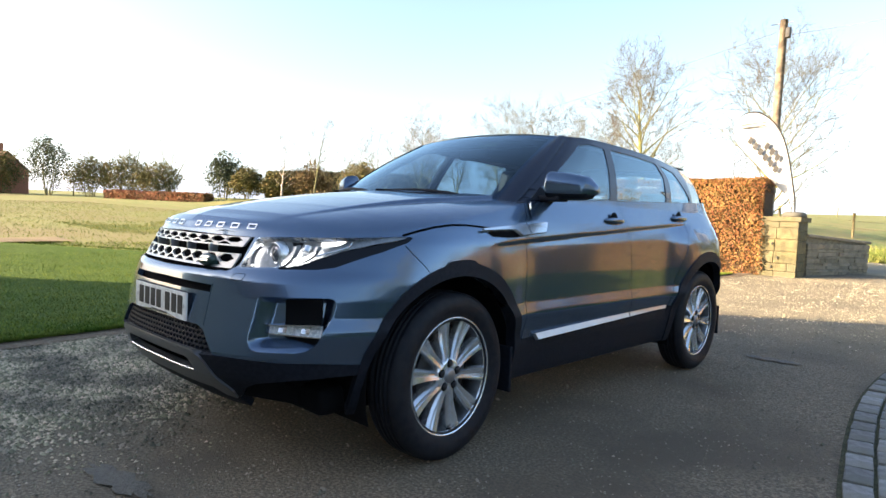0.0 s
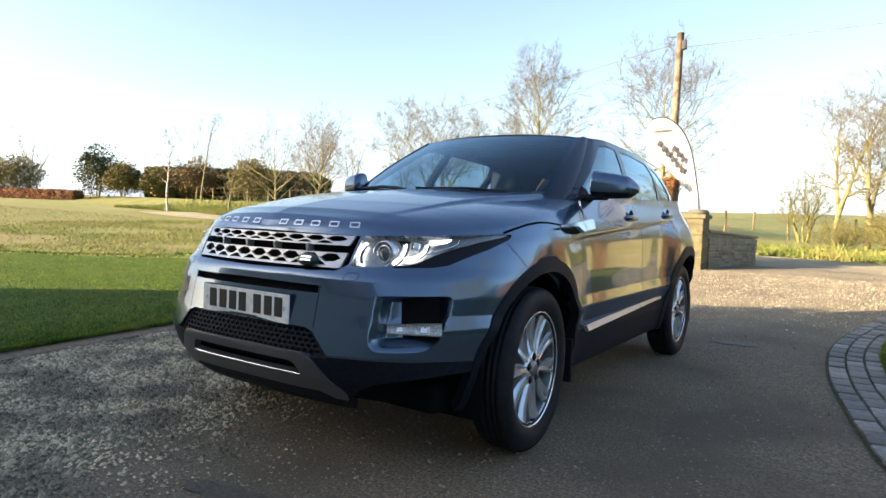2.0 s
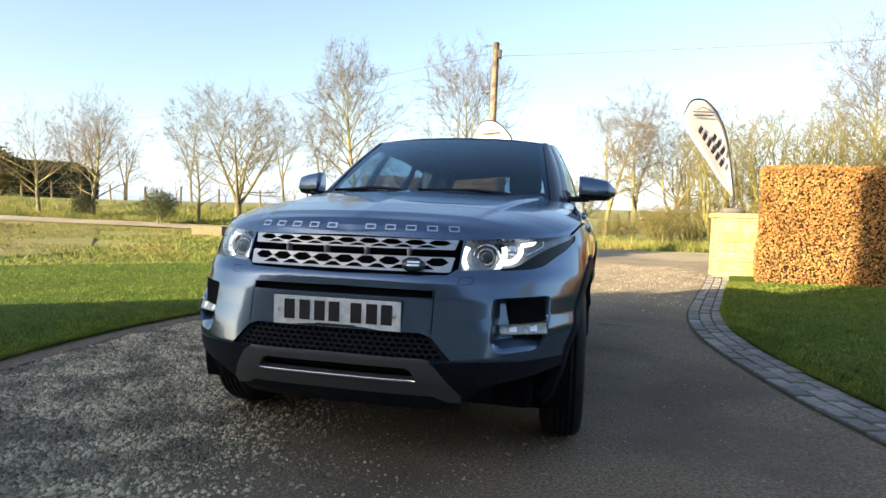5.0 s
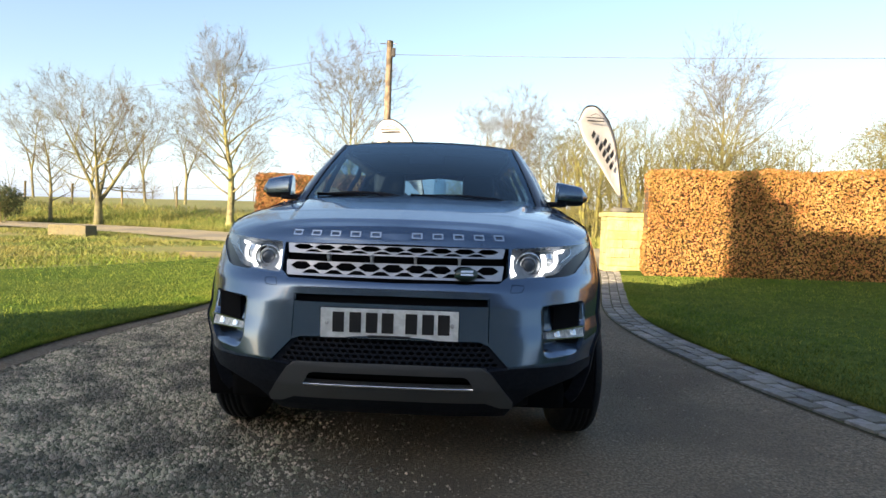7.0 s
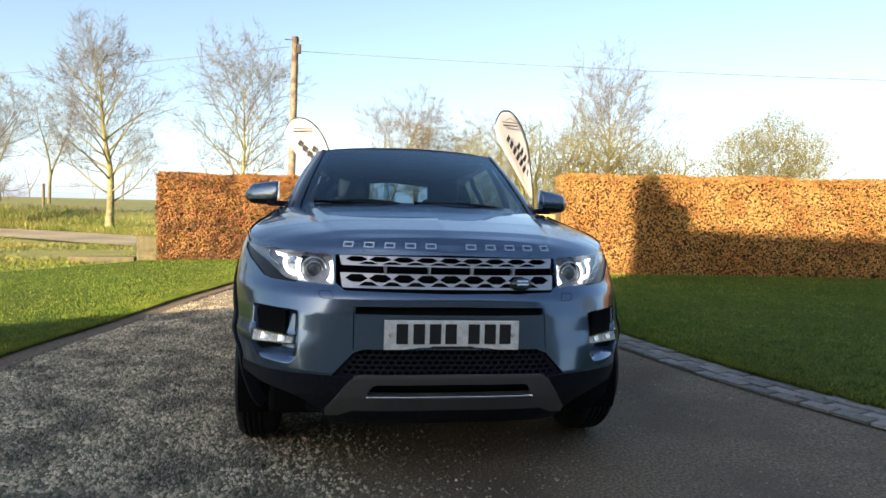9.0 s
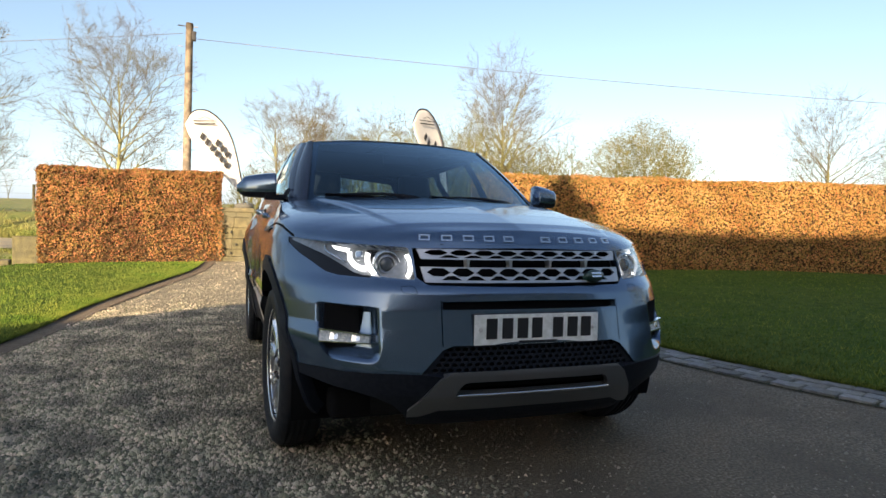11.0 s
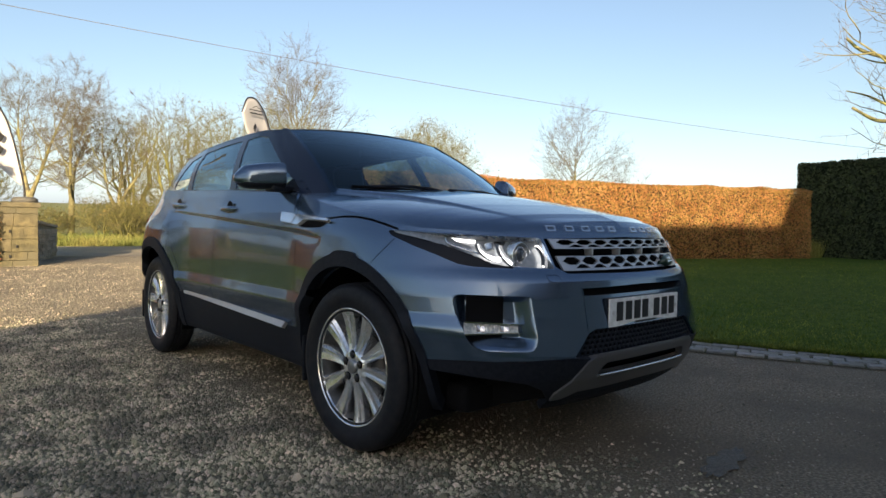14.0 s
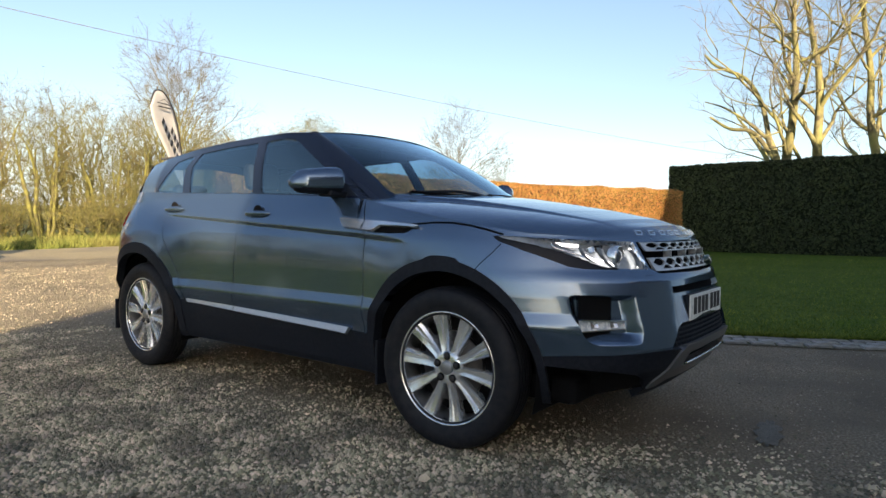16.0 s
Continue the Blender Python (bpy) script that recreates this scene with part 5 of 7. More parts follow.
M_SCREEN = glass_material("windscreen_glass", (0.28, 0.42, 0.56), (0.66, 0.86, 1.0), 1.52, 1.3)
M_SEAT = material("cream_leather", (0.24, 0.215, 0.175), 0.5, second=(0.20, 0.18, 0.145), scale=20, bump=0.2, bump_scale=150)
M_DASH = material("dark_dash", (0.018, 0.018, 0.02), 0.6, second=(0.025, 0.025, 0.027), scale=80, bump=0.2, bump_scale=300)
M_LINING = material("dark_roof_lining", (0.05, 0.05, 0.053), 0.95, second=(0.062, 0.062, 0.066), scale=120)
M_DRL = material("daylight_lamp", (0.9, 0.9, 0.9), 0.3, emission=(1.0, 1.0, 1.0), strength=2.2)
M_DISC = material("brake_disc", (0.025, 0.025, 0.027), 0.45, 0.4)
M_PLATE = material("plate_white", (0.86, 0.88, 0.88), 0.4, second=(0.70, 0.72, 0.71), scale=40)
M_RED = material("tail_lamp_red", (0.25, 0.01, 0.01), 0.15, coat=0.6)
M_BADGE = material("green_badge", (0.012, 0.04, 0.03), 0.3, coat=0.5)
M_MIRROR = material("mirror_silver", (0.9, 0.9, 0.9), 0.02, 1.0)

NOSE, Y_A, Y_B, TAIL = 1.55, -1.20, 1.33, 1.25  # unrolled length of the nose, straight side from-to, unrolled tail
S_END = NOSE + (Y_B - Y_A) + TAIL


def ip(v, keys):
    return np.interp(v, [k[0] for k in keys], [k[1] for k in keys])


def body_half_width(z):
    return ip(z, [(0.15, 0.78), (0.30, 0.845), (0.42, 0.868), (0.50, 0.872), (0.565, 0.893), (0.585, 0.8965), (0.600, 0.8965), (0.648, 0.8835), (0.70, 0.883), (0.78, 0.8845), (0.93, 0.883), (0.96, 0.880), (1.00, 0.872), (1.04, 0.860), (1.15, 0.816), (1.25, 0.79)])


def nose_front(z):
    return ip(z, [(0.15, -1.86), (0.24, -2.03), (0.30, -2.12), (0.40, -2.20), (0.49, -2.235), (0.60, -2.212), (0.70, -2.195), (0.79, -2.178), (0.815, -2.150), (0.84, -2.14), (0.93, -2.110), (0.96, -2.100), (1.05, -2.08)])


def nose_power(z):
    return ip(z, [(0.3, 3.3), (0.49, 3.25), (0.71, 3.05), (0.82, 2.75), (0.96, 2.32), (1.1, 2.2)])


def tail_rear(z):
    return ip(z, [(0.2, 1.90), (0.4, 2.02), (0.65, 2.06), (0.9, 2.02), (1.1, 1.96), (1.25, 1.90)])


def flare(y, z):
    band = np.exp(-((z - 0.62) / 0.42) ** 4)
    f = 0.052 * np.exp(-((y + 1.33) / 0.46) ** 4) * band + 0.068 * np.exp(-((y - 1.33) / 0.46) ** 4) * band
    return f


def side_point(s, z):
    """Point of the unrolled body side at length s and height z."""
    s, z = np.asarray(s, float), np.asarray(z, float)
    w = body_half_width(z)
    n = nose_power(z)
    th = np.clip(s / NOSE, 0, 1) * math.pi / 2
    xn = w * np.sin(th) ** (2 / n)
    yn = Y_A - (Y_A - nose_front(z)) * np.clip(np.cos(th), 0, 1) ** (2 / n)
    tt = np.clip((s - NOSE - (Y_B - Y_A)) / TAIL, 0, 1) * math.pi / 2
    m = 3.2
    xt = w * np.clip(np.cos(tt), 0, 1) ** (2 / m)
    yt = Y_B + (tail_rear(z) - Y_B) * np.sin(tt) ** (2 / m)
    ys = Y_A + (s - NOSE)
    front, back = s < NOSE, s > NOSE + (Y_B - Y_A)
    x = np.where(front, xn, np.where(back, xt, w))
    y = np.where(front, yn, np.where(back, yt, ys))
    x = x + flare(y, z) * (x / w) ** 3
    k = (z - ledge_z(y)) / 0.004
    up = 1 / (1 + np.exp(-np.clip(k, -30, 30)))
    x = x - 0.016 * (1 - up) * np.exp(-np.maximum(ledge_z(y) - z, 0) / 0.06) * np.clip((y + 1.13) / 0.14, 0, 1) * np.clip((1.15 - y) / 0.2, 0, 1)
    return x, y, z


def ledge_z(y):
    """Height of the pressed line along the doors."""
    return 0.940 + 0.062 * (np.asarray(y, float) + 0.9)


def s_of_y(y, z):
    y, z = np.asarray(y, float), np.asarray(z, float)
    c = np.clip((Y_A - y) / (Y_A - nose_front(z)), 0, 1)
    sn = np.arccos(c ** (nose_power(z) / 2)) / (math.pi / 2) * NOSE
    c2 = np.clip((y - Y_B) / (tail_rear(z) - Y_B), 0, 1)
    st = NOSE + (Y_B - Y_A) + np.arcsin(c2 ** 1.6) / (math.pi / 2) * TAIL
    return np.where(y < Y_A, sn, np.where(y > Y_B, st, NOSE + y - Y_A))


def s_of_x(x, z):
    u = np.clip(np.asarray(x, float) / body_half_width(z), 0, 1)
    return np.arcsin(np.clip(u ** (nose_power(z) / 2), 0, 1)) / (math.pi / 2) * NOSE


def edge_z(y):
    """Height of the shoulder: bonnet edge, then waist line."""
    return ip(y, [(-2.2, 0.950), (-1.95, 0.955), (-1.7, 0.972), (-1.5, 1.008), (-1.34, 1.035), (-1.0, 1.088), (-0.75, 1.136), (-0.4, 1.158), (0.14, 1.183), (0.92, 1.207), (1.35, 1.226), (2.1, 1.25)])


def resample(poly, step=0.02, closed=True):
    out = []
    n = len(poly)
    for i in range(n if closed else n - 1):
        a, b = poly[i], poly[(i + 1) % n]
        k = max(1, int(math.hypot(b[0] - a[0], b[1] - a[1]) / step))
        out += [(a[0] + (b[0] - a[0]) * j / k, a[1] + (b[1] - a[1]) * j / k) for j in range(k)]
    if not closed:
        out.append(poly[-1])
    return out


def rounded(poly, r, seg=4):
    """Rounds the corners of a closed polygon."""
    out = []
    n = len(poly)
    for i in range(n):
        p, a, b = Vector(poly[i]), Vector(poly[i - 1]), Vector(poly[(i + 1) % n])
        da, db = a - p, b - p
        k = min(r, da.length * 0.45, db.length * 0.45)
        q0, q1 = p + da.normalized() * k, p + db.normalized() * k
        for j in range(seg + 1):
            t = j / seg
            out.append(tuple((1 - t) ** 2 * q0 + 2 * t * (1 - t) * p + t * t * q1))
    return out


def on_side(poly, r=0.0):
    p = resample(rounded(poly, r) if r else poly)
    return [(float(s_of_y(y, z)), z) for y, z in p]


def on_front(poly, r=0.0):
    p = resample(rounded(poly, r) if r else poly)
    return [(float(s_of_x(x, z)), z) for x, z in p]


def strip(line, half):
    """A thin closed band along an open line of (a, z)."""
    p = [Vector(q) for q in line]
    l, r = [], []
    for i, q in enumerate(p):
        d = (p[min(i + 1, len(p) - 1)] - p[max(i - 1, 0)]).normalized()
        n = Vector((-d.y, d.x)) * half
        l.append(tuple(q + n))
        r.append(tuple(q - n))
    return l + r[::-1]


def circle(cy, cz, r, n=72):
    return [(cy + r * math.cos(2 * math.pi * k / n), cz + r * math.sin(2 * math.pi * k / n)) for k in range(n)]


def inside(poly, px, py):
    """Even-odd test for arrays of points."""
    hit = np.zeros(len(px), bool)
    p = np.array(poly)
    q = np.roll(p, -1, 0)
    for (x0, y0), (x1, y1) in zip(p, q):
        if y0 == y1:
            continue
        c = ((y0 > py) != (y1 > py)) & (px < (x1 - x0) * (py - y0) / (y1 - y0) + x0)
        hit ^= c
    return hit


def cut_sheet(points, regions):
    """Triangulates points with the outlines of regions kept as edges. Returns points and, for each region in turn, its triangles; the rest under ''."""
    verts = [Vector(p) for p in points]
    edges = []
    for _, poly in regions:
        k = len(verts)
        verts += [Vector(p) for p in poly]
        edges += [(k + i, k + (i + 1) % len(poly)) for i in range(len(poly))]
    v, _, f, *_ = delaunay_2d_cdt(verts, edges, [], 0, 1e-5)
    v = np.array([tuple(q) for q in v])
    f = np.array([t for t in f if len(t) == 3])
    c = v[f].mean(1)
    owner = np.full(len(f), -1)
    for i, (_, poly) in enumerate(regions):
        m = inside(poly, c[:, 0], c[:, 1]) & (owner < 0)
        owner[m] = i
    return v, {name: f[[k for k in np.nonzero(np.isin(owner, [i for i, r in enumerate(regions) if r[0] == name]))[0]]] for name in {r[0] for r in regions}} | {"": f[owner < 0]}


def normals_of(fn, v, eps=0.004):
    """Unit normals of a mapped sheet by differences."""
    a = np.stack(fn(v[:, 0] + eps, v[:, 1]), -1) - np.stack(fn(v[:, 0] - eps, v[:, 1]), -1)
    b = np.stack(fn(v[:, 0], v[:, 1] + eps), -1) - np.stack(fn(v[:, 0], v[:, 1] - eps), -1)
    n = np.cross(a, b)
    return n / np.maximum(np.linalg.norm(n, axis=1, keepdims=True), 1e-9)


def lay(name, pieces, mat, parent, label="", offset=0.0, lip=0.0, mirror="both", extra=None):
    """Makes a panel from mapped triangles. pieces: list of (fn, v, tris). mirror: 'both' sides in one mesh, or 1 / -1 for one side."""
    P, N, F = [], [], []
    base = 0
    for fn, v, tris in pieces:
        if not len(tris):
            continue
        used, inv = np.unique(tris, return_inverse=True)
        tr = inv.reshape(-1, 3)
        p = np.stack(fn(v[used, 0], v[used, 1]), -1)
        n = normals_of(fn, v[used])
        flip = (n * (p - np.array([0, p[:, 1].clip(-1.2, 1.2).mean(), 0.5]))).sum(1).mean() < 0
        if flip:
            n = -n
        p = p + n * offset
        fa = np.cross(p[tr[:, 1]] - p[tr[:, 0]], p[tr[:, 2]] - p[tr[:, 0]])
        bad = (fa * n[tr].mean(1)).sum(1) < 0
        tr[bad] = tr[bad][:, ::-1]
        count = {}
        for t in tr:
            for a, b in ((t[0], t[1]), (t[1], t[2]), (t[2], t[0])):
                count[(a, b)] = 1
        rim = [(a, b) for a, b in count if (b, a) not in count]
        quads = []
        if lip:
            k = len(p)
            ring = sorted({a for e in rim for a in e})
            where = {a: k + i for i, a in enumerate(ring)}
            deep = {a: k + len(ring) + i for i, a in enumerate(ring)}
            ring = np.array(ring)
            p = np.concatenate([p, p[ring], p[ring] - n[ring] * lip])
            n = np.concatenate([n, n[ring], n[ring]])
            quads = [(where[a], deep[a], deep[b], where[b]) for a, b in rim]
        faces = [tuple(int(q) for q in t) for t in tr] + quads
        for sgn in ((1, -1) if mirror == "both" else (mirror,)):
            P.append(p * np.array([sgn, 1, 1]))
            N.append(n * np.array([sgn, 1, 1]))
            F += [tuple(q + base for q in (f if sgn > 0 else f[::-1])) for f in faces]
            base += len(p)
    P, N = np.concatenate(P), np.concatenate(N)
    ob = mesh_object(name, P, F, mat, True)
    if not lip:
        ob.data.normals_split_custom_set_from_vertices([tuple(q) for q in N])
    else:
        tri_normals = [tuple(q) for q in N]
        loops = np.zeros(len(ob.data.loops), np.int32)
        ob.data.loops.foreach_get("vertex_index", loops)
        ob.data.update()
        face_n = [None] * len(loops)
        for poly in ob.data.polygons:
            for li in poly.loop_indices:
                face_n[li] = tuple(poly.normal) if poly.loop_total == 4 else tri_normals[loops[li]]
        ob.data.normals_split_custom_set(face_n)
    ob.parent = parent
    if label:
        tagged(ob, label)
    return ob


car = tagged(empty("car"), "dark metallic grey four-door compact luxury off-road car with lit daytime lamps", "car")

# -- outlines of panels on the side (y, z) and on the front (x, z)
ARCH_F, ARCH_R = (-1.33, 0.362), (1.33, 0.362)
shut_hood = [(-1.60, 0.966), (-1.53, 0.986), (-1.45, 1.004), (-1.36, 1.015), (-1.27, 1.016), (-1.18, 1.010), (-1.10, 1.005), (-0.95, 1.004), (-0.755, 1.008)]
shut_front = [(-0.822, 0.46), (-0.822, 0.75), (-0.819, 0.985), (-0.806, 1.03), (-0.784, 1.08), (-0.775, 1.135)]
shut_mid = [(0.285, 0.47), (0.275, 0.75), (0.245, 1.0), (0.185, 1.19)]
shut_rear = [(0.80, 0.47), (0.815, 0.55), (0.86, 0.68), (0.93, 0.80), (1.00, 0.90), (1.045, 1.0), (1.06, 1.10), (1.03, 1.215)]
GAP = 0.0028
P_LAMP = [(0.462, 0.938), (0.550, 0.942), (0.664, 0.947), (0.760, 0.953), (0.828, 0.962), (0.822, 0.950), (0.788, 0.929), (0.742, 0.902), (0.692, 0.867), (0.655, 0.838), (0.600, 0.829), (0.452, 0.820)]
P_LID = [(0.655, 0.838), (0.692, 0.867), (0.742, 0.902), (0.788, 0.929), (0.822, 0.950), (0.828, 0.962), (0.834, 0.957), (0.832, 0.938), (0.806, 0.900), (0.764, 0.857), (0.742, 0.836), (0.705, 0.826), (0.600, 0.822), (0.600, 0.829)]
P_GRILLE = [(-0.02, 0.944), (0.45, 0.936), (0.447, 0.828), (0.41, 0.803), (-0.02, 0.797)]
P_SLOT = [(-0.02, 0.750), (0.368, 0.746), (0.370, 0.718), (-0.02, 0.718)]
P_POCKET = [(0.550, 0.707), (0.572, 0.717), (0.62, 0.723), (0.776, 0.724), (0.786, 0.70), (0.784, 0.62), (0.775, 0.56), (0.756, 0.531), (0.730, 0.520), (0.615, 0.518), (0.592, 0.535), (0.568, 0.62)]
P_MESH = [(-0.02, 0.592), (0.335, 0.590), (0.375, 0.575), (0.455, 0.490), (0.36, 0.480), (-0.02, 0.480)]
P_SKID = [(-0.02, 0.500), (0.345, 0.497), (0.385, 0.475), (0.478, 0.345), (0.474, 0.316), (0.425, 0.322), (0.37, 0.348), (-0.02, 0.350)]
P_SKIDSLOT = [(-0.02, 0.464), (0.283, 0.463), (0.300, 0.455), (0.324, 0.414), (-0.02, 0.412)]
regions = [
    ("hole", on_side(circle(*ARCH_F, 0.440))), ("hole", on_side(circle(*ARCH_R, 0.440))),
    ("grille", on_front(P_GRILLE)), ("lamp", on_front(P_LAMP, 0.012)), ("lid", on_front(P_LID)),
    ("slot", on_front(P_SLOT)), ("pocket", on_front(P_POCKET, 0.02)),
    ("skidslot", on_front(P_SKIDSLOT, 0.012)), ("skid", on_front(P_SKID)), ("mesh", on_front(P_MESH)),
    ("gap_a", on_side(strip(shut_hood, GAP * 1.6))), ("gap_b", on_side(strip(shut_front, GAP))), ("gap_c", on_side(strip(shut_mid, GAP))), ("gap_d", on_side(strip(shut_rear, GAP))),
    ("gap_e", on_front(strip([(0.3735, 0.75), (0.3735, 0.588)], 0.0018))), ("gap_f", on_side(strip([(-1.500, 0.812), (-1.535, 0.852), (-1.572, 0.890), (-1.600, 0.928)], 0.0018))),
    ("arch_f", on_side([((y + 1.33) * 0.976 - 1.318, z + (0.013 * min(1.0, max(0.0, (0.095 - abs(y + 1.345)) / 0.018)) if z > 0.6 else 0.0)) for y, z in circle(*ARCH_F, 0.495, 140)])), ("arch_r", on_side([((y - 1.33) * 0.955 + 1.322, z) for y, z in circle(*ARCH_R, 0.512)])),
    ("strip_f", on_side([(-0.715, 0.482), (0.280, 0.507), (0.280, 0.480), (-0.70, 0.452)])), ("strip_r", on_side([(0.292, 0.507), (0.80, 0.518), (0.78, 0.495), (0.292, 0.481)])),
    ("open", [(float(s_of_x(0.455, 0.27)), 0.250), (float(s_of_x(0.478, 0.31)), 0.312), (float(s_of_x(0.53, 0.36)), 0.362), (float(s_of_x(0.60, 0.395)), 0.394), (float(s_of_x(0.74, 0.42)), 0.418), (float(s_of_y(-1.80, 0.43)), 0.430), (float(s_of_y(-1.70, 0.43)), 0.430), (float(s_of_y(-1.70, 0.27)), 0.250)]),
    ("lower", [(0.0, 0.262), (0.0, 0.490), (float(s_of_x(0.44, 0.49)), 0.491), (float(s_of_x(0.62, 0.48)), 0.487), (float(s_of_y(-1.78, 0.47)), 0.470), (float(s_of_y(-1.2, 0.47)), 0.470), (float(s_of_y(-0.7, 0.48)), 0.468), (float(s_of_y(0.8, 0.48)), 0.510), (float(s_of_y(1.9, 0.48)), 0.50), (S_END, 0.50), (S_END, 0.262)]),
    ("hood", [(float(s_of_y(y, z)), z) for y, z in resample([(-2.06, 0.9495), (-1.75, 0.964), (-1.6, 0.966)] + shut_hood, closed=False)] + [(float(s_of_y(-0.755, 1.1)), 1.3), (float(s_of_y(-2.05, 1.0)), 1.3)]),
    ("door_f", on_side([(-0.822, 0.40)] + shut_front + [(-0.77, 1.3), (0.185, 1.3)] + shut_mid[::-1] + [(0.285, 0.40)])),
    ("door_r", on_side([(0.285, 0.40)] + shut_mid + [(0.185, 1.3), (1.03, 1.3)] + shut_rear[::-1] + [(0.80, 0.40)])),
]
pts = []
for s in np.concatenate([np.linspace(0, NOSE, 74), np.linspace(NOSE, NOSE + Y_B - Y_A, 64)[1:], np.linspace(NOSE + Y_B - Y_A, S_END, 34)[1:]]):
    sy = float(side_point(s, 0.95)[1])
    e = float(edge_z(sy))
    zs = sorted([z for z in np.arange(0.262, 1.26, 0.022) if z < e - 0.006 and not 0.553 < z < 0.675] + [0.565, 0.578, 0.585, 0.592, 0.600, 0.607, 0.620, 0.640, 0.652, 0.660])
    if -1.1 < sy < 1.3:
        lz = float(ledge_z(sy))
        zs = [z for z in zs if abs(z - lz) > 0.02] + [lz + d for d in (-0.018, -0.010, -0.005, 0.0, 0.005, 0.010, 0.018)]
    pts += [(float(s), float(z)) for z in zs] + [(float(s), e)]
s0, s1 = float(s_of_x(0.54, 0.71)), float(s_of_x(0.79, 0.6))
pts += [(float(a), float(b)) for a in np.linspace(s0, s1, 44) for b in np.linspace(0.517, 0.725, 30)]  # finer where the fog lamps sit
SV, ST = cut_sheet(pts, regions)
for k in ST:
    c = SV[ST[k]].mean(1)
    ce = edge_z(side_point(c[:, 0], np.full(len(c), 0.95))[1])
    ST[k] = ST[k][(c[:, 1] < ce) & (c[:, 1] > 0.2625) & (c[:, 0] >= 0) & (c[:, 0] <= S_END)]


def sd(key):
    return [(side_point, SV, ST[key])]


# -- bonnet: from the shoulder to the middle
def bonnet_point(s, r):
    s, r = np.asarray(s, float), np.asarray(r, float)
    y0 = side_point(s, np.full(s.shape, 0.95))[1]
    e = edge_z(y0)
    ex, ey, _ = side_point(s, e)
    cy = ip(ey, [(-2.11, -2.1), (-1.9, -2.02), (-1.6, -1.80), (-1.2, -1.38), (-0.75, -1.02)])
    cz = ip(cy, [(-2.1, 0.951), (-2.085, 0.985), (-2.055, 1.012), (-1.97, 1.040), (-1.75, 1.080), (-1.5, 1.117), (-1.3, 1.143), (-1.02, 1.170)])
    q = 1 - r
    x, y = ex * q, cy + (ey - cy) * q
    z = cz - (cz - e) * (0.36 * q ** 2 + 0.64 * np.abs(q) ** 7)
    xc = 0.453 + (y + 1.97) * 0.168
    ramp = np.clip((y + 2.02) / 0.8, 0, 1)
    st = np.clip((x - xc + 0.012) / 0.030, 0, 1)
    z = z + 0.017 * ramp * (1 - st * st * (3 - 2 * st)) - 0.008 * ramp
    return x, y, z


s_hood = float(s_of_y(-0.755, 1.136))
BV = [(float(s), float(r)) for s in np.linspace(0.0, s_hood, 90) for r in np.linspace(0, 1, 64) ** 1.3]
BV = np.array(BV)
BT = np.array([t for i in range(89) for j in range(63) for t in ((i * 64 + j, (i + 1) * 64 + j, i * 64 + j + 1), ((i + 1) * 64 + j, (i + 1) * 64 + j + 1, i * 64 + j + 1))])
lay("bonnet", [(bonnet_point, BV, BT), *sd("hood")], M_PAINT, car)

# -- painted body, doors, trims
def piece(key, lo, hi):
    """The triangles of a side region whose middle lies between two lengths of the unrolled side."""
    c = SV[ST[key]].mean(1)[:, 0]
    return [(side_point, SV, ST[key][(c > lo) & (c < hi)])]


S_MID = NOSE + (0 - Y_A)
lay("front_body", piece("", -1, S_MID), M_PAINT, car, lip=0.03)
lay("rear_quarter", piece("", S_MID, 99), M_PAINT, car, lip=0.03)
for sgn, word in ((1, "left"), (-1, "right")):
    for key in ("gap_a", "gap_b", "gap_c", "gap_d", "gap_e", "gap_f"):
        lay("panel_gap", sd(key), M_CAVITY, car, offset=-0.009, mirror=sgn)
    for key in ("door_f", "door_r"):
        door = lay("door", sd(key), M_PAINT, car, mirror=sgn, lip=0.012)
    for key in ("arch_f", "arch_r"):
        lay("wheel_arch_trim", sd(key), M_PLASTIC, car, "black plastic wheel arch trim", offset=0.007, lip=0.05, mirror=sgn)
    for key in ("strip_f", "strip_r"):
        lay("sill_strip", [(lambda s, z: (side_point(s, z)[0] + 0.012 - (z - 0.475) * 0.5, *side_point(s, z)[1:]), SV, ST[key])], M_GRILLE, car, "satin silver sill strip", offset=0.006, lip=0.02, mirror=sgn)
for sgn in (1, -1):
    lay("bumper_cladding", piece("lower", -1, float(s_of_y(-1.33, 0.4))), M_PLASTIC, car, "black plastic lower bumper corner", lip=0.03, offset=0.001, mirror=sgn)
    lay("sill_cladding", piece("lower", float(s_of_y(-1.33, 0.4)), float(s_of_y(1.33, 0.4))), M_PLASTIC, car, "black plastic sill", lip=0.03, offset=0.001, mirror=sgn)
lay("rear_cladding", piece("lower", float(s_of_y(1.33, 0.4)), 99), M_PLASTIC, car, "black plastic lower rear bumper", lip=0.03, offset=0.001)
lay("skid_plate", sd("skid"), M_SKID, car, "grey painted skid plate", offset=0.010, lip=0.03)
lay("skid_slot", sd("skidslot"), M_CAVITY, car, offset=-0.035)
lay("lower_grille_back", sd("mesh"), M_CAVITY, car, offset=-0.03)
lay("bumper_slot", sd("slot"), M_CAVITY, car, offset=-0.03)
lay("grille_back", sd("grille"), M_CAVITY, car, offset=-0.045)
for sgn in (1, -1):
    lay("headlight_surround", sd("lid"), M_LID, car, "gloss black lower surround of the headlight", offset=-0.006, mirror=sgn)


def front_y(x, z):
    """y of the nose at x, z."""
    s = s_of_x(np.abs(x), z)
    return float(side_point(s, z)[1])


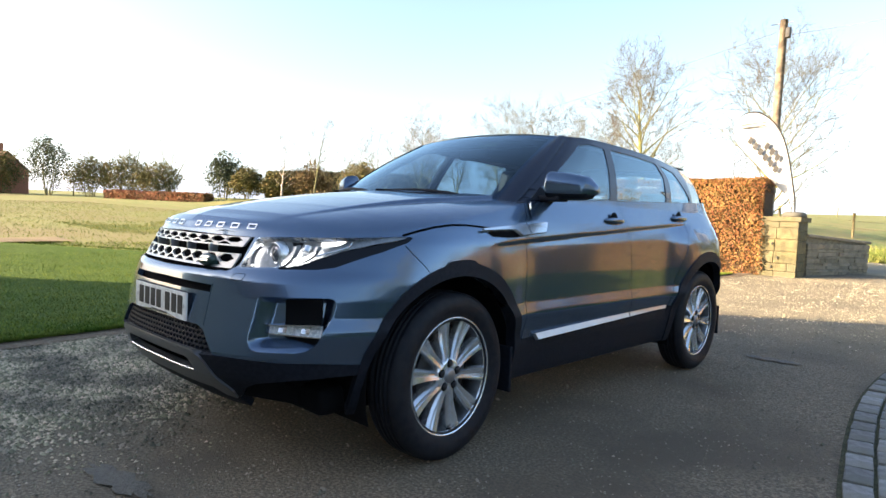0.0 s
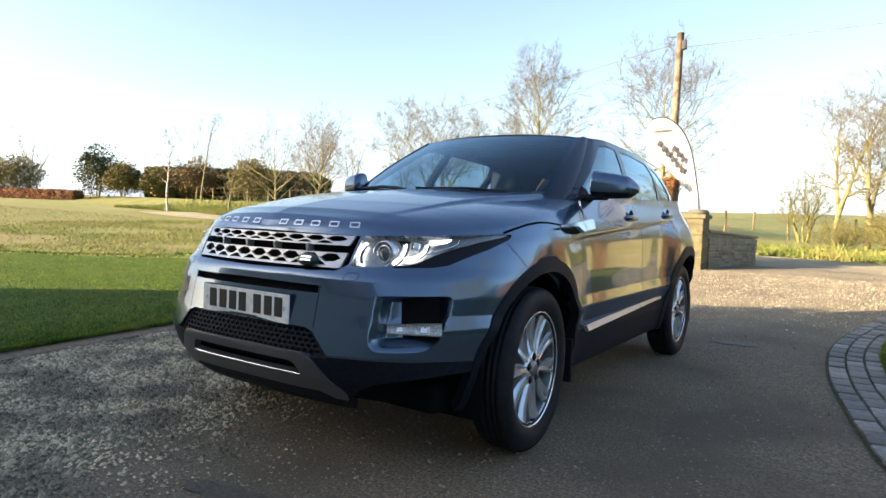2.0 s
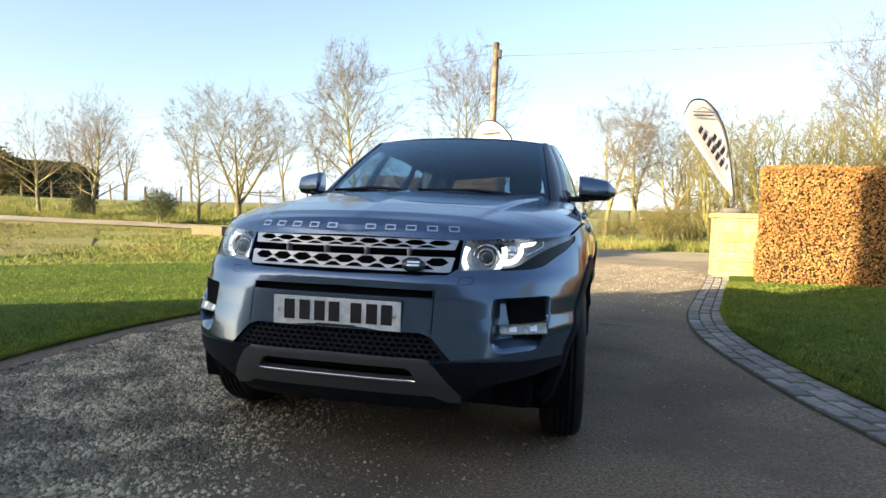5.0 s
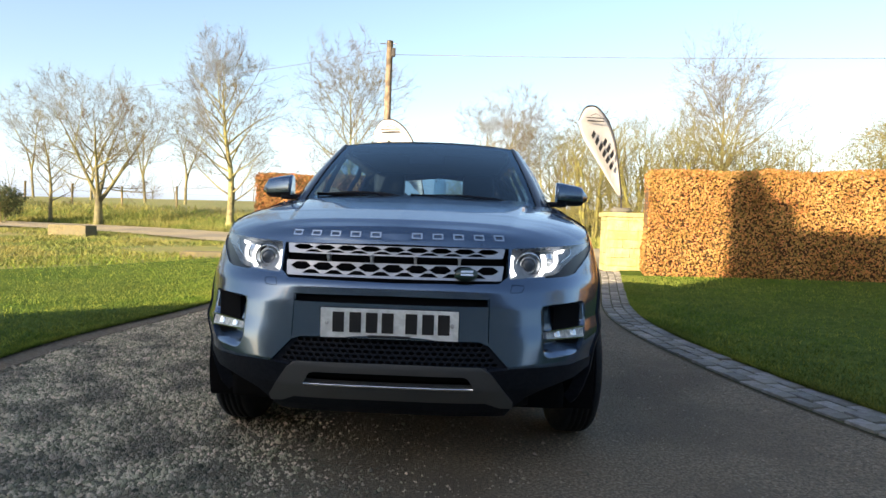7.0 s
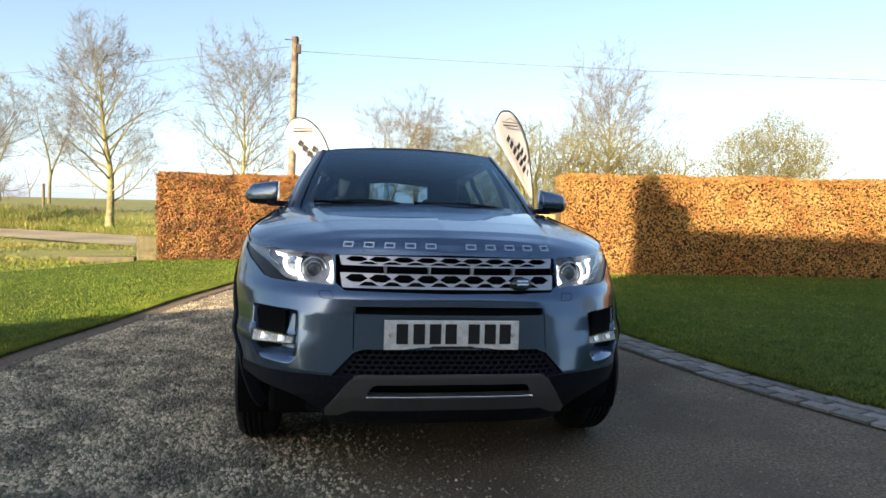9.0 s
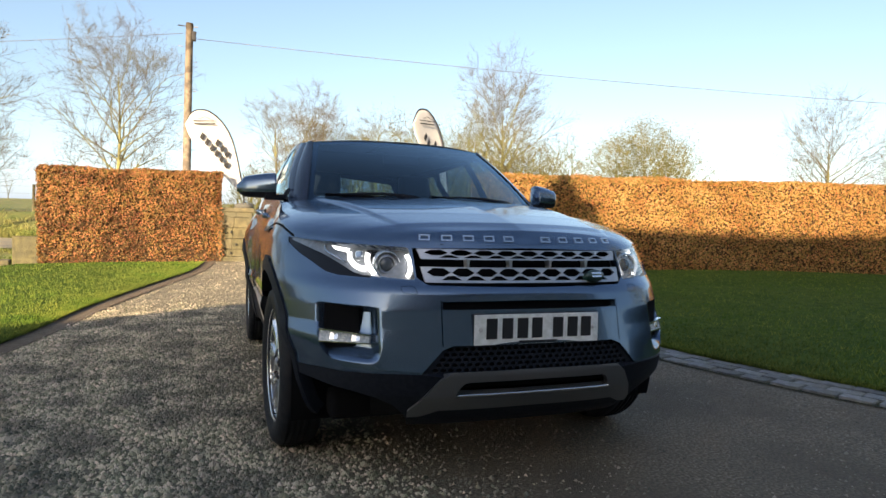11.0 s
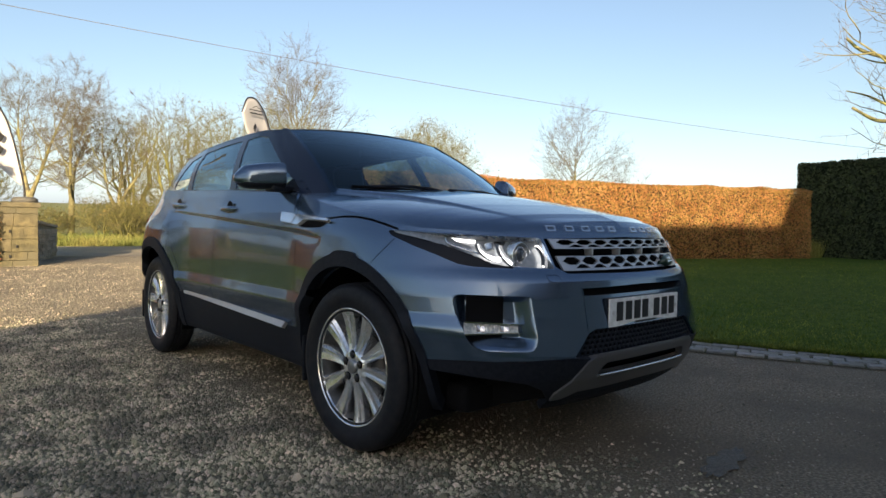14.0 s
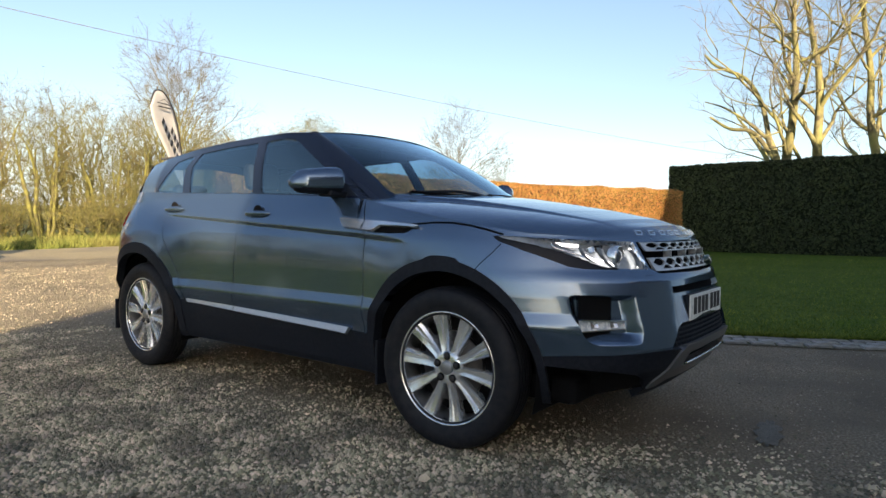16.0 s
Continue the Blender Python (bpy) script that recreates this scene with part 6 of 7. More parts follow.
def nose_frame(x, z):
    """Place on the nose and its outward, sideways directions."""
    d = 0.01
    p = Vector((x, front_y(x, z), z))
    side = (Vector((x + d, front_y(x + d, z), z)) - Vector((x - d, front_y(x - d, z), z))).normalized()
    up = Vector((0, (front_y(x, z + d) - front_y(x, z - d)) / (2 * d), 1)).normalized()
    out = side.cross(up).normalized()
    return p, out, side, up


# -- grille: two silver bars with diamond openings, studs between
def nose_sheet(name, polys, holes, mat, parent, depth, proud, label="", step=0.014, sag=0.0):
    """A plate cut by holes in front view (x, z) and bent over the nose."""
    xs = [p[0] for p in polys]
    zs = [p[1] for p in polys]
    pts = [(float(x), float(z)) for x in np.arange(min(xs), max(xs), step) for z in np.linspace(min(zs), max(zs), 4)]
    v, t = cut_sheet(pts, [("hole", h) for h in holes] + [("plate", resample(polys, 0.02))])
    fn = lambda x, z: (x, np.array([front_y(float(a), float(b)) for a, b in zip(x, z)]) - proud, z - sag * x * x)
    p = np.stack(fn(v[:, 0], v[:, 1]), -1)
    tr = t["plate"]
    used, inv = np.unique(tr, return_inverse=True)
    p, tr = p[used], inv.reshape(-1, 3)
    fa = np.cross(p[tr[:, 1]] - p[tr[:, 0]], p[tr[:, 2]] - p[tr[:, 0]])
    tr[fa[:, 1] > 0] = tr[fa[:, 1] > 0][:, ::-1]
    edge = {}
    for q in tr:
        for a, b in ((q[0], q[1]), (q[1], q[2]), (q[2], q[0])):
            edge[(a, b)] = 1
    rim = [(a, b) for a, b in edge if (b, a) not in edge]
    k = len(p)
    allp = np.concatenate([p, p + np.array([0, depth, 0])])
    faces = [tuple(int(c) for c in q) for q in tr] + [(int(a), int(a) + k, int(b) + k, int(b)) for a, b in rim]
    ob = mesh_object(name, allp, faces, mat)
    ob.parent = parent
    if label:
        tagged(ob, label)
    return ob


for zb, h, reach in ((0.897, 0.038, 0.425), (0.813, 0.056, 0.420)):
    outline = rounded([(-reach - 0.010, zb + h), (reach + 0.010, zb + h), (reach, zb), (-reach, zb)], 0.006, 3)
    holes = []
    pitch = 0.0915
    z0, z1, z2, z3, z4 = (zb + h * f for f in (0.15, 0.43, 0.39, 0.64, 0.93))
    for k in range(-5, 6):
        cx, w = k * pitch, 0.0442
        if abs(cx) + w < reach:
            holes.append([(cx - w, z3), (cx - w * 0.45, z4), (cx + w * 0.45, z4), (cx + w, z3), (cx + w * 0.42, z2), (cx - w * 0.42, z2)])
    for k in range(-5, 5):
        cx = (k + 0.5) * pitch
        if abs(cx) + 0.040 < reach:
            holes.append([(cx - 0.040, z0), (cx - 0.013, z1), (cx + 0.013, z1), (cx + 0.040, z0)])
    nose_sheet("grille_bar", outline, holes, M_GRILLE, car, 0.009, 0.004, "silver grille bar with diamond openings")
for x in (-0.255, -0.085, 0.085, 0.255):
    bm = box_bm((x - 0.007, front_y(x, 0.872) - 0.006, 0.868), (x + 0.007, front_y(x, 0.872) + 0.03, 0.900), 0.002)
    for v in bm.verts:
        if v.co.z < 0.88:
            v.co.x = x + (v.co.x - x) * 0.55
    part("grille_stud", bm, M_GRILLE, car, smooth=False)
mesh_holes = []
for row in range(5):
    cz = 0.5015 + 0.0182 * row
    reach = 0.452 - max(0.0, cz - 0.485) * 0.95
    for k in range(-16, 17):
        cx = (k + 0.5 * (row % 2)) * 0.0285
        if abs(cx) + 0.016 < reach:
            mesh_holes.append([(cx - 0.0128, cz), (cx - 0.0060, cz + 0.0068), (cx + 0.0060, cz + 0.0068), (cx + 0.0128, cz), (cx + 0.0060, cz - 0.0068), (cx - 0.0060, cz - 0.0068)])
nose_sheet("lower_grille_mesh", [(-0.452, 0.492), (-0.373, 0.575), (-0.335, 0.589), (0.335, 0.589), (0.373, 0.575), (0.452, 0.492)], mesh_holes, M_PLASTIC, car, 0.008, -0.016, "black honeycomb grille")
line = [(x, front_y(x, 0.407) - 0.011, 0.408) for x in np.linspace(-0.322, 0.322, 21)]
part("skid_trim", tube(line, 0.0060, 6), M_CHROME, car, "bright trim bar of the skid plate")

p, out, side, up = nose_frame(0.281, 0.832)
bm = lathe([(0.0, 0.016), (0.036, 0.014), (0.040, 0.008), (0.040, -0.02)], 28, "z")
bm.transform(Matrix.Translation(p + out * 0.012) @ Matrix((side, up, out)).transposed().to_4x4() @ Matrix.Diagonal((1.12, 0.62, 1, 1)))
part("badge", bm, M_BADGE, car, "small dark green oval badge")
bm = bmesh.new()
for dz in (0.006, -0.007):
    box_bm((-0.024, dz - 0.004, 0.016), (0.024, dz + 0.004, 0.018), 0, bm)
bm.transform(Matrix.Translation(p + out * 0.012) @ Matrix((side, up, out)).transposed().to_4x4())
part("badge_mark", bm, M_SILVER, car, smooth=False)

# maker's name across the bonnet lip, as plain silver shapes
ls, lr = np.meshgrid(np.linspace(0.02, 1.1, 500), np.linspace(0, 1.0, 420), indexing="ij")
LIP = np.stack(bonnet_point(ls.ravel(), lr.ravel()), -1)
LIP = LIP[(np.abs(LIP[:, 2] - 0.978) < 0.003) & (LIP[:, 1] < -1.9)]
LIP_X = np.arange(0.02, 0.46, 0.04)
LIP_Y = [LIP[np.abs(LIP[:, 0] - q) < 0.02, 1].mean() for q in LIP_X]
for k in range(11):
    if k == 5:
        continue
    x = -0.400 + 0.0810 * k
    qy = float(np.interp(abs(x), LIP_X, LIP_Y))
    qz = 0.978
    bm = bmesh.new()
    w, h, t = 0.021, 0.0130, 0.0052
    for lo, hi in (((-w, 0, h - t), (w, 0.004, h)), ((-w, 0, -h), (w, 0.004, -h + t)), ((-w, 0, -h + t), (-w + t, 0.004, h - t)), ((w - t, 0, -h + t), (w, 0.004, h - t))):
        box_bm(lo, hi, 0, bm)
    ang = math.degrees(math.atan2(front_y(x + 0.02, 0.95) - front_y(x - 0.02, 0.95), 0.04))
    bm.transform(pose(x, qy - 0.004, qz, -34, 0, ang))
    part("emblem", bm, M_CHROME, car, "small raised silver emblem frame", smooth=False)

# -- number plate with plain bars
plate = part("number_plate", box_bm((-0.26, -2.212, 0.590), (0.26, -2.204, 0.702), 0.003), M_PLATE, car, "white front number plate", smooth=False)
for k, x in enumerate((-0.192, -0.128, -0.066, -0.006, 0.083, 0.146, 0.205)):
    part("bar", box_bm((x - 0.022, -2.2145, 0.612), (x + 0.022, -2.2115, 0.688), 0.002), M_BLACKPAINT, plate, smooth=False)
part("dealer_bar", box_bm((-0.08, -2.2135, 0.5945), (0.08, -2.2118, 0.603)), M_BLACKPAINT, plate, smooth=False)
for x in (-0.236, 0.236):
    part("screw_cap", lathe([(0.0, -0.003), (0.008, -0.002), (0.009, 0.001)], 12, "y", centre=(x, -2.2115, 0.647)), M_WHITE, plate)
part("plate_holder", box_bm((-0.262, -2.206, 0.584), (0.262, -2.185, 0.705), 0.004), M_PLASTIC, car, smooth=False)


# -- headlights
def lamp(sgn):
    l = lay("headlight", sd("lamp"), M_LENS, car, "clear headlight with lit white running lamps", offset=0.001, mirror=sgn)
    def lamp_floor(s, z):
        """The back of the lamp: deep beside the grille, running out to the lens at its tip."""
        x, y, _ = side_point(s, z)
        n = normals_of(side_point, np.stack([s, z], -1))
        n = n * np.sign(n[:, 0:1] + 1e-9)
        deep = 0.006 + 0.036 * np.clip((0.815 - x) / 0.13, 0, 1)
        return x - n[:, 0] * deep, y - n[:, 1] * deep, z - n[:, 2] * deep
    bowl = lay("lamp_bowl", [(lamp_floor, SV, ST["lamp"])], M_LAMPBOWL, l, mirror=sgn)
    lay("lamp_wall", [(lambda s, z: side_point(s, z), SV, ST["lamp"])], M_LAMPBOWL, l, offset=-0.044, lip=-0.042, mirror=sgn)

    def place(x, z, back):
        p, out, side, up = nose_frame(x, z)
        m = Matrix((side, up, out)).transposed().to_4x4()
        face = Matrix.Rotation(radians(14), 4, "X")
        return Matrix.Translation(p - out * back), m
    T, m = place(0.548, 0.885, 0.030)
    fwd = Matrix((Vector((1, 0, 0)), Vector((0, 0, 1)), Vector((0.12, -1, 0.0)).normalized())).transposed().to_4x4()
    mir = Matrix.Diagonal((sgn, 1, 1, 1))

    def put(name, bm, mat, M, label=""):
        bm.transform(mir @ M)
        if sgn < 0:
            bmesh.ops.reverse_faces(bm, faces=bm.faces)
        return part(name, bm, mat, l, label)
    put("projector_lens", lathe([(0.0, 0.014), (0.012, 0.0125), (0.022, 0.008), (0.028, 0.0)], 28, "z"), M_PROJECTOR, T @ fwd, "dark glass projector lens")
    put("projector_ring", lathe([(0.028, 0.004), (0.032, 0.006), (0.036, 0.002), (0.040, -0.012), (0.044, -0.03)], 32, "z"), M_CHROME, T @ fwd, "chrome ring round the projector")
    put("projector_hood", lathe([(0.046, 0.008), (0.049, 0.010), (0.052, 0.006), (0.056, -0.03)], 32, "z"), M_SILVER, T @ fwd)
    # running lamps: a curved bar inside, an open ring outside, and a bar along the top
    def bar(keys, rad, back):
        pts = []
        for x, z in keys:
            p, out, side, up = nose_frame(x, z)
            pts.append(tuple(p - out * back))
        return tube(smooth_line(pts, 6), rad, 8)
    def guide(keys, half, back, deep):
        """A lit ribbon at the bottom of a narrow channel that looks straight ahead."""
        F = Vector((0.06, -1, 0)).normalized()
        pts = []
        for x, z in keys:
            p, out, side, up = nose_frame(x, z)
            pts.append(tuple(p - out * back))
        pts = [Vector(q) for q in smooth_line(pts, 6)]
        lit, wall = bmesh.new(), bmesh.new()
        rows = []
        for i, q in enumerate(pts):
            d = (pts[min(i + 1, len(pts) - 1)] - pts[max(i - 1, 0)]).normalized()
            n = d.cross(F).normalized() * half
            rows.append((q, n))
        for (q, n), (r, m) in zip(rows, rows[1:]):
            lit.faces.new([lit.verts.new(v) for v in (q - n, r - m, r + m, q + n)])
            for k in (1, -1):
                a, b = q + n * k * 1.03, r + m * k * 1.03
                wall.faces.new([wall.verts.new(v) for v in (a - F * 0.002, b - F * 0.002, b + F * deep, a + F * deep)])
        return lit, wall
    for keys, half, deep in (([(0.476, 0.920), (0.468, 0.897), (0.469, 0.868), (0.482, 0.840)], 0.0095, 0.019), ([(0.610, 0.924), (0.616, 0.897), (0.610, 0.868), (0.594, 0.845)], 0.0100, 0.019), ([(0.672, 0.924), (0.674, 0.900), (0.661, 0.877), (0.640, 0.866), (0.621, 0.866)], 0.0090, 0.017), ([(0.672, 0.931), (0.704, 0.935), (0.740, 0.940)], 0.0065, 0.013)):
        lit, wall = guide(keys, half, 0.026, deep)
        r = put("running_lamp", lit, M_DRL, Matrix(), "lit white running lamp")
        put("light_guide", wall, M_SKID, Matrix())
    put("indicator", bar([(0.638, 0.925), (0.642, 0.900)], 0.018, 0.03), M_SILVER, Matrix(), "faceted silver reflector")
    put("divider", bar([(0.744, 0.938), (0.740, 0.915), (0.680, 0.880)], 0.004, 0.012), M_CHROME, Matrix())
    return l


M_LAMPBOWL = material("lamp_bowl", (0.30, 0.31, 0.32), 0.34, 0.45, second=(0.23, 0.24, 0.25), scale=60)
M_PROJECTOR = material("projector_glass", (0.03, 0.035, 0.045), 0.05, coat=1.0)
for sgn in (1, -1):
    lamp(sgn)


# -- fog lamp pockets
def ease(v):
    v = np.clip(v, 0, 1)
    return v * v * (3 - 2 * v)


def pocket_point(s, z):
    """The bumper pressed in for the fog lamp: a long ramp from the middle and from below, steep above and outside."""
    x, y, _ = side_point(s, z)
    deep = 0.060 * ease((x - 0.580) / 0.060) * ease((z - 0.518) / 0.055) * ease((0.724 - z) / 0.012) * ease((0.787 - x) / 0.014)
    n = normals_of(side_point, np.stack([s, z], -1))
    n = n * np.sign(n[:, 0:1] + 1e-9)
    return x - n[:, 0] * deep, y - n[:, 1] * deep, z - n[:, 2] * deep


def pocket(sgn):
    b = lay("fog_pocket", [(pocket_point, SV, ST["pocket"])], M_PAINT, car, "recessed painted fog lamp pocket", mirror=sgn)
    mir = Matrix.Diagonal((sgn, 1, 1, 1))
    A, B = Vector((0.612, -2.050, 0)), Vector((0.779, -1.932, 0))
    run = B - A
    inward = Vector((-run.y, run.x, 0)).normalized()

    def block(name, f0, f1, lows, tops, ahead, deep, mat, label="", n=2, zig=0.0, back=0.0):
        """A bar between two shares of the lamp's line; its height runs from lows to tops at either end."""
        bm = bmesh.new()
        rows = []
        for q in range(n):
            t = q / (n - 1)
            o = A + run * (f0 + (f1 - f0) * t) + inward * (ahead + (zig if q % 2 else 0.0))
            z0, z1 = lows[0] + (lows[1] - lows[0]) * t, tops[0] + (tops[1] - tops[0]) * t
            e = o + inward * deep
            u = o + inward * back
            rows.append([bm.verts.new((e.x, e.y, z0)), bm.verts.new((o.x, o.y, z0)), bm.verts.new((u.x, u.y, z1)), bm.verts.new((e.x, e.y, z1))])
        for r, s in zip(rows, rows[1:]):
            for k in range(4):
                bm.faces.new((r[k], s[k], s[(k + 1) % 4], r[(k + 1) % 4]))
        bm.faces.new(rows[0])
        bm.faces.new(rows[-1][::-1])
        bm.transform(mir)
        bmesh.ops.recalc_face_normals(bm, faces=bm.faces)
        return part(name, bm, mat, b, label, smooth=False)
    block("air_intake", 0.26, 0.95, (0.600, 0.606), (0.714, 0.719), 0.024, 0.020, M_CAVITY, "black mesh air intake")
    block("intake_base", 0.20, 0.94, (0.548, 0.548), (0.600, 0.606), 0.016, 0.020, M_CAVITY)
    lampbody = block("fog_lamp", 0.0, 1.0, (0.5845, 0.5805), (0.6115, 0.6215), -0.002, 0.020, M_FOG, "clear faceted fog lamp strip", n=30, zig=0.0012, back=0.010)
    for lows, tops, name in (((0.580, 0.576), (0.5845, 0.5805), "fog_lamp_sill"), ((0.6115, 0.6215), (0.616, 0.627), "fog_lamp_rim")):
        edge = block(name, -0.01, 1.0, lows, tops, -0.005, 0.026, M_CHROME)
        edge.parent = lampbody
    for f0, f1 in ((0.18, 0.34), (0.62, 0.78)):
        rib = block("reflector", f0, f1, (0.590, 0.588), (0.608, 0.614), -0.0035, 0.02, M_CHROME, n=3, zig=0.002, back=0.009)
        rib.parent = lampbody
    return b


M_FOG = material("fog_lamp_lens", (0.95, 0.97, 0.98), 0.28, 0.25, second=(0.58, 0.63, 0.68), scale=95, mix=(0.42, 0.56), coat=1.0, bump=0.9, bump_scale=160)
for sgn in (1, -1):
    pocket(sgn)
    x0, x1, z0, z1 = 0.452, 0.512, 0.770, 0.800
    line = [(sgn * x, front_y(x, z) + 0.0008, z) for x, z in resample(rounded([(x0, z0), (x1 - 0.01, z0 + 0.002), (x1, z1 - 0.004), (x0 + 0.01, z1)], 0.01), 0.01)]
    part("washer_cover", tube(line, 0.0014, 4, closed=True), M_CAVITY, car)

def tilted(z0, lean):
    """The body side leaning back above z0, so that a trim on it looks up."""
    def f(s, z):
        x, y, z = side_point(s, z)
        return x + 0.020 - (z - z0) * lean, y, z
    return f


# -- bright blade on the wing and door, door handles
for sgn in (1, -1):
    for key, poly in (("vent_blade", [(-1.185, 0.992), (-1.190, 0.999), (-1.00, 1.013), (-0.828, 1.024), (-0.828, 0.978), (-0.900, 0.974), (-0.945, 0.999), (-1.05, 0.997)]), ("door_blade", [(-0.812, 1.025), (-0.640, 1.038), (-0.624, 1.034), (-0.680, 0.990), (-0.812, 0.980)])):
        v, t = cut_sheet([], [("p", on_side(poly))])
        lay(key, [(tilted(0.978, 0.42), v, t["p"])], M_SILVER, car, "satin silver side blade", offset=0.010, lip=0.016, mirror=sgn)
    v, t = cut_sheet([], [("p", on_side([(-1.165, 0.994), (-1.05, 0.997), (-0.945, 0.999), (-0.900, 0.974), (-0.898, 0.968), (-1.00, 0.964), (-1.11, 0.968)]))])
    lay("vent_recess", [(side_point, v, t["p"])], M_CAVITY, car, offset=0.003, mirror=sgn)
    for y, z in ((0.085, 1.066), (1.00, 1.102)):
        x = float(side_point(s_of_y(y, z), z)[0])
        bm = bmesh.new()
        rows = []
        for q in range(13):
            u = q / 6 - 1
            half = 0.0165 * (1 - abs(u) ** 5 * 0.75)
            lift = 0.006 + 0.022 * (1 - abs(u) ** 4)
            rows.append([bm.verts.new((x + dx, y + 0.118 * u, z + dz)) for dx, dz in ((-0.02, half), (lift - 0.006, half), (lift, half * 0.55), (lift, -half * 0.45), (lift - 0.007, -half), (-0.02, -half))])
        for p, q in zip(rows, rows[1:]):
            for k in range(5):
                bm.faces.new((p[k], q[k], q[k + 1], p[k + 1]))
        bm.faces.new(rows[0])
        bm.faces.new(rows[-1][::-1])
        bm.transform(Matrix.Diagonal((sgn, 1, 1, 1)))
        bmesh.ops.recalc_face_normals(bm, faces=bm.faces)
        h = part("door_handle", bm, M_PAINT, car, "painted door handle")
        bm = lathe([(0.0, 0.004), (0.034, 0.003), (0.046, -0.004)], 20, "x", centre=(x + 0.004, y - 0.005, z + 0.004))
        bm.transform(Matrix.Diagonal((sgn, 1, 1, 1)))
        part("handle_cup", bm, M_CAVITY, h)


# -- greenhouse
def belt_x(y):
    return ip(y, [(-0.82, 0.700), (-0.76, 0.765), (-0.66, 0.795), (-0.3, 0.806), (0.2, 0.810), (0.95, 0.800), (1.4, 0.770), (1.75, 0.69), (1.9, 0.60)])


def rail(y):
    return (ip(y, [(-0.13, 0.588), (-0.04, 0.626), (0.12, 0.648), (0.5, 0.652), (1.0, 0.640), (1.5, 0.598), (1.85, 0.545)]), ip(y, [(-0.13, 1.551), (0.05, 1.560), (0.3, 1.557), (0.7, 1.546), (1.1, 1.524), (1.5, 1.490), (1.85, 1.455)]))


def glasshouse_point(s, v):
    """s from the front pillar (0) to the rear (1); v from waist (0) to roof rail (1)."""
    y = (-0.815 + 0.685 * v) * (1 - s) + (1.80 + 0.04 * v - 0.06 * v) * s
    yb, yr = -0.815 * (1 - s) + 1.80 * s, -0.13 * (1 - s) + 1.78 * s
    x0, z0 = belt_x(yb), edge_z(yb) - 0.012
    x1, z1 = rail(yr)
    x = x0 + (x1 - x0) * v + 0.022 * np.sin(np.pi * np.clip(v, 0, 1))
    z = z0 + (z1 - z0) * v
    return x, y, z


def gh(y, z):
    """Solves s, v on the glasshouse for a side view place."""
    s, v = 0.5, 0.5
    for _ in range(30):
        yb, yr = -0.815 * (1 - s) + 1.80 * s, -0.13 * (1 - s) + 1.78 * s
        z0, z1 = float(edge_z(yb)) - 0.012, float(rail(yr)[1])
        v = (z - z0) / (z1 - z0)
        a, b = -0.815 + 0.685 * v, 1.80 - 0.02 * v
        s = (y - a) / (b - a)
    return s, v


W_F = [(-0.675, 1.152), (-0.30, 1.170), (0.105, 1.187), (0.225, 1.512), (0.06, 1.522), (-0.05, 1.505), (-0.30, 1.365)]
W_R = [(0.190, 1.190), (0.60, 1.202), (0.895, 1.210), (0.985, 1.400), (0.945, 1.485), (0.60, 1.505), (0.300, 1.513)]
W_Q = [(0.985, 1.214), (1.345, 1.228), (1.375, 1.25), (1.27, 1.445), (1.06, 1.475), (1.02, 1.46), (1.07, 1.40)]
gpts = [(float(a), float(b)) for a in np.linspace(0, 1, 80) for b in np.linspace(0, 1, 20)]
glass_regions = [(n, [gh(*q) for q in resample(rounded(p, 0.02), 0.03)]) for n, p in (("f", W_F), ("r", W_R), ("q", W_Q))]
GV, GT = cut_sheet(gpts, glass_regions)
for sgn in (1, -1):
    lay("window_frame", [(glasshouse_point, GV, GT[""])], M_GLOSSBLACK, car, "gloss black window frame and pillars", lip=0.02, mirror=sgn)
    for k in "frq":
        lay("side_window", [(glasshouse_point, GV, GT[k])], M_GLASS, car, "tinted side window", offset=-0.004, mirror=sgn)
for sgn in (1, -1):
    v, t = cut_sheet([], [("p", [gh(*q) for q in resample([(-0.665, 1.150), (-0.49, 1.160), (-0.56, 1.225)], 0.03)])])
    lay("mirror_base", [(glasshouse_point, v, t["p"])], M_PLASTIC, car, offset=0.004, mirror=sgn)


def roof_point(s, r):
    y = -0.13 + (1.85 + 0.13) * np.asarray(s, float)
    x1, z1 = rail(y)
    zc = ip(y, [(-0.22, 1.572), (0.0, 1.592), (0.3, 1.606), (0.8, 1.603), (1.3, 1.578), (1.85, 1.530)])
    q = 1 - np.asarray(r, float)
    yy = y - 0.075 * (1 - q * q) * (1 - np.asarray(s, float)) + 0.06 * (1 - q * q) * np.asarray(s, float)
    return x1 * q, yy, zc - (zc - z1) * np.abs(q) ** 2.6


def grid(fn, na, nb):
    v = np.array([(a, b) for a in np.linspace(0, 1, na) for b in np.linspace(0, 1, nb)])
    t = np.array([q for i in range(na - 1) for j in range(nb - 1) for q in ((i * nb + j, (i + 1) * nb + j, i * nb + j + 1), ((i + 1) * nb + j, (i + 1) * nb + j + 1, i * nb + j + 1))])
    return [(fn, v, t)]


lay("roof", grid(roof_point, 40, 24), M_PAINT, car, lip=0.02)


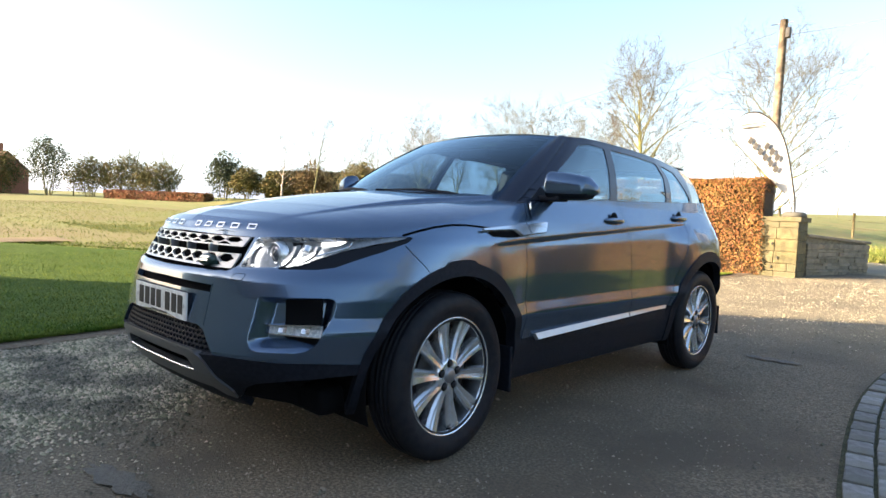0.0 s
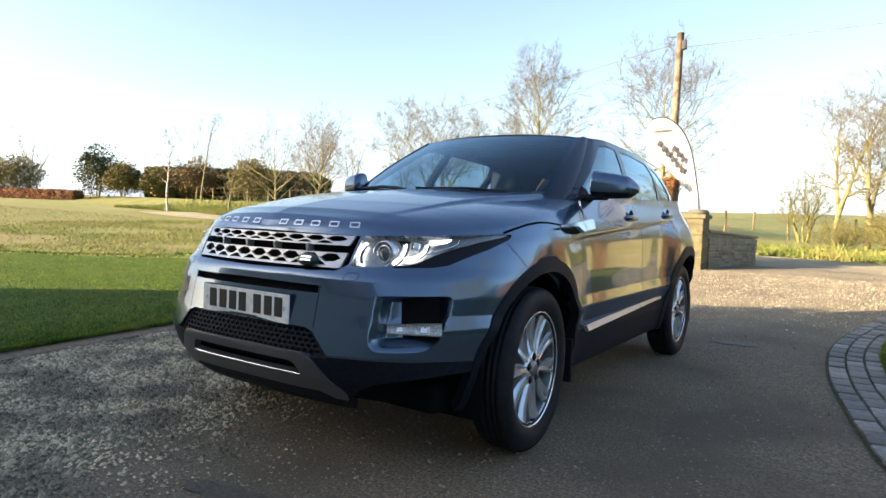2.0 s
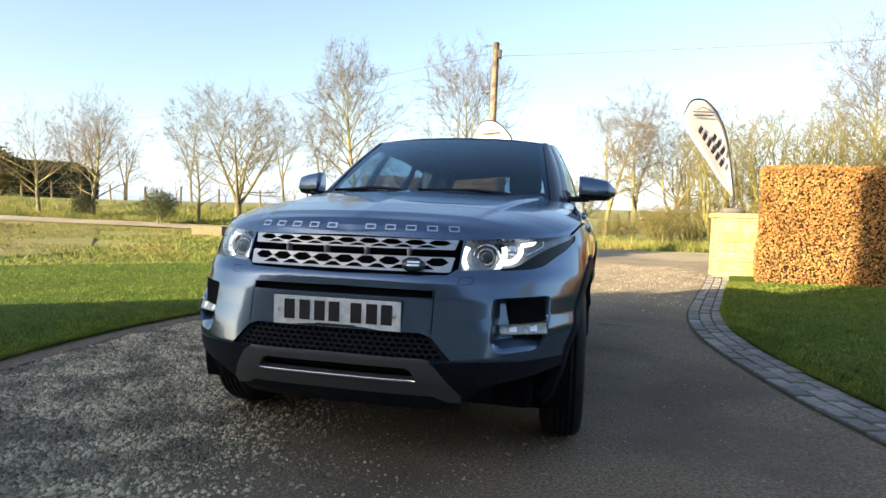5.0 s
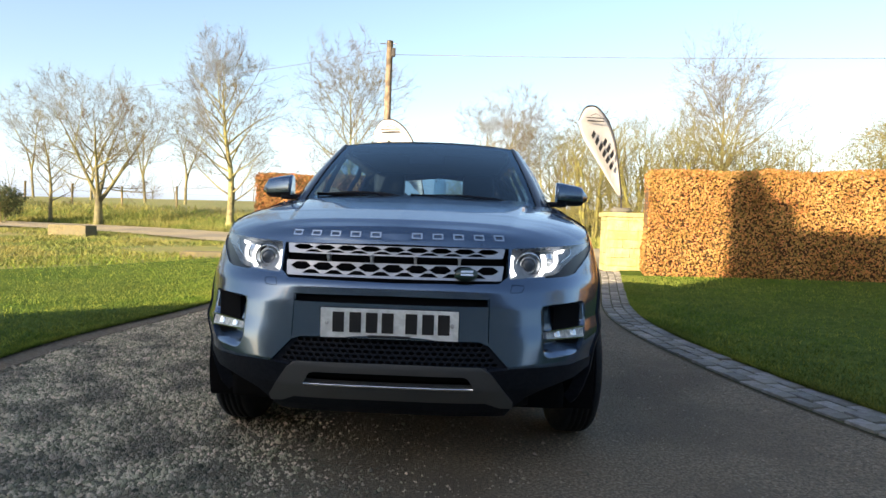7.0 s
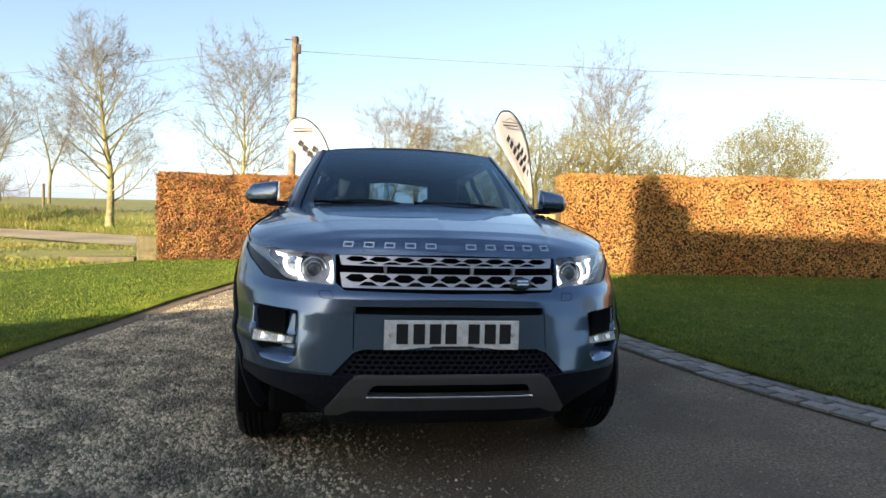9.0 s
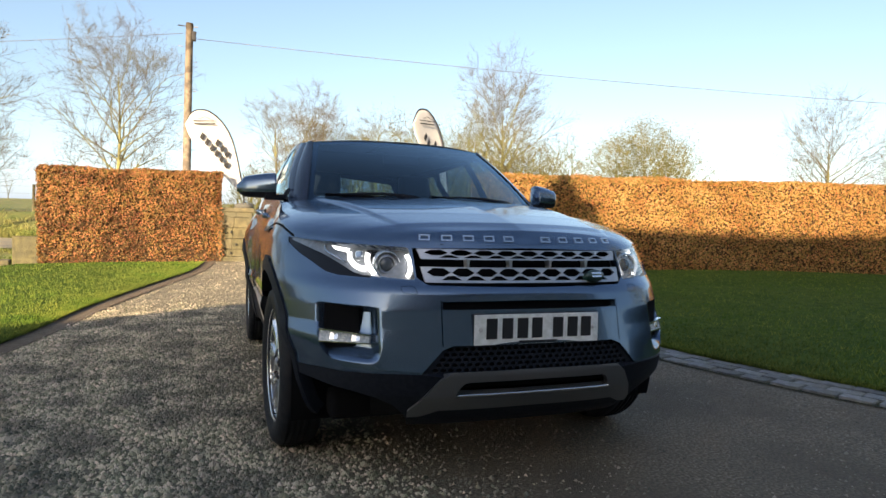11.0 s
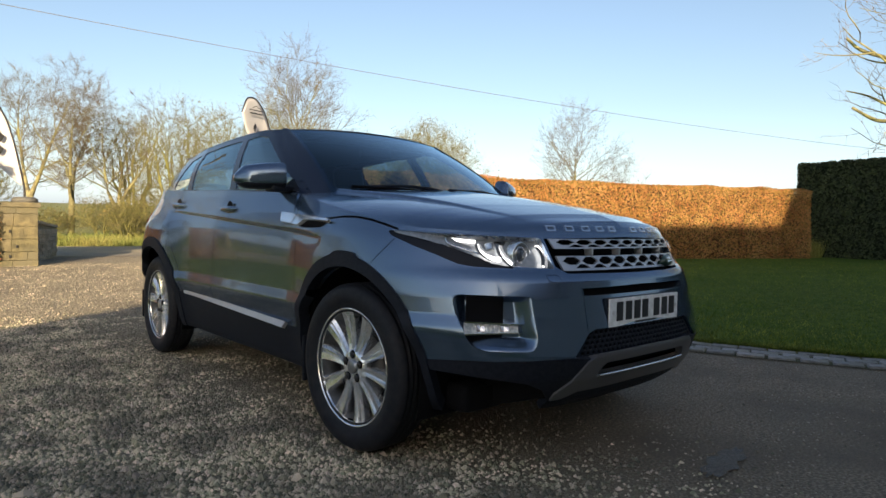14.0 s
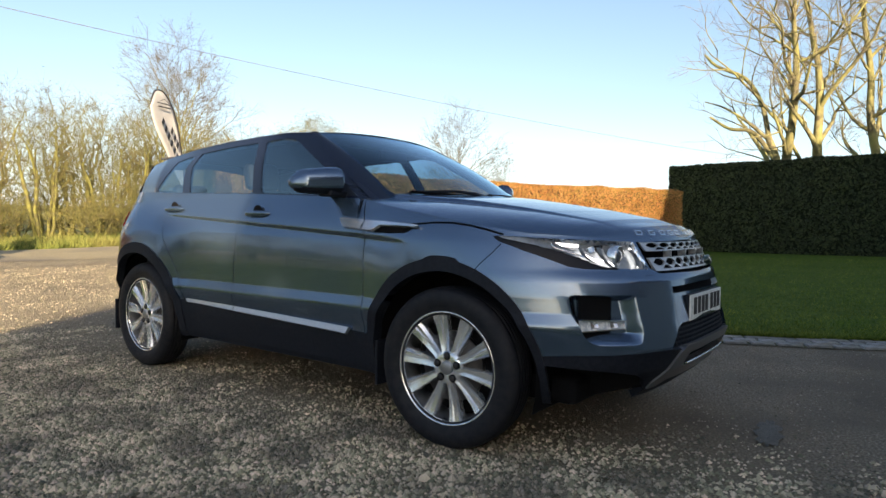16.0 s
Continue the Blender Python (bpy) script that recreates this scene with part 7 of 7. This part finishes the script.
def screen_point(s, v):
    """Windscreen: s from the middle (0) to the pillar (1), v from cowl (0) to roof (1)."""
    s, v = np.asarray(s, float), np.asarray(v, float)
    b = np.stack([0.715 * s, -1.03 + 0.215 * np.abs(s) ** 2.2, 1.158 - 0.028 * s ** 2])
    t = np.stack([0.592 * s, -0.215 + 0.085 * s ** 2, 1.571 - 0.020 * np.abs(s) ** 2.6])
    p = b + (t - b) * v
    bow = 0.022 * np.sin(np.pi * np.clip(v, 0, 1))
    return p[0], p[1] - bow * 0.5, p[2] + bow * 0.85


lay("windscreen", grid(screen_point, 24, 24), M_SCREEN, car, "clear windscreen reflecting the sky", offset=-0.002)
band = [(screen_point, *cut_sheet([(float(a), float(b)) for a in np.linspace(0, 1, 30) for b in np.linspace(0, 1, 14)], [("in", [(-0.1, 0.055), (0.90, 0.075), (0.93, 0.12), (0.905, 0.93), (0.87, 0.955), (-0.1, 0.945)])]))]
band = [(screen_point, band[0][1], band[0][2][""])]
lay("windscreen_border", band, M_GLOSSBLACK, car, "black printed border of the windscreen", offset=-0.006)


def tail_point(s, v):
    s, v = np.asarray(s, float), np.asarray(v, float)
    bx = 0.69 * s
    b = np.stack([bx, 1.93 - 0.14 * np.abs(s) ** 3, np.full_like(s, 1.235)])
    t = np.stack([0.545 * s, 1.90 - 0.05 * np.abs(s) ** 3, 1.525 - 0.07 * np.abs(s) ** 2.6])
    p = b + (t - b) * v
    return p[0], p[1], p[2]


TV, TT = cut_sheet([(float(a), float(b)) for a in np.linspace(0, 1, 24) for b in np.linspace(0, 1, 14)], [("glass", [(-0.1, 0.12), (0.80, 0.14), (0.84, 0.78), (-0.1, 0.85)])])
lay("rear_window", [(tail_point, TV, TT["glass"])], M_GLASS, car, "tinted rear window")
lay("tailgate_frame", [(tail_point, TV, TT[""])], M_GLOSSBLACK, car)
for sgn in (1, -1):
    v, t = cut_sheet([], [("p", on_side(resample([(1.62, 0.98), (1.98, 0.99), (2.0, 1.09), (1.70, 1.09)], 0.04)))])
    lay("tail_lamp", [(side_point, v, t["p"])], M_RED, car, "red tail lamp", offset=0.006, lip=0.01, mirror=sgn)


# front pillar closing windscreen to window frame
def pillar_point(s, v):
    s, v = np.asarray(s, float), np.asarray(v, float)
    a = np.stack(screen_point(np.full_like(v, 0.965), v))
    b = np.stack(glasshouse_point(np.full_like(v, 0.018), v))
    p = a + (b - a) * s
    w = 4 * s * (1 - s)
    return p[0] + 0.005 * w, p[1] - 0.005 * w, p[2] + 0.004 * w


for sgn in (1, -1):
    lay("front_pillar", grid(pillar_point, 8, 28), M_GLOSSBLACK, car, "gloss black windscreen pillar", offset=0.003, mirror=sgn)


# cowl between bonnet and windscreen, wipers
def cowl_point(s, v):
    s, v = np.asarray(s, float), np.asarray(v, float)
    return 0.72 * s, -1.10 + 0.225 * np.abs(s) ** 2.2 + 0.10 * v, 1.148 - 0.028 * s ** 2 + 0.012 * v


lay("cowl", grid(cowl_point, 20, 5), M_PLASTIC, car)
for a, b in (((0.62, -0.865, 1.135), (-0.04, -0.995, 1.178)), ((-0.02, -1.03, 1.150), (-0.60, -0.87, 1.175))):
    a, b = Vector(a), Vector(b)
    mid = a.lerp(b, 0.45) + Vector((0, -0.015, 0.028))
    w = part("wiper", tube(smooth_line([tuple(a), tuple(mid), tuple(b)], 6), [0.014] * 5 + [0.009] * 8, 6), M_PLASTIC, car, "black wiper arm")
    part("wiper_blade", tube([tuple(a.lerp(b, 0.2) + Vector((0, -0.005, 0.012))), tuple(b + Vector((0, -0.01, 0.004)))], 0.008, 5), M_CAVITY, w)


# -- door mirrors
def door_mirror(sgn):
    bm = bmesh.new()
    n, k = 22, 18
    rows = []
    for i in range(n + 1):
        u = i / n
        x = 0.838 + 0.212 * u
        h = 0.084 * (1 - 0.30 * u ** 2) * (1 - 0.85 * max(0, u - 0.80) / 0.20 * 0.75)
        d = 0.072 * (1 - 0.35 * u ** 2) * (1 - 0.8 * max(0, u - 0.80) / 0.20 * 0.8)
        cz, cy = 1.222 - 0.010 * u, -0.545 + 0.085 * u
        row = []
        for j in range(k):
            a = 2 * math.pi * j / k
            cy2 = math.copysign(abs(math.cos(a)) ** 0.75, math.cos(a))
            cz2 = math.copysign(abs(math.sin(a)) ** 0.70, math.sin(a))
            front = 1.25 if cy2 < 0 else 0.75
            row.append(bm.verts.new((x, cy + d * cy2 * front, cz + h * cz2 * (1.0 if cz2 > 0 else 0.72))))
        rows.append(row)
    low = bmesh.new()
    for r, s in zip(rows, rows[1:]):
        for j in range(k):
            bm.faces.new((r[j], r[(j + 1) % k], s[(j + 1) % k], s[j]))
    bm.faces.new(rows[0])
    bm.faces.new(rows[-1][::-1])
    bmesh.ops.recalc_face_normals(bm, faces=bm.faces)
    under = [f for f in bm.faces if f.calc_center_median().z < 1.190]
    geo = bm.copy()
    geo.faces.ensure_lookup_table()
    bmesh.ops.delete(bm, geom=under, context="FACES")
    top = bm
    bmesh.ops.delete(geo, geom=[f for f in geo.faces if f.calc_center_median().z >= 1.190], context="FACES")
    for b in (top, geo):
        b.transform(Matrix.Diagonal((sgn, 1, 1, 1)))
        if sgn < 0:
            bmesh.ops.reverse_faces(b, faces=b.faces)
    m = part("door_mirror", top, M_PAINT, car, "painted door mirror cap with black lower half")
    part("mirror_underside", geo, M_PLASTIC, m)
    part("mirror_arm", box_bm((min(sgn * 0.775, sgn * 0.90), -0.60, 1.150), (max(sgn * 0.775, sgn * 0.90), -0.50, 1.182), 0.012), M_PLASTIC, m)
    part("mirror_glass", box_bm((min(sgn * 0.860, sgn * 1.000), -0.478, 1.172), (max(sgn * 0.860, sgn * 1.000), -0.474, 1.275), 0.001), M_MIRROR, m)


for sgn in (1, -1):
    door_mirror(sgn)


# -- wheels
M_CAP = material("cap_grey", (0.30, 0.31, 0.33), 0.35, 0.8)


def wheel(x, y, turn):
    """A wheel at its hub; the outer face looks along +x before it is turned."""
    w = empty("wheel", (x, y, 0.364), turn)
    w.parent = car
    R, rim = 0.364, 0.252
    prof = [(rim - 0.012, 0.055), (rim + 0.004, 0.062), (rim + 0.030, 0.076), (rim + 0.060, 0.080), (R - 0.022, 0.072), (R - 0.008, 0.058), (R - 0.002, 0.045)]
    bm = bmesh.new()
    prof2 = prof + [(R, 0.036), (R - 0.009, 0.034), (R - 0.009, 0.027), (R, 0.025), (R + 0.001, 0.012), (R - 0.009, 0.010), (R - 0.009, 0.003), (R + 0.001, 0.001), (R + 0.001, -0.014), (R - 0.009, -0.016), (R - 0.009, -0.023), (R, -0.025), (R, -0.040), (R - 0.009, -0.042), (R - 0.009, -0.049), (R, -0.051), (R - 0.003, -0.075), (R - 0.010, -0.090), (R - 0.030, -0.105), (rim + 0.04, -0.115), (rim - 0.01, -0.105)]
    lathe(prof2, 72, "x", bm)
    tyre = part("tyre", bm, M_RUBBER, w, "black road tyre")
    part("barrel", lathe([(rim - 0.020, -0.10), (rim - 0.024, -0.02), (rim - 0.020, 0.020), (rim - 0.009, 0.046)], 72, "x"), M_BARREL, w, "inner barrel of the rim, coloured dark for shade")
    part("rim", lathe([(rim - 0.010, 0.045), (rim - 0.004, 0.057), (rim + 0.000, 0.0625), (rim + 0.005, 0.063), (rim + 0.006, 0.058)], 72, "x"), M_SILVER, w, "silver alloy rim")
    # dark disc and an added black cover paint the shade behind the spokes
    part("brake_disc", lathe([(0.05, 0.0), (0.16, 0.0), (0.16, -0.02), (0.05, -0.02)], 40, "x"), M_DISC, w)
    part("spoke_gap_shade", lathe([(0.02, -0.025), (rim - 0.045, -0.025), (rim - 0.022, -0.06), (0.02, -0.06)], 32, "x"), M_CAVITY, w)
    part("hub", lathe([(0.0, 0.046), (0.030, 0.046), (0.060, 0.048), (0.074, 0.044), (0.080, 0.030), (0.074, 0.0)], 40, "x"), M_SILVER, w)
    part("centre_cap", lathe([(0.0, 0.058), (0.024, 0.057), (0.030, 0.054), (0.033, 0.040)], 28, "x"), M_CAP, w, "round grey centre cap")
    for k in range(5):
        a = 2 * math.pi * (k + 0.25) / 5
        part("wheel_nut", lathe([(0.0, 0.056), (0.009, 0.056), (0.0125, 0.053), (0.013, 0.03)], 6, "x", centre=(0, 0.054 * math.cos(a), 0.054 * math.sin(a))), M_DISC, w)
        part("nut_recess", lathe([(0.0, 0.0490), (0.0175, 0.0492), (0.0185, 0.046)], 16, "x", centre=(0, 0.054 * math.cos(a), 0.054 * math.sin(a))), M_CAVITY, w)
    sections = []
    for i in range(9):
        f = i / 8
        r = 0.048 + (rim - 0.004 - 0.048) * f
        half = 0.0150 + 0.0235 * f ** 1.1
        sections.append((r, half, 0.048 - 0.010 * math.sin(f * math.pi * 0.8) + 0.012 * f ** 2))
    profile = ((-0.042, -1.02), (-0.012, -1.0), (0.001, -0.82), (-0.003, -0.05), (-0.010, 0.12), (-0.011, 0.34), (0.000, 0.46), (0.001, 0.66), (-0.012, 1.0), (-0.042, 1.02))
    for k in range(10):
        bm = bmesh.new()
        rows = [[bm.verts.new((top + dx, half * q, r)) for dx, q in profile] for r, half, top in sections]
        for a, b in zip(rows, rows[1:]):
            for j in range(9):
                bm.faces.new((a[j], a[j + 1], b[j + 1], b[j]))
        bm.faces.new(rows[0])
        bm.faces.new(rows[-1][::-1])
        bmesh.ops.recalc_face_normals(bm, faces=bm.faces)
        bm.transform(Matrix.Rotation(2 * math.pi * (k + 0.3) / 10, 4, "X"))
        part("spoke", bm, M_SILVER, w, smooth=False)
    part("valve", tube([(0.045, 0, -0.235), (0.066, 0, -0.225)], 0.004, 6), M_CAVITY, w)
    return w


for x, y, turn in ((0.832, -1.33, 3), (0.832, 1.33, 0), (-0.832, -1.33, 183), (-0.832, 1.33, 180)):
    wheel(x, y, turn)


def well(sgn, cy):
    """Half a drum over the wheel, open below."""
    bm = bmesh.new()
    rows = []
    for k in range(25):
        a = radians(-18 + 216 * k / 24)
        rows.append([bm.verts.new((sgn * x, cy + 0.446 * math.cos(a), 0.362 + 0.446 * math.sin(a))) for x in (0.45, 0.86)])
    for r, s in zip(rows, rows[1:]):
        bm.faces.new((r[0], r[1], s[1], s[0]))
    bm.faces.new([r[0] for r in rows])
    return bm


for sgn in (1, -1):
    for cy in (-1.33, 1.33):
        part("wheel_well", well(sgn, cy), M_CAVITY, car)
        part("mud_flap", box_bm((min(sgn * 0.70, sgn * 0.89), cy + 0.415, 0.22), (max(sgn * 0.70, sgn * 0.89), cy + 0.430, 0.44), 0.004), M_PLASTIC, car)
part("underbody", box_bm((-0.72, -1.88, 0.25), (0.72, 1.9, 0.36), 0.03), M_CAVITY, car)
# tray added to block light and deepen the shade under the nose
bm = box_bm((-0.60, -2.10, 0.24), (0.60, -1.80, 0.33), 0.02)
for v in bm.verts:
    lead = max(0.0, (-1.80 - v.co.y) / 0.30)
    v.co.z += 0.085 * lead
    v.co.x *= 1 - 0.22 * lead
part("shade_tray", bm, M_CAVITY, car, "black tray added under the nose to block light")
part("engine_bay", box_bm((-0.60, -1.93, 0.34), (0.60, -0.98, 0.93), 0.05), M_CAVITY, car)


# -- cabin
def cushion(name, lo, hi, mat, parent, bevel=0.05, lean=0.0, label=""):
    bm = box_bm(lo, hi)
    bmesh.ops.bevel(bm, geom=bm.edges[:], offset=bevel, segments=4, profile=0.6, affect="EDGES")
    if lean:
        c = Vector(((lo[0] + hi[0]) / 2, (lo[1] + hi[1]) / 2, lo[2]))
        bm.transform(Matrix.Translation(c) @ Matrix.Rotation(radians(lean), 4, "X") @ Matrix.Translation(-c))
    return part(name, bm, mat, parent, label)


part("cabin_floor", box_bm((-0.74, -0.95, 0.36), (0.74, 1.85, 0.40)), M_DASH, car)
cushion("dashboard", (-0.70, -1.00, 0.80), (0.70, -0.52, 1.135), M_DASH, car, 0.07, label="dark dashboard")
for sgn in (1, -1):
    part("door_lining", box_bm((min(sgn * 0.74, sgn * 0.78), -0.75, 0.45), (max(sgn * 0.74, sgn * 0.78), 1.5, 1.14), 0.015), M_DASH, car)
    seat = cushion("seat", (sgn * 0.37 - 0.25, 0.02, 0.55), (sgn * 0.37 + 0.25, 0.55, 0.72), M_SEAT, car, 0.06, label="cream leather front seat")
    cushion("backrest", (sgn * 0.37 - 0.24, 0.46, 0.66), (sgn * 0.37 + 0.24, 0.60, 1.22), M_SEAT, seat, 0.06, -16)
    cushion("headrest", (sgn * 0.37 - 0.13, 0.62, 1.24), (sgn * 0.37 + 0.13, 0.72, 1.43), M_DASH, seat, 0.05, -10)
bench = cushion("rear_bench", (-0.65, 0.95, 0.55), (0.65, 1.40, 0.74), M_SEAT, car, 0.06, label="cream leather rear bench")
cushion("backrest", (-0.65, 1.34, 0.70), (0.65, 1.48, 1.20), M_SEAT, bench, 0.06, -14)
for x in (-0.42, 0.42):
    cushion("headrest", (x - 0.13, 1.46, 1.16), (x + 0.13, 1.55, 1.30), M_DASH, bench, 0.04, -10)
a = [Vector((-0.37, -0.36, 1.03)) + Matrix.Rotation(radians(-24), 3, "X") @ Vector((0.185 * math.cos(k / 32 * 2 * math.pi), 0, 0.185 * math.sin(k / 32 * 2 * math.pi))) for k in range(32)]
sw = part("steering_wheel", tube(a, 0.016, 8, closed=True), M_DASH, car)
part("steering_boss", box_bm((-0.45, -0.42, 0.97), (-0.29, -0.33, 1.07), 0.03), M_DASH, sw)
part("steering_spoke", box_bm((-0.55, -0.375, 1.02), (-0.19, -0.355, 1.045), 0.008), M_DASH, sw)
cushion("interior_mirror", (-0.12, -0.24, 1.42), (0.12, -0.20, 1.49), M_DASH, car, 0.015)
part("headliner", box_bm((-0.56, -0.05, 1.500), (0.56, 1.7, 1.512), 0.004), M_LINING, car)
